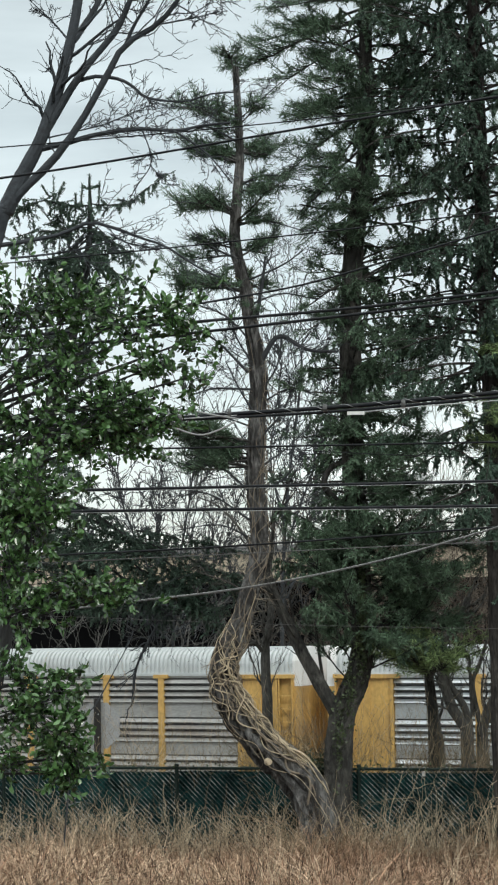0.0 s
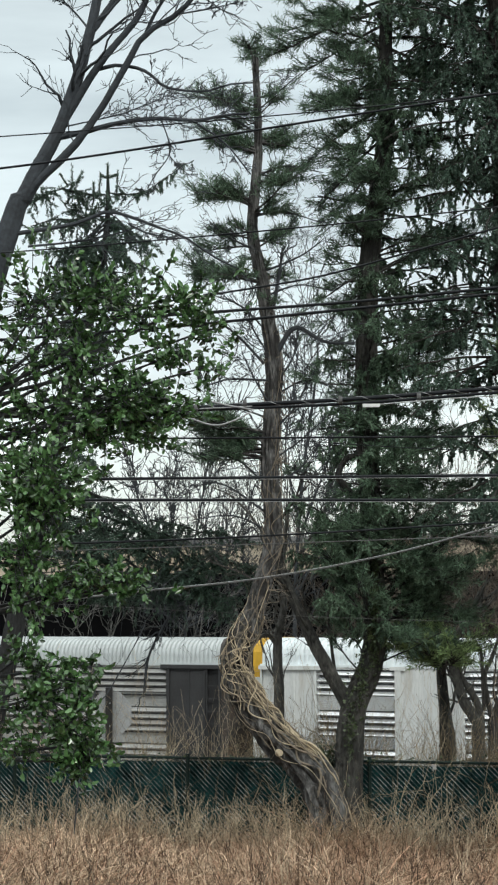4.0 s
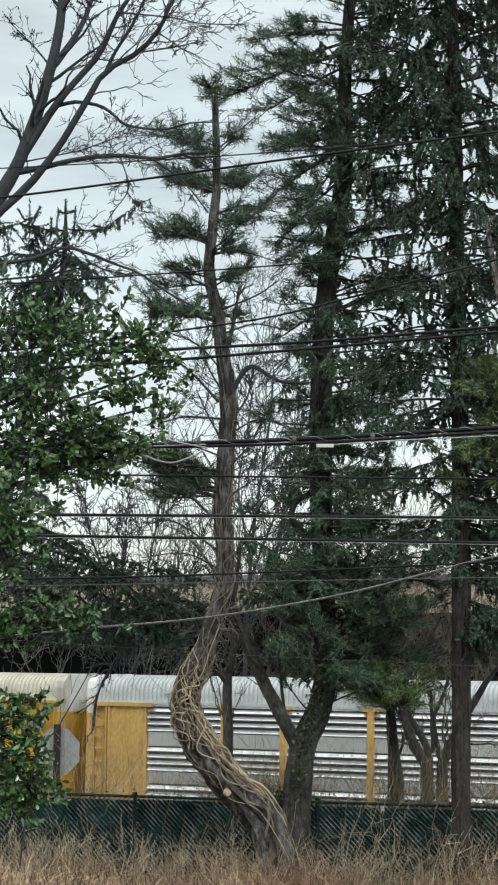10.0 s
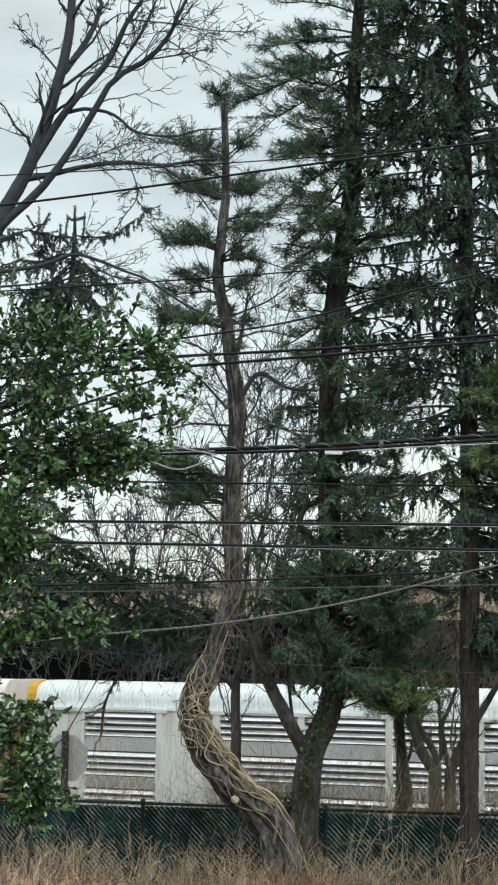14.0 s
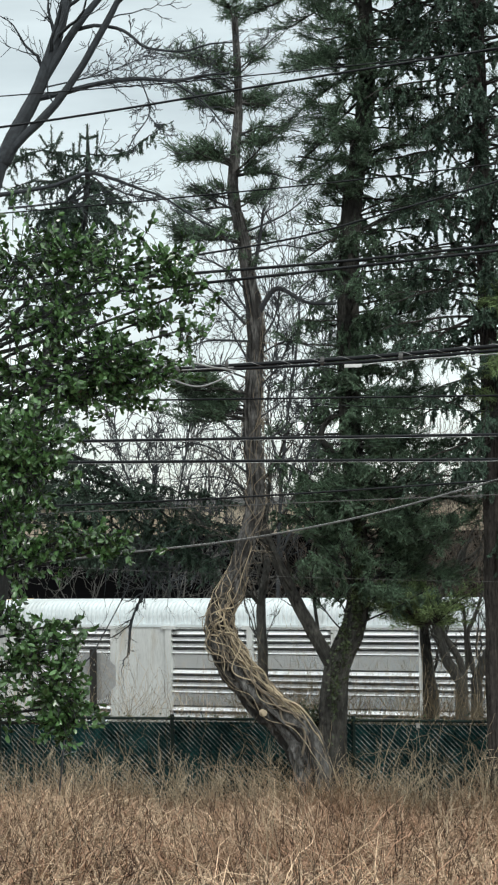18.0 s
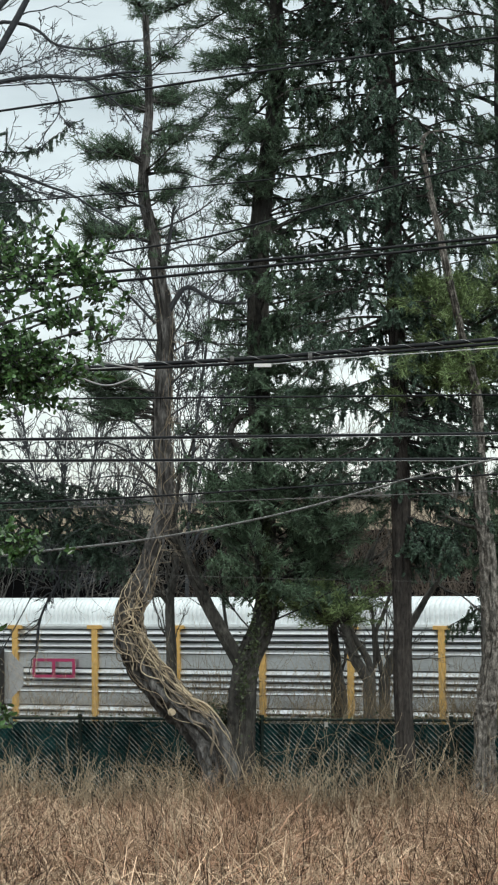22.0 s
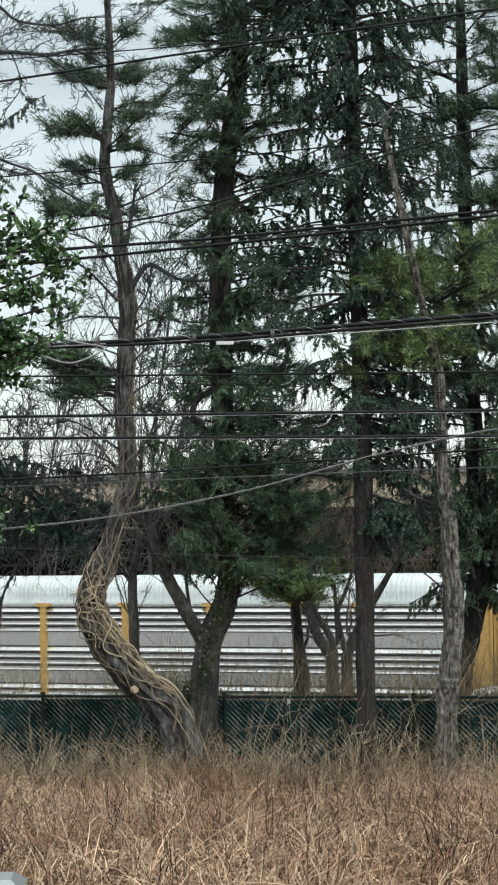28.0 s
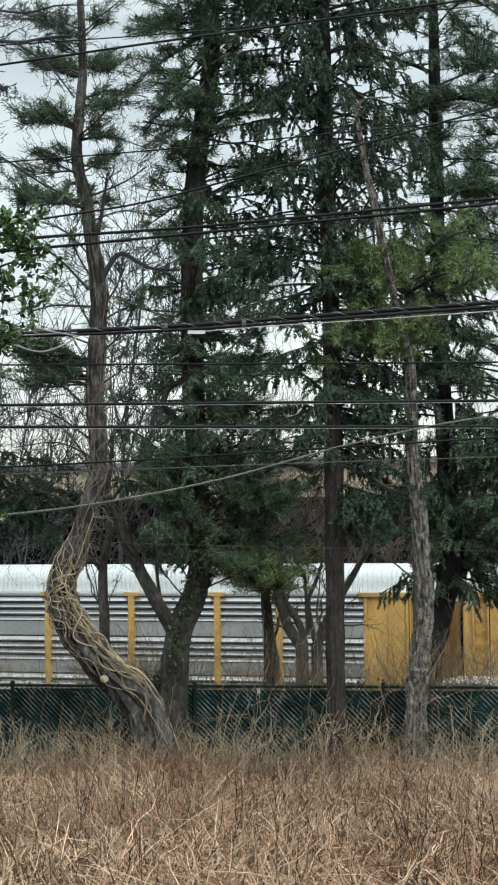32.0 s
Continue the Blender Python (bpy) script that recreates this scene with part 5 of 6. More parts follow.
for k, (xa, ya) in enumerate(((-6.63, 69.00, -2.59)[:2], (-4.42, 69.00, -2.63)[:2], (-2.41, 69.00, -2.67)[:2], (-0.99, 68.00, -2.63)[:2])):
    rb = np.random.default_rng(500 + k)
    foot = np.array([xa, ya, -5.1])
    stems = []
    for j in range(3):
        top = foot + (rb.normal(0, 2.6), rb.normal(0, 0.4), rb.uniform(6.2, 8.0))
        stems.append(([tuple(foot + rb.normal(0, 0.1, 3) * (1, 1, 0)), tuple((foot + top) / 2 + rb.normal(0, 0.4, 3)), tuple(top)], 0.04, 0.015))
    sapling("bare_shrub", "leafless grey shrub before the dark shade block", stems, 520 + k, M_BARK_GREY, per=4, depth=2, share=0.4, twig=0.012)
rg = np.random.default_rng(77)
for k in range(13):
    a, b = np.array((2.26, 72.00, -5.05)), np.array((12.44, 66.00, -4.50))
    foot = a + (b - a) * (k / 12) + (rg.normal(0, 0.4), rg.uniform(-1, 1), 0)
    foot[2] = -5.0
    stems = []
    for j in range(4):
        top = foot + (rg.normal(0, 1.2), rg.normal(0, 0.6), rg.uniform(6.0, 9.0))
        mid = (foot + top) / 2 + rg.normal(0, 0.3, 3)
        stems.append(([tuple(foot + rg.normal(0, 0.15, 3) * (1, 1, 0)), tuple(mid), tuple(top)], 0.05, 0.012))
    sapling("bare_shrub", "leafless brown thicket shrub along the street", stems, 300 + k, M_WOODS, per=6, depth=2, share=0.5, twig=0.011)

# ---- bare deciduous tree ----
BARE = [(-4.76, 24.00, -1.61), (-4.60, 24.00, 1.20), (-3.27, 24.00, 6.17), (-3.03, 24.00, 6.76), (-2.78, 24.00, 7.27)]
bare_base = np.array(BARE[0])
bare = thing("bare_tree", tuple(bare_base), "leafless grey deciduous tree with spreading limbs", "tree")
part("trunk", Geo().tube(curve_through(BARE, 24) - bare_base, np.linspace(0.18, 0.095, 24), 14, 0.05, 2), M_BARE, bare)
bare_limbs(bare, bare_base, [
    ([(-2.78, 24.00, 7.27), (-2.58, 24.00, 7.67), (-2.38, 24.00, 8.23), (-2.23, 24.00, 8.78), (-2.11, 24.00, 9.34), (-2.07, 24.00, 9.86), (-2.05, 24.00, 10.31)], 0.095, 0.045),
    ([(-2.51, 24.00, 7.77), (-2.15, 23.94, 8.35), (-1.90, 23.89, 8.66), (-1.59, 23.83, 9.01), (-1.43, 23.77, 9.33), (-1.32, 23.71, 9.55), (-1.13, 23.66, 9.83), (-1.00, 23.60, 10.18)], 0.055, 0.020),
    ([(-3.03, 24.00, 6.76), (-2.77, 23.93, 7.02), (-2.41, 23.87, 7.36), (-2.06, 23.80, 7.81), (-1.74, 23.73, 8.34), (-1.49, 23.67, 8.75), (-1.06, 23.60, 9.00), (-0.81, 23.53, 9.27), (-0.69, 23.47, 9.51), (-0.50, 23.40, 9.89)], 0.062, 0.020),
    ([(-1.47, 23.70, 8.78), (-1.35, 23.62, 9.01), (-1.17, 23.55, 9.28), (-1.04, 23.48, 9.53), (-0.92, 23.40, 9.81)], 0.026, 0.012),
    ([(-2.16, 24.00, 8.93), (-1.97, 24.10, 9.24), (-1.79, 24.20, 9.62), (-1.70, 24.30, 9.97)], 0.050, 0.026),
    ([(-2.08, 24.00, 8.41), (-1.86, 23.94, 8.44), (-1.57, 23.88, 8.38), (-1.39, 23.81, 8.26), (-1.24, 23.75, 8.11), (-0.99, 23.69, 8.04), (-0.70, 23.62, 8.01), (-0.41, 23.56, 8.08), (-0.12, 23.50, 8.08)], 0.027, 0.009),
    ([(-2.57, 24.00, 7.53), (-2.24, 23.92, 7.58), (-1.84, 23.83, 7.66), (-1.34, 23.75, 7.70), (-0.84, 23.67, 7.65), (-0.48, 23.58, 7.69), (-0.16, 23.50, 7.69)], 0.042, 0.012),
    ([(-0.89, 23.60, 7.64), (-0.62, 23.57, 7.45), (-0.41, 23.53, 7.26), (-0.15, 23.50, 6.92)], 0.015, 0.008),
    ([(-1.28, 23.70, 7.67), (-1.19, 23.70, 7.43), (-1.18, 23.70, 7.21), (-1.33, 23.70, 6.99), (-1.45, 23.70, 6.79)], 0.009, 0.006),
    ([(-1.18, 23.70, 7.22), (-1.05, 23.70, 7.07), (-0.88, 23.70, 6.92)], 0.006, 0.004),
    ([(-2.58, 24.00, 7.65), (-1.86, 23.97, 7.80), (-1.57, 23.93, 7.89), (-1.19, 23.90, 8.04)], 0.011, 0.005),
    ([(-2.16, 24.00, 8.86), (-2.43, 24.15, 9.22), (-2.75, 24.30, 9.57)], 0.016, 0.006),
    ([(-3.20, 24.00, 6.28), (-2.76, 23.95, 6.33), (-2.33, 23.90, 6.40), (-1.96, 23.85, 6.53), (-1.61, 23.80, 6.43), (-1.33, 23.75, 6.31), (-1.00, 23.70, 6.18), (-0.61, 23.65, 5.91), (-0.33, 23.60, 5.76)], 0.030, 0.011),
    ([(-2.98, 24.00, 6.12), (-2.33, 23.93, 6.17), (-1.83, 23.87, 6.26), (-1.47, 23.80, 6.36)], 0.016, 0.007),
    ([(-1.68, 23.70, 6.34), (-1.46, 23.65, 6.22), (-1.07, 23.60, 6.13)], 0.014, 0.007),
    ([(-1.02, 23.50, 8.97), (-0.63, 23.45, 9.02), (-0.28, 23.40, 9.09)], 0.012, 0.005),
    ([(-1.35, 23.50, 9.48), (-0.63, 23.47, 9.41), (-0.28, 23.43, 9.33), (0.29, 23.40, 9.31)], 0.012, 0.005)],
    np.random.default_rng(17), M_BARE, depth=2, per=8, share=0.3, twig=0.0055, spread=0.6)

# ---- spruce behind the evergreen ----
LSP = [(-5.40, 35.00, -2.52), (-3.77, 35.00, 4.82), (-3.23, 35.00, 6.70), (-2.93, 35.00, 8.18), (-2.87, 35.00, 9.02), (-2.88, 35.00, 9.70)]
lsp, lpath, lbase, rng = conifer("drooping_spruce", LSP, [0.2, 0.15, 0.09, 0.06, 0.04, 0.014], "spruce with drooping twigs behind the evergreen shrub", 51, M_SPRUCE, M_BARK_DARK, rows=[
    (0.3, 0.5, 16, 1.3, 1.1, -0.1, "weep", 0.8, -0.2), (0.5, 0.76, 26, 1.1, 0.8, -0.1, "weep", 0.6, -0.1)])


def weeping(tree, base, crown, pts, r0, r1, count, long, rng):
    """Curved limb with short fuzzy twigs that hang from it."""
    p = curve_through(pts, 24) - base
    p = p + rng.normal(0, 0.035, (24, 3)).cumsum(axis=0) * np.linspace(0, 1, 24)[:, None]
    wood = Geo().tube(p, np.linspace(r0, r1, 24), 6)
    cs, ax = [], []
    for _ in range(count):
        q = rng.uniform(2, 22.9)
        i = int(q)
        o = p[i] + (p[i + 1] - p[i]) * (q - i)
        t = np.array([rng.normal(0, 0.45), rng.normal(0, 0.45), -rng.uniform(-0.25, 1.0)])
        t /= np.linalg.norm(t)
        tl = long * rng.uniform(0.25, 1.0)
        wood.tube([o, o + t * tl * 0.5 + (0, 0, 0.02), o + t * tl + (0, 0, -0.05)], [0.006, 0.005, 0.003], 3)
        for f in np.arange(0.05, 1.01, 0.05 / tl):
            cs.append(o + t * tl * f)
            ax.append(t)
    needles(crown, np.array(cs), np.array(ax), 8, 0.055, 0.024, 0.8, rng, 0.2)
    part("limb", wood, M_BARK_DARK, tree)


low_boughs = Geo()
for pts, r0, count, long in (
    ([(-3.92, 34.80, 3.76), (-2.98, 34.50, 3.52), (-2.16, 34.30, 2.99), (-1.35, 34.20, 2.37), (-0.61, 34.10, 2.01)], 0.035, 170, 0.5),
    ([(-4.14, 34.90, 3.36), (-3.08, 34.50, 3.02), (-2.26, 34.30, 2.64), (-1.46, 34.20, 1.97), (-0.96, 34.20, 1.62)], 0.03, 150, 0.5),
    ([(-4.24, 34.90, 3.98), (-3.59, 34.60, 3.74), (-2.96, 34.30, 3.21), (-2.57, 34.30, 2.50)], 0.03, 145, 0.45),
    ([(-4.25, 34.90, 3.26), (-3.50, 34.60, 2.93), (-2.78, 34.40, 2.30), (-2.07, 34.30, 1.79), (-1.57, 34.30, 1.58)], 0.03, 130, 0.55),
    ([(-4.42, 34.70, 3.56), (-3.87, 34.30, 3.23), (-3.35, 34.10, 2.61)], 0.025, 160, 0.4),
    ([(-4.43, 34.70, 2.74), (-3.67, 34.30, 2.52), (-2.96, 34.10, 2.00), (-2.46, 34.10, 1.59)], 0.025, 150, 0.4),
    ([(-3.92, 34.80, 4.58), (-3.37, 34.40, 4.24), (-2.95, 34.20, 3.81)], 0.02, 80, 0.35),
    ([(-4.11, 34.60, 2.53), (-3.07, 34.30, 2.41), (-2.06, 34.20, 1.99), (-1.17, 34.20, 1.37)], 0.03, 110, 0.45),
    ([(-4.52, 34.60, 2.13), (-3.48, 34.30, 1.91), (-2.47, 34.20, 1.44)], 0.025, 110, 0.35),
    ([(-3.19, 34.60, 3.28), (-1.96, 34.30, 2.84), (-1.05, 34.20, 2.27), (-0.31, 34.20, 1.85)], 0.025, 95, 0.4),
    ([(-2.47, 34.40, 3.05), (-1.55, 34.20, 2.73), (-0.75, 34.10, 2.36), (-0.20, 34.00, 2.15)], 0.02, 110, 0.45),
    ([(-2.57, 34.40, 2.60), (-1.66, 34.20, 2.28), (-0.96, 34.10, 1.87), (-0.36, 34.00, 1.51)], 0.02, 110, 0.45),
    ([(-2.07, 34.60, 3.11), (-1.25, 34.40, 2.88), (-0.55, 34.20, 2.61)], 0.016, 70, 0.35),
    ([(-2.87, 35.00, 9.15), (-3.31, 34.90, 9.15), (-3.82, 34.80, 9.21), (-4.27, 34.70, 9.08)], 0.018, 60, 0.50),
    ([(-2.87, 35.00, 9.19), (-2.48, 34.92, 9.12), (-2.06, 34.85, 9.14), (-1.79, 34.78, 9.29), (-1.61, 34.70, 9.48)], 0.014, 44, 0.24),
    ([(-2.88, 35.00, 8.81), (-3.41, 34.90, 8.75), (-3.92, 34.80, 8.76), (-4.32, 34.70, 8.63)], 0.018, 60, 0.50),
    ([(-2.87, 35.00, 8.73), (-2.57, 34.85, 8.51), (-2.26, 34.70, 8.18)], 0.014, 36, 0.40),
    ([(-2.89, 35.00, 8.20), (-3.39, 34.85, 8.12), (-4.00, 34.70, 7.99)], 0.018, 70, 0.50),
    ([(-2.89, 35.00, 8.23), (-2.56, 34.85, 7.96), (-2.29, 34.70, 7.55)], 0.014, 44, 0.45),
    ([(-2.90, 35.00, 7.75), (-3.39, 34.85, 7.64), (-3.94, 34.70, 7.49)], 0.018, 60, 0.50),
    ([(-2.90, 35.00, 7.75), (-2.61, 34.85, 7.47), (-2.44, 34.70, 7.13)], 0.014, 36, 0.40),
    ([(-3.42, 35.00, 8.70), (-3.49, 34.85, 9.04), (-3.50, 34.70, 9.29)], 0.012, 22, 0.30)):
    weeping(lsp, lbase, low_boughs, pts, r0, 0.008, count, long, rng)
for foot, tip in (
    ((-2.86, 34.90, 9.13), (-2.87, 34.90, 9.70)),
    ((-2.70, 34.90, 9.13), (-2.68, 34.90, 9.57)),
    ((-3.03, 34.90, 9.13), (-3.00, 34.90, 9.52)),
    ((-3.13, 34.90, 9.02), (-3.12, 34.90, 9.36)),
    ((-3.52, 34.90, 9.00), (-3.53, 34.90, 9.68)),
    ((-3.60, 34.90, 9.29), (-3.75, 34.90, 9.53)),
    ((-3.44, 34.90, 9.34), (-3.34, 34.90, 9.57)),
    ((-2.87, 34.90, 9.45), (-3.00, 34.90, 9.49)),
    ((-2.87, 34.90, 9.45), (-2.71, 34.90, 9.50)),
    ((-1.69, 34.90, 9.42), (-1.60, 34.90, 9.54)),
    ((-1.90, 34.90, 9.17), (-1.89, 34.90, 9.35))):
    a, b = np.array(foot) - lbase, np.array(tip) - lbase
    part("shoot", Geo().tube([a, (a + b) / 2, b], [0.014, 0.01, 0.005], 5), M_BARK_DARK, lsp)
    q = a + (b - a) * np.linspace(0.1, 1, 14)[:, None]
    needles(low_boughs, q, np.repeat((b - a)[None] / np.linalg.norm(b - a), 14, axis=0), 9, 0.05, 0.02, 0.9, rng)
part("low_foliage", low_boughs, M_SPRUCE, lsp, "dark drooping low boughs", kind="stuff")
bare_limbs(lsp, lbase, [([(-1.27, 34.30, 1.72), (-1.62, 34.20, 1.48), (-1.89, 34.10, 1.04), (-2.07, 34.00, 0.60), (-2.13, 34.00, 0.03)], 0.012, 0.026),
    ([(-3.90, 34.60, 3.54), (-2.46, 34.40, 3.15), (-1.46, 34.30, 2.48), (-0.66, 34.30, 1.96)], 0.04, 0.012),
    ([(-3.91, 34.60, 2.93), (-2.67, 34.40, 2.50), (-1.67, 34.30, 1.73), (-1.17, 34.30, 1.37)], 0.035, 0.012)], rng, M_TWIG, per=7, depth=2, share=0.35)

# ---- broad-leaved evergreen ----
def evergreen():
    rng = np.random.default_rng(61)
    foot = np.array((-3.07, 17.00, -0.71))
    foot[2] = -1.45
    tree = thing("evergreen_tree", tuple(foot), "broad-leaved evergreen with glossy dark leaves", "tree")
    stem = [foot, np.array((-2.97, 17.00, 0.59)), np.array((-2.82, 17.00, 2.07)), np.array((-2.67, 17.00, 3.27)), np.array((-2.41, 17.00, 4.08))]
    path = curve_through(stem, 24) - foot
    part("trunk", Geo().tube(path, np.linspace(0.11, 0.04, 24), 10, 0.05, 1), M_BARK, tree)
    crown = Geo()
    # heart of each leaf mass, its reach across and up, tufts, and share up the stem from which its limb grows
    masses = [((-2.00, 17.00, 4.28), 0.34, 0.26, 70, 0.8), ((-1.55, 17.00, 4.34), 0.3, 0.2, 60, 0.82), ((-1.09, 16.90, 4.24), 0.28, 0.2, 52, 0.82), ((-0.63, 16.80, 4.25), 0.22, 0.17, 40, 0.8), ((-0.46, 16.80, 4.02), 0.16, 0.14, 22, 0.8),
              ((-2.06, 17.00, 3.77), 0.34, 0.26, 64, 0.72), ((-1.55, 16.90, 3.80), 0.26, 0.24, 50, 0.74), ((-0.84, 16.80, 3.77), 0.2, 0.16, 30, 0.74), ((-0.54, 16.80, 3.67), 0.12, 0.14, 14, 0.74), ((-1.23, 16.70, 3.37), 0.3, 0.19, 125, 0.7), ((-0.88, 16.70, 3.33), 0.18, 0.14, 46, 0.7), ((-1.22, 16.80, 3.20), 0.24, 0.1, 70, 0.68),
              ((-1.91, 17.00, 3.26), 0.36, 0.22, 90, 0.66), ((-1.44, 16.80, 3.06), 0.24, 0.12, 34, 0.66), ((-2.07, 16.60, 2.78), 0.24, 0.2, 80, 0.55), ((-1.89, 16.30, 2.42), 0.22, 0.2, 90, 0.5), ((-2.03, 16.30, 1.99), 0.26, 0.2, 80, 0.42),
              ((-1.84, 16.30, 1.68), 0.2, 0.12, 26, 0.4), ((-1.53, 16.50, 1.84), 0.26, 0.1, 34, 0.42), ((-1.24, 16.50, 1.74), 0.14, 0.08, 14, 0.42), ((-2.04, 16.30, 1.18), 0.16, 0.2, 22, 0.3), ((-1.60, 16.20, 1.11), 0.16, 0.1, 14, 0.32),
              ((-1.93, 16.20, 0.81), 0.26, 0.16, 60, 0.28), ((-1.65, 16.20, 0.57), 0.2, 0.16, 58, 0.26), ((-1.56, 16.20, 0.29), 0.13, 0.15, 46, 0.24), ((-2.04, 16.30, 0.43), 0.14, 0.12, 16, 0.22), ((-1.79, 16.20, 0.97), 0.18, 0.1, 22, 0.28), ((-1.48, 16.20, 0.83), 0.1, 0.08, 10, 0.28), ((-1.46, 16.20, 0.43), 0.1, 0.12, 14, 0.25), ((-1.83, 16.20, 2.65), 0.2, 0.14, 60, 0.5), ((-1.14, 16.50, 1.81), 0.12, 0.08, 12, 0.42)]
    for heart, wide, high, count, share in masses:
        c = np.array(heart) - foot
        i = int(share * 23)
        limb = Geo().tube(curve_through([path[i], (path[i] + c) / 2 + (0, 0, -0.05), c], 12), np.linspace(0.022, 0.008, 12), 6)
        for _ in range(int(count * 1.05)):
            tip = c + rng.normal(0, 1, 3) * (wide * 0.98, wide * 0.8, high * 0.98)
            root = c + (tip - c) * rng.uniform(0.0, 0.4) + rng.normal(0, 0.04, 3)
            limb.tube([root, (root + tip) / 2 + (0, 0, -0.02), tip], [0.005, 0.004, 0.002], 3)
            d = tip - root
            d = d / (np.linalg.norm(d) + 1e-9) + (0, 0, 0.35)
            n = rng.integers(7, 14)
            at = tip - d * np.linspace(0, 0.12, n)[:, None]
            leaves(crown, at, d * 0.7 + rng.normal(0, 0.75, (n, 3)), 0.07, 0.037, rng)
        part("limb", limb, M_BARK_DARK, tree)
    part("crown", crown, M_LEAF, tree, kind="stuff")


evergreen()


# ---- meadow ----
def strands(name, count, seed, mat, label, category, tall, width, near, far, bend, per, spots=()):
    """Arched dry stems that spread from tufts scattered between two distances from the fence."""
    rng = np.random.default_rng(seed)
    tufts = []
    while sum(len(b) for b in tufts) < count // per + 1:
        y = rng.uniform(9, 32, 40000)
        x = rng.uniform(-6, 8.5, 40000)
        gap = fence_y(x) - y
        ok = (gap > near) & (gap < far) & (x > -0.155 * y - 0.8) & (x < 0.225 * y + 0.8)
        tufts.append(np.stack([x[ok], y[ok]], -1))
    tufts = np.concatenate(tufts)[:count // per + 1]
    if len(spots):
        pick = np.array(spots)[rng.integers(0, len(spots), len(tufts))]
        tufts = np.stack([pick[:, 0] + rng.normal(0, 1, len(tufts)) * pick[:, 2], pick[:, 1] + rng.normal(0, 0.25, len(tufts))], -1)
        tufts[:, 1] = np.minimum(tufts[:, 1], fence_y(tufts[:, 0]) - 0.1)
    m = len(tufts)
    bias = rng.normal(0, 0.5, (m, 2)) + np.stack([0.5 * np.sin(tufts[:, 1] * 0.9), 0.3 * np.cos(tufts[:, 0] * 1.1)], -1)
    size = rng.uniform(0.5, 1.2, m) * (1 + 0.25 * np.sin(tufts[:, 0] * 1.7 + 0.8 * np.sin(tufts[:, 1] * 1.3)))
    own = np.repeat(np.arange(m), per)[:count]
    n, seg = len(own), 6
    out = rng.normal(0, 1, (n, 2))
    b = tufts[own] + out * 0.06
    lean = out * 0.8 + bias[own]
    lean /= np.linalg.norm(lean, axis=1)[:, None] + 1e-9
    h = tall * rng.uniform(0.4, 1.15, n) * size[own]
    k = np.abs(rng.normal(bend, bend * 0.45, n)).clip(0.05, 1.45)
    u = np.linspace(0, 1, seg)
    z0 = near_z(b[:, 0], b[:, 1]) - 0.03
    run = (h * k)[:, None] * (0.3 * u + 0.7 * u ** 1.8)
    swing = h[:, None] * (rng.normal(0, 0.45, n)[:, None] * u ** 2 + 0.16 * np.sin(rng.uniform(2, 6, n)[:, None] * u + rng.uniform(0, 6.3, n)[:, None]) * u)
    px = b[:, 0, None] + lean[:, 0, None] * run - lean[:, 1, None] * swing
    py = b[:, 1, None] + lean[:, 1, None] * run + lean[:, 0, None] * swing
    pz = z0[:, None] + h[:, None] * (u - 0.6 * k[:, None] * u ** 2.4)
    crook = np.cumsum(rng.normal(0, 0.055, (3, n, seg)), axis=2) * u * h[None, :, None]
    px, py, pz = px + crook[0], py + crook[1], pz + crook[2]
    pz = np.maximum(pz, z0[:, None] + 0.02)
    c = np.stack([px, py, pz], -1)
    ang = rng.uniform(-0.9, 0.9, n)
    w = np.stack([np.cos(ang), np.sin(ang), np.zeros(n)], -1)[:, None, :] * (width * rng.uniform(0.5, 1.4, n))[:, None, None] * (1 - 0.8 * u)[None, :, None]
    w[..., 2] = rng.normal(0, width * 0.4, n)[:, None] * (1 - 0.8 * u)
    v = np.stack([c - w, c + w], 2).reshape(-1, 3)
    i0 = (np.arange(n) * seg * 2)[:, None] + np.arange(seg - 1) * 2
    q = np.stack([i0, i0 + 1, i0 + 3, i0 + 2], -1).reshape(-1, 4)
    ob = part(name, Geo().add(v, q), mat, kind="stuff")
    return tagged(ob, label, category, kind="stuff")


strands("dry_grass", 22000, 71, M_GRASS, "tall dry straw-coloured meadow grass in tufts", "grass", 0.52, 0.0078, 0.1, 22, 0.75, 4)
strands("grass_tangle", 17000, 79, M_GRASS, "short curled pale straw lying in a tangle", "grass", 0.36, 0.0092, 0.1, 23, 1.05, 3)
strands("brown_grass", 26000, 76, M_RUST, "tangled reddish-brown dead grass", "grass", 0.5, 0.0085, 0.1, 23, 0.9, 5)
strands("tall_dry_stalks", 5000, 72, M_GRASS, "taller pale dead grass stalks", "grass", 0.75, 0.005, 0.15, 20, 0.6, 3)
# straw coloured dark, to deepen the gaps in the grass as shade would
strands("shaded_straw", 20000, 73, M_STRAW, "brown fallen straw, coloured darker for shade among the grass", "grass", 0.42, 0.008, 0.1, 22, 1.3, 6)

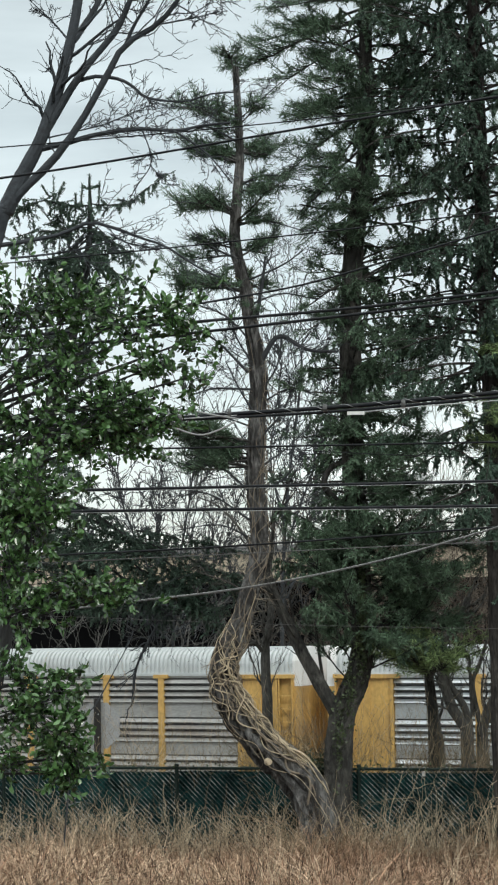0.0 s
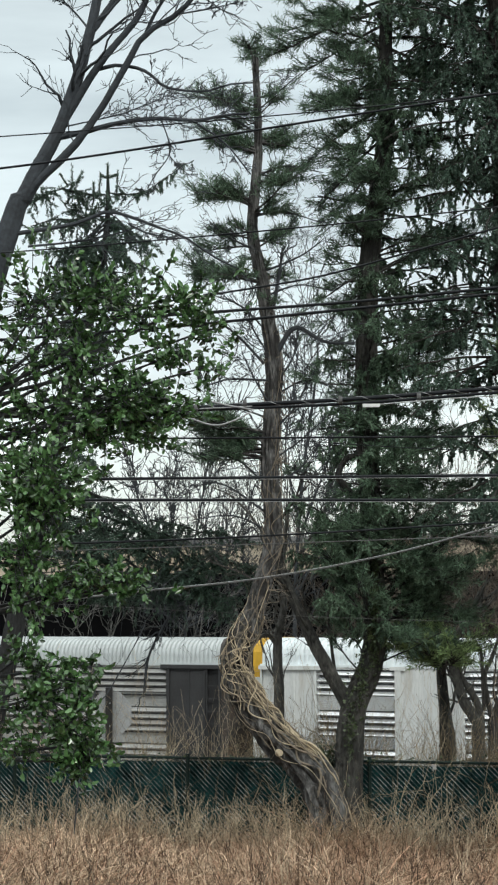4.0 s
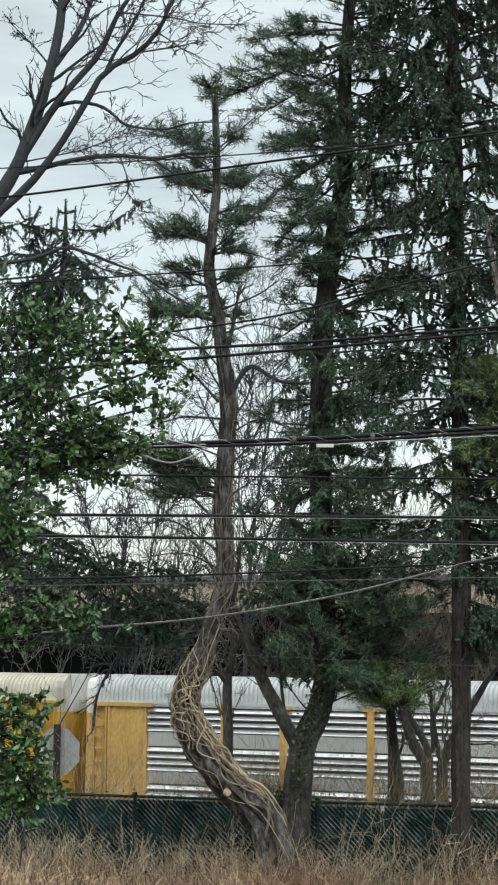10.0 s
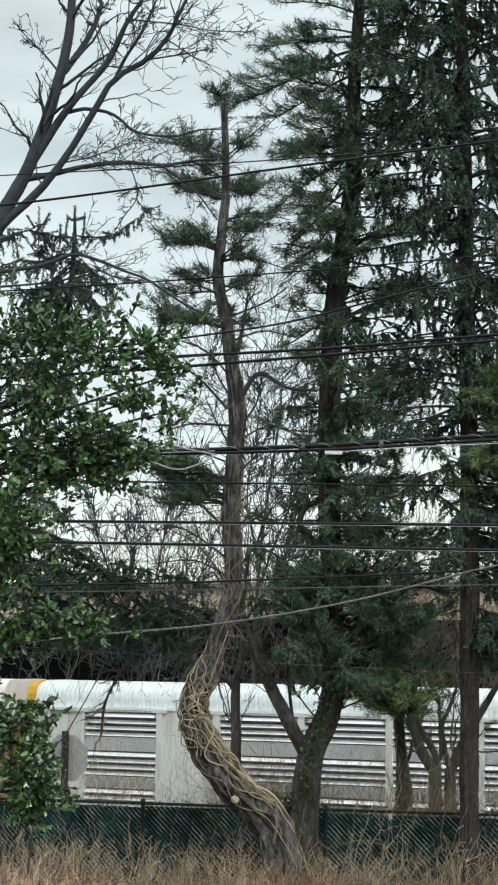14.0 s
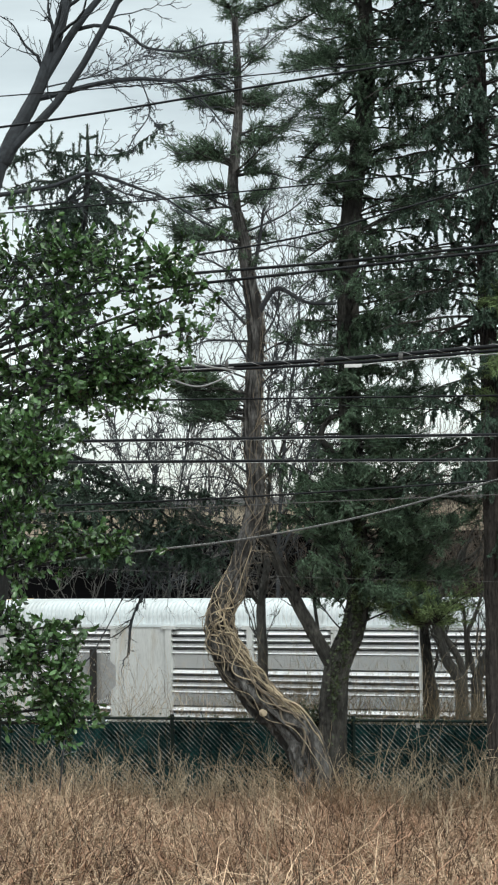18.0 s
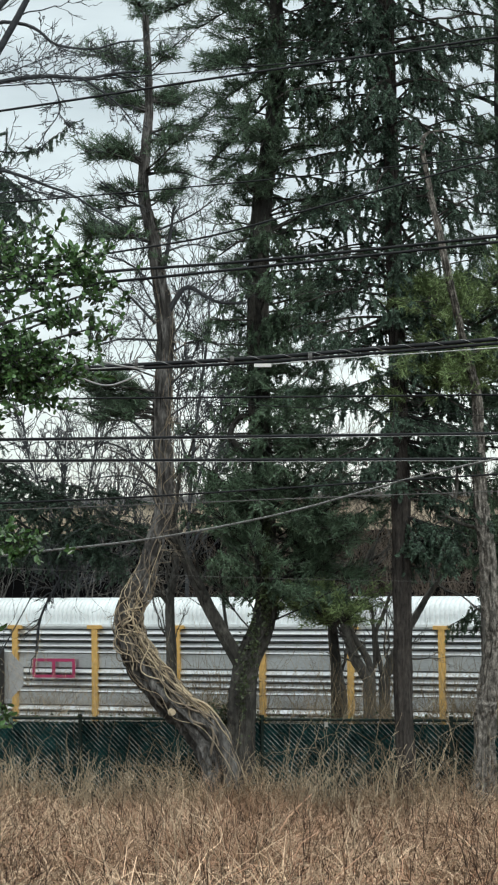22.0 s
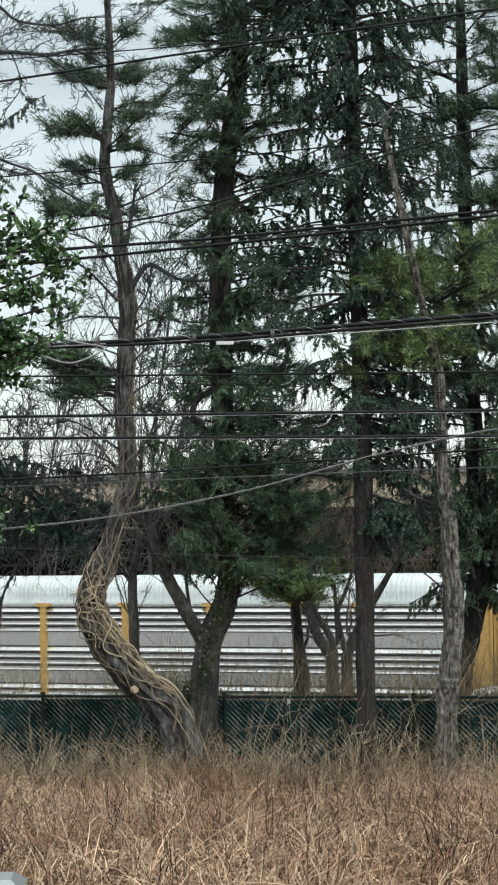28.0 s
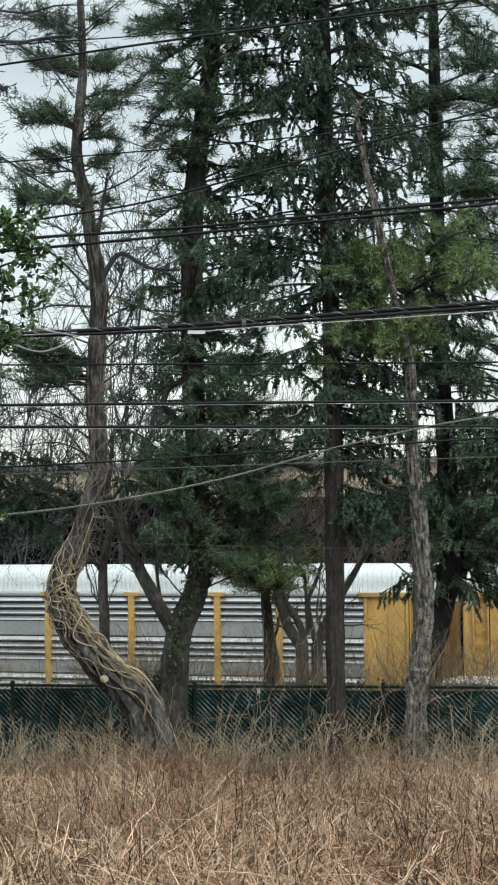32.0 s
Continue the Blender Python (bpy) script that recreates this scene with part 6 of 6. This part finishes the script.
FEET = [(x, fence_y(x) - off, wide) for x, off, wide in (
    ((0.61, 31.00, -1.59)[0], 1.2, 0.3), ((1.06, 31.00, -1.60)[0], 1.7, 0.25), ((1.51, 31.00, -1.61)[0], 1.3, 0.25), ((2.14, 31.00, -1.62)[0], 0.7, 0.3), ((2.77, 31.00, -1.63)[0], 0.6, 0.35), ((3.68, 31.00, -2.93)[0], 0.5, 0.3), ((4.05, 31.00, -2.94)[0], 0.8, 0.3),
    ((5.15, 31.00, -2.98)[0], 0.5, 0.25), (3.2, 0.6, 0.5), (5.9, 0.5, 0.5), (4.6, 0.9, 0.5), (-0.6, 0.5, 0.5), ((-3.53, 31.00, -1.52)[0], 0.9, 0.45), ((-2.27, 31.00, -1.54)[0], 0.5, 0.3))]
strands("grass_mound", 11000, 74, M_GRASS, "heaped pale dry grass before the fence", "grass", 0.85, 0.0042, 0.1, 3, 0.95, 3, FEET)
strands("bramble", 1500, 75, M_BRAMBLE, "tangled brown brambles round the tree feet", "bramble", 1.05, 0.0042, 0.1, 3, 0.8, 3, FEET[:7])


def weeds():
    rng = np.random.default_rng(81)
    g = Geo()
    for k in range(1000):
        x = rng.uniform(-4.6, 7.0)
        y = fence_y(x) - abs(rng.normal(0.3, 0.5)) - 0.12
        h = rng.uniform(0.3, 0.8) * rng.uniform(0.7, 1.6) * (1.5 if k % 5 == 0 and x > 0.5 else 1)
        leafless(g, (x, y, near_z(x, y) - 0.02), (rng.normal(0, 0.3), rng.normal(0, 0.15), 1), h, 0.007, rng, 1, 0.5, -0.1, (2, 6), 0.0038)
    for _ in range(60):
        y = rng.uniform(14, 29)
        x = rng.uniform(-0.15 * y, 0.22 * y)
        leafless(g, (x, y, near_z(x, y) - 0.02), (rng.normal(0, 0.3), rng.normal(0, 0.15), 1), rng.uniform(0.5, 0.95), 0.005, rng, 1, 0.4, 0.0, (1, 4), 0.0025)
    for _ in range(260):
        x = rng.uniform(-4.6, 8.0)
        y = fence_y(x) + rng.uniform(0.3, 2.2)
        leafless(g, (x, y, near_z(x, y) - 0.1), (rng.normal(0, 0.25), rng.normal(0, 0.15), 1), rng.uniform(1.3, 2.3), 0.006, rng, 1, 0.45, 0.0, (3, 7), 0.0035)
    stalks = Geo()
    for _ in range(420):
        y = rng.uniform(13, 29.5)
        x = rng.uniform(-0.15 * y, 0.22 * y)
        leafless(stalks, (x, y, near_z(x, y) - 0.02), (rng.normal(0, 0.25), rng.normal(0, 0.15), 1), rng.uniform(0.35, 0.75), 0.005, rng, 1, 0.3, 0.0, (1, 4), 0.0028)
    tagged(part("dark_stalks", stalks, M_DARKSTALK, kind="stuff"), "thin dark brown dead stalks standing in the grass", "weeds", kind="stuff")
    br = Geo()
    for _ in range(520):
        x = rng.choice((rng.uniform(-4.6, 8.0), rng.normal(0.7, 0.35), rng.normal(4.6, 1.3), rng.normal(5.5, 1.4)))
        y = fence_y(x) + rng.uniform(0.3, 2.0)
        leafless(br, (x, y, near_z(x, y) - 0.1), (rng.normal(0, 0.3), rng.normal(0, 0.15), 1), rng.uniform(1.25, 1.95), 0.007, rng, 1, 0.6, 0.0, (6, 12), 0.004)
    tagged(part("brush", br, M_BRAMBLE, kind="stuff"), "brown dead brush behind the fence", "brush", kind="stuff")
    tagged(part("dead_weeds", g, M_WEED, kind="stuff"), "grey dead weed stalks and brambles by the fence", "weeds", kind="stuff")
    iv = Geo()
    n = 1500
    x = np.concatenate([rng.normal(0.96, 0.24, n // 2), rng.uniform(-4, 7, n // 2)])
    y = fence_y(x) + rng.normal(0.1, 0.12, n)
    z = np.concatenate([rng.normal(-0.88, 0.1, n // 2), rng.normal(-0.95, 0.06, n // 2)])
    leaves(iv, np.stack([x, y, z], -1), rng.normal(0, 1, (n, 3)), 0.05, 0.035, rng)
    tagged(part("creeper_leaves", iv, M_IVY, kind="stuff"), "dark creeper leaves along the fence top", "creeper", kind="stuff")


weeds()


# ---- overhead wires ----
def hung(p, n):
    """Smooth line through points in order of x."""
    x = np.linspace(p[0, 0], p[-1, 0], n)
    slope = np.gradient(p[:, 2], p[:, 0])
    i = np.clip(np.searchsorted(p[:, 0], x, "right") - 1, 0, len(p) - 2)
    h = p[i + 1, 0] - p[i, 0]
    u = (x - p[i, 0]) / h
    z = (1 + 2 * u) * (1 - u) ** 2 * p[i, 2] + u * (1 - u) ** 2 * h * slope[i] + u * u * (3 - 2 * u) * p[i + 1, 2] + u * u * (u - 1) * h * slope[i + 1]
    return np.stack([x, np.interp(x, p[:, 0], p[:, 1]), z], -1)


def wire(name, points, r, mat, label, offset=0.0):
    p = np.array(points, float)
    p[:, 1] += offset
    base = p[0].copy()
    ob = part(name, Geo().tube(hung(p - base, 140), r, 6), mat, smooth=True)
    ob.location = base
    return tagged(ob, label, "overhead wire", "overhead wires")


wire("overhead_wire", [(-10.35, 20.00, 5.73), (-2.59, 20.00, 6.23), (1.01, 20.00, 6.77), (2.71, 20.00, 7.02), (13.75, 20.00, 8.80)], 0.013, M_WIRE, "thin black overhead line across the sky")
wire("overhead_wire", [(-10.36, 20.00, 6.28), (-2.59, 20.00, 6.64), (0.29, 20.00, 6.85), (2.71, 20.00, 7.08), (13.73, 20.00, 8.43)], 0.007, M_WIRE, "thin black overhead line across the sky", 0.3)
wire("overhead_wire", [(-10.32, 20.00, 4.89), (-0.80, 20.00, 5.49), (1.11, 20.00, 5.66), (2.68, 20.00, 5.82), (13.62, 20.00, 7.07)], 0.008, M_WIRE, "thin grey overhead service line", 0.2)
wire("service_drop_wire", [(-10.30, 20.00, 4.11), (-0.34, 20.00, 4.89), (0.56, 20.00, 5.04), (1.58, 20.00, 5.31), (2.67, 20.00, 5.61), (13.76, 20.00, 8.86)], 0.011, M_WIRE, "twisted grey service drop rising to a pole", 0.1)
wire("overhead_cable", [(-10.30, 20.00, 4.11), (-0.34, 20.00, 4.67), (0.97, 20.00, 4.76), (2.65, 20.00, 4.92), (13.55, 20.00, 6.10)], 0.016, M_WIRE, "black overhead cable in a pair")
wire("overhead_cable", [(-10.30, 20.00, 4.02), (-0.37, 20.00, 4.58), (0.97, 20.00, 4.71), (2.65, 20.00, 4.88), (13.54, 20.00, 6.04)], 0.016, M_WIRE, "black overhead cable in a pair", 0.15)
BUNDLE = [(-10.29, 20.00, 3.46), (-1.01, 20.00, 3.63), (-0.24, 20.00, 3.67), (1.12, 20.00, 3.74), (2.62, 20.00, 3.85), (13.44, 20.00, 4.71)]
bundle = wire("bundled_cable", BUNDLE, 0.023, M_WIRE, "thick lashed bundle of black overhead cables")
coil = hung(np.array(BUNDLE) - np.array(BUNDLE[0]), 640)
turn = np.concatenate([[0], np.cumsum(np.linalg.norm(np.diff(coil, axis=0), axis=1))]) * 2 * np.pi / 0.32
part("lashing_wire", Geo().tube(coil + np.stack([np.zeros(640), np.cos(turn) * 0.025, np.sin(turn) * 0.025], -1), 0.003, 4), M_ALU, bundle, "thin bright wire wound round the bundle")
wire("bundled_cable", [(-10.28, 20.00, 3.41), (-1.01, 20.00, 3.61), (-0.24, 20.00, 3.63), (1.12, 20.00, 3.69), (2.62, 20.00, 3.80), (13.44, 20.00, 4.65)], 0.016, M_WIRE, "thick lashed bundle of black overhead cables", -0.05)
wire("bright_strand", [(1.18, 20.00, 3.66), (1.66, 20.00, 3.70), (2.62, 20.00, 3.76), (13.44, 20.00, 4.60)], 0.006, M_ALU, "bright metal support strand under the bundle", -0.08)
wire("bright_strand", [(-10.29, 20.00, 3.46), (-1.42, 20.00, 3.61), (-0.83, 20.00, 3.62), (-0.12, 20.00, 3.65)], 0.006, M_ALU, "bright metal support strand under the bundle", -0.09)
wire("overhead_wire", [(-10.28, 20.00, 3.28), (-2.60, 20.00, 3.32), (2.60, 20.00, 3.33), (13.34, 20.00, 3.40)], 0.010, M_WIRE, "thin black overhead line")
wire("overhead_wire", [(-0.12, 20.00, 3.34), (0.94, 20.00, 3.25), (2.60, 20.00, 3.16), (13.29, 20.00, 2.69)], 0.004, M_WIRE, "thin black overhead line")
# each black cable gets a hair-thin pale strand as its highlight
for off, up, m, r in ((0, 0, M_WIRE, 0.017), (-0.03, 3, M_ALU, 0.0022)):
    a = np.array([(-10.27, 20.00, 2.86), (-1.72, 20.00, 2.90), (2.59, 20.00, 2.92), (13.31, 20.00, 2.95)])
    b = np.array([(-10.26, 20.00, 2.66), (-2.05, 20.00, 2.68), (2.58, 20.00, 2.66), (13.29, 20.00, 2.63)])
    for q in (a, b):
        q[:, 2] -= up * 20 / 3400
        wire("overhead_cable" if up == 0 else "bright_strand", q, r, m, "black overhead cable with a pale lower edge" if up == 0 else "thin bright strand standing in for the highlight on a black cable", off)
wire("overhead_wire", [(-10.24, 20.00, 1.92), (-2.61, 20.00, 2.21), (-0.44, 20.00, 2.28), (2.58, 20.00, 2.44), (13.32, 20.00, 3.10)], 0.010, M_WIRE, "grey overhead service line")
wire("overhead_wire", [(-10.23, 20.00, 1.40), (-5.0, 20.00, 1.36), (-1.32, 20.00, 1.720), (-0.06, 20.00, 1.850), (1.27, 20.00, 2.090), (2.82, 20.00, 2.490), (3.91, 20.00, 2.710), (5.5, 20.00, 2.85), (13.51, 20.00, 4.9)], 0.006, M_POST, "grey service drop sweeping up to a pole")
wire("overhead_wire", [(-10.23, 20.00, 1.41), (-5.0, 20.00, 1.37), (-1.32, 20.00, 1.732), (-0.06, 20.00, 1.862), (1.27, 20.00, 2.102), (2.82, 20.00, 2.502), (3.91, 20.00, 2.722), (5.5, 20.00, 2.862), (13.51, 20.00, 4.91)], 0.003, M_SIGN, "grey service drop sweeping up to a pole", -0.05)
wire("overhead_wire", [(-10.25, 20.00, 2.16), (-2.61, 20.00, 2.14), (-1.14, 20.00, 2.18), (2.57, 20.00, 2.29), (13.27, 20.00, 2.45)], 0.005, M_POST, "thin grey overhead line")
wire("far_power_line", [(-4.96, 20.00, 1.72), (-2.03, 20.00, 1.59), (0.20, 20.00, 1.47), (4.99, 20.00, 1.31)], 0.002, M_POST, "thin grey line low over the train", 0.4)
loop = [(-0.10, 19.90, 3.61), (-0.33, 19.90, 3.65), (-0.56, 19.90, 3.70), (-0.75, 19.90, 3.72), (-0.84, 19.90, 3.68), (-0.82, 19.90, 3.58), (-0.70, 19.90, 3.50), (-0.50, 19.90, 3.45), (-0.31, 19.90, 3.50), (-0.13, 19.90, 3.59)]
tagged(part("cable_loop", Geo().tube(curve_through(loop, 40), 0.009, 6), M_SIGN, smooth=True), "grey slack loop of cable tied to the bundle", "cable loop")
tagged(part("cable_tag", Geo().box(-0.09, 0.09, -0.012, 0.012, -0.018, 0.018), M_WHITE), "white tag hanging under the cable bundle", "cable tag").location = (1.12, 19.90, 3.65)
for place in ((-0.20, 19.93, 3.68), (-0.71, 19.93, 3.63), (0.80, 19.93, 3.71), (1.62, 19.93, 3.74)):
    tagged(part("cable_clamp", Geo().tube([(-0.02, 0, 0), (0.02, 0, 0)], 0.042, 10), M_POST), "metal clamp round the cable bundle", "cable clamp").location = place
for end in ((-10.32, 20.00, 4.65), (13.54, 20.00, 6.04)):
    x = end[0]
    pole = thing("utility_pole", (x, 20.05, float(near_z(x, 20.05)) - 0.6), "weathered wooden utility pole carrying the wires", "utility pole")
    part("shaft", Geo().tube([(0, 0, 0), (0, 0, 6), (0, 0, 11.5)], [0.16, 0.14, 0.11], 14), M_BARK_GREY, pole)
    part("crossarm", Geo().box(-0.06, 0.06, -0.5, 0.5, 9.2, 9.34), M_BARK_GREY, pole)


tag_at = np.array((2.68, 30.90, -1.00))
tag_at[1] = fence_y(tag_at[0]) - 0.03
tagged(part("fence_tag", Geo().box(-0.03, 0.025, -0.004, 0.004, -0.04, 0.035), M_SIGN), "small white tag tied to the fence", "tag").location = tag_at

# ---- street things ----
def g_octagon(w):
    r = w / 2 / math.cos(math.pi / 8)
    pts = [(r * math.cos(math.pi / 8 + k * math.pi / 4), r * math.sin(math.pi / 8 + k * math.pi / 4)) for k in range(8)]
    return flat(pts, 0.0, 0.004)


def stop_sign():
    place = np.array((-2.73, 34.00, -0.34))
    foot = np.array([place[0], place[1], -2.75])
    sign = thing("road_sign", tuple(foot), "octagonal road sign seen from its bare metal back", "road sign")
    h = place[2] - foot[2]
    plate = part("plate", g_octagon(0.8), M_SIGN, sign)
    plate.location, plate.rotation_euler = (0, 0.06, h), (0, 0, radians(-18))
    part("post", Geo().box(-0.08, 0.04, -0.04, 0.04, -0.3, h + 0.47), M_UNDER, sign)
    for z in (h - 0.2, h + 0.2):
        part("bolt", Geo().tube([(0, -0.04, z), (0, -0.06, z)], 0.012, 8), M_ALU, sign)


stop_sign()


def on_road(n, u, v):
    x, y = land(u, n)
    return pose(x, y, -3.03, 0, 0, -math.degrees(THETA) + (0 if v >= 0 else 180))


def road_place(n, place):
    a = place[0] / place[1]
    c, s = math.cos(THETA), math.sin(THETA)
    return n * (a * c - s) / (c + a * s)


def road_car(label, paint, high=1.48, boxy=False):
    car = thing("car", (0, 0, 0), label, "car", "cars on the street")
    prof = [(-2.2, 0.35), (2.2, 0.35), (2.28, 0.6), (2.2, 0.9), (1.75, 1.05), (1.5, 1.1), (0.95, high - 0.05), (-0.3, high), (-1.9, high - 0.04), (-2.15, 1.15), (-2.24, 1.0), (-2.27, 0.7)] if boxy else [(-2.2, 0.35), (2.2, 0.35), (2.28, 0.6), (2.2, 0.78), (1.25, 0.95), (0.95, 1.0), (0.3, high - 0.03), (-0.2, high), (-0.9, high - 0.02), (-1.7, 1.05), (-2.2, 0.98), (-2.27, 0.7)]

    def half(z):
        return 0.9 - 0.26 * max(0.0, (z - 0.95) / (high - 0.95)) ** 1.2 - (0.05 if z < 0.4 else 0)

    m = len(prof)
    v = [(x, -half(z), z) for x, z in prof] + [(x, half(z), z) for x, z in prof]
    part("body", Geo().add(v, [tuple(range(m))], [tuple(range(2 * m - 1, m - 1, -1))], [(i, m + i, m + (i + 1) % m, (i + 1) % m) for i in range(m)]), paint, car)
    for sy in (-1, 1):
        for pts in ([(0.8, 1.0), (0.28, high - 0.1), (-0.25, high - 0.08), (-0.3, 1.0)], [(-0.38, 1.0), (-0.33, high - 0.08), (-0.85, high - 0.1), (-1.45, 1.04)]):
            g = Geo().add([(x, sy * (half(z) + 0.012), z) for x, z in pts], [(0, 1, 2, 3) if sy < 0 else (3, 2, 1, 0)])
            part("side_window", g, M_GLASS, car)
    for (xa, za), (xb, zb), nm in (((1.45, 1.13) if boxy else (0.93, 1.02), (0.98, high - 0.07) if boxy else (0.34, high - 0.05), "windscreen"), ((-2.13, 1.18) if boxy else (-1.66, 1.08), (-1.92, high - 0.07) if boxy else (-0.96, high - 0.05), "rear_window")):
        sgn = 1 if xa > 0 else -1
        part(nm, Geo().add([(xa + 0.015 * sgn, -half(za) + 0.1, za + 0.01), (xa + 0.015 * sgn, half(za) - 0.1, za + 0.01), (xb + 0.015 * sgn, half(zb) - 0.08, zb + 0.01), (xb + 0.015 * sgn, -half(zb) + 0.08, zb + 0.01)], [(0, 1, 2, 3)]), M_GLASS, car)
    for x in (-1.35, 1.4):
        for sy in (-1, 1):
            w = part("wheel", Geo().tube([(0, -0.11, 0), (0, 0.11, 0)], 0.33, 18), M_TYRE, car)
            w.location = (x, sy * 0.78, 0.33)
    return car


ROAD_CARS = [
    (road_car("white car driving along the street behind the fence", M_CARWHITE, 1.5), 43.0, road_place(43.0, (-1.52, 47.00, -1.69)) + 11.6 * 1.2, -11.6),
    (road_car("white car driving along the street behind the fence", M_CARWHITE, 1.5, True), 39.0, road_place(39.0, (0.90, 43.00, -1.32)) - 15.7 * 6.0, 15.7),
    (road_car("white car driving along the street behind the fence", M_CARWHITE), 39.0, road_place(39.0, (1.69, 43.00, -1.72)) - 15.0 * 20.7, 15.0)]
parked = road_car("white car parked beside the street", M_CARWHITE)
parked.matrix_world = pose(0, 0, -0.63) @ on_road(47.2, road_place(47.2, (9.75, 47.00, -2.27)), 1)

# ---- far side of the tracks ----
def far_block(name, u0, u1, n0, n1, z0, z1, mat, label, category):
    g = Geo()
    c = [land(u, n) for u, n in ((u0, n0), (u1, n0), (u1, n1), (u0, n1))]
    base = np.array([c[0][0], c[0][1], z0])
    g.add([(x - base[0], y - base[1], z) for z in (0, z1 - z0) for x, y in c], [(0, 1, 5, 4), (1, 2, 6, 5), (2, 3, 7, 6), (3, 0, 4, 7), (4, 5, 6, 7)])
    ob = thing(name, tuple(base), label, category)
    part("wall", g, mat, ob)
    return ob


# added black block with a lid, in place of a shadowed opening
shed = far_block("long_shade_block", -160, 90, 72, 84, -5.5, 2.7, M_SHADE_BLOCK, "long black block standing in for deep shade beyond the tracks", "shed")
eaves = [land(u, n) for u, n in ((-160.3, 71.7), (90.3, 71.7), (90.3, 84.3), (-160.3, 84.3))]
part("roof", Geo().add([(x - shed.location.x, y - shed.location.y, z) for z in (8.204, 8.32) for x, y in eaves], [(0, 1, 5, 4), (1, 2, 6, 5), (2, 3, 7, 6), (3, 0, 4, 7), (4, 5, 6, 7), (3, 2, 1, 0)]), M_SHADE_BLOCK, shed)
hall = far_block("tan_building", -220, 120, 105, 125, -4.0, 5.5, M_TAN, "long tan building with a grey flat roof", "building")


def hall_details():
    ux, uy = math.cos(THETA), -math.sin(THETA)
    nx, ny = math.sin(THETA), math.cos(THETA)

    def slab(name, u0, u1, z0, z1, out, mat, deep=0.25):
        g = Geo()
        v = [(ux * u - nx * o, uy * u - ny * o, z) for z in (z0, z1) for u, o in ((u0, out), (u1, out), (u1, -deep), (u0, -deep))]
        g.add(v, [(0, 1, 5, 4), (1, 2, 6, 5), (2, 3, 7, 6), (3, 0, 4, 7), (4, 5, 6, 7), (3, 2, 1, 0)])
        return part(name, g, mat, hall)

    slab("roof_edge", 0, 340, 9.2, 9.55, 0.3, M_SLATE)


hall_details()

# far woods: a low uneven band of bare crowns, haze put into their colour
def far_woods():
    rng = np.random.default_rng(5)
    g = Geo()
    for _ in range(150):
        u, n = rng.uniform(-150, 40), rng.uniform(128, 150)
        x, y = land(u, n)
        h = rng.uniform(6.5, 9.5)
        leafless(g, (x, y, -2.6), (rng.normal(0, 0.12), 0, 1), h, 0.1, rng, 2, 0.6, 0.0, (4, 8), 0.022)
    tagged(part("far_woods", g, M_FARWOODS, kind="stuff"), "line of bare grey-brown woods, coloured paler for haze", "woods", kind="stuff")


far_woods()

# low grey cabinet in the grass near the camera
def cabinet():
    top = np.array((-0.71, 12.00, -0.45))
    foot = (top[0] - 0.12, 12.0, float(near_z(top[0], 12.0)))
    box = thing("utility_cabinet", foot, "low grey metal utility cabinet in the grass", "cabinet")
    h = top[2] - foot[2]
    g = Geo().box(-0.25, 0.2, -0.2, 0.2, -0.05, h - 0.06)
    part("body", g, M_POST, box)
    part("lid", Geo().add([(-0.28, -0.23, h - 0.06), (0.23, -0.23, h - 0.06), (0.23, 0.23, h - 0.06), (-0.28, 0.23, h - 0.06), (-0.2, -0.15, h), (0.15, -0.15, h), (0.15, 0.15, h), (-0.2, 0.15, h)],
         [(0, 1, 5, 4), (1, 2, 6, 5), (2, 3, 7, 6), (3, 0, 4, 7), (4, 5, 6, 7), (3, 2, 1, 0)]), M_CARGREY, box, "pale grey sloping lid")


cabinet()


# ---- railway line ----
def track():
    line = thing("railway_track", (0, TRACK_D, RAIL_Z), "steel rails on dark wooden ties", "railway track")
    c, s = math.cos(THETA), math.sin(THETA)
    for off in (-0.75, 0.75):
        g = Geo()
        prof = [(-0.07, -0.16), (0.07, -0.16), (0.012, -0.12), (0.012, -0.04), (0.036, -0.03), (0.036, 0), (-0.036, 0), (-0.036, -0.03), (-0.012, -0.04), (-0.012, -0.12)]
        m = len(prof)
        v = [(u * c + (off + o) * s, -u * s + (off + o) * c, z) for u in (-600, 600) for o, z in prof]
        g.add(v, [(i, (i + 1) % m, m + (i + 1) % m, m + i) for i in range(m)])
        part("rail", g, M_STEEL, line)
    ties = Geo()
    for k in range(300):
        u = -90 + k * 0.6
        v = [(uu * c + o * s, -uu * s + o * c, z) for z in (-0.3, -0.161) for uu, o in ((u, -1.3), (u + 0.23, -1.3), (u + 0.23, 1.3), (u, 1.3))]
        ties.add(v, [(0, 1, 5, 4), (1, 2, 6, 5), (2, 3, 7, 6), (3, 0, 4, 7), (4, 5, 6, 7)])
    part("ties", ties, M_TIE, line, kind="stuff")


track()



def motions():
    times = [0, 0.1] + [0.5 * k for k in range(1, 64)] + [31.9, 32.0]
    for car, s0 in WAGONS:
        walk(car, [(t, in_track(s0 + run(t))) for t in times])
    for car, n, u0, v in ROAD_CARS:
        walk(car, [(t, on_road(n, u0 + v * t, v)) for t in times])


motions()
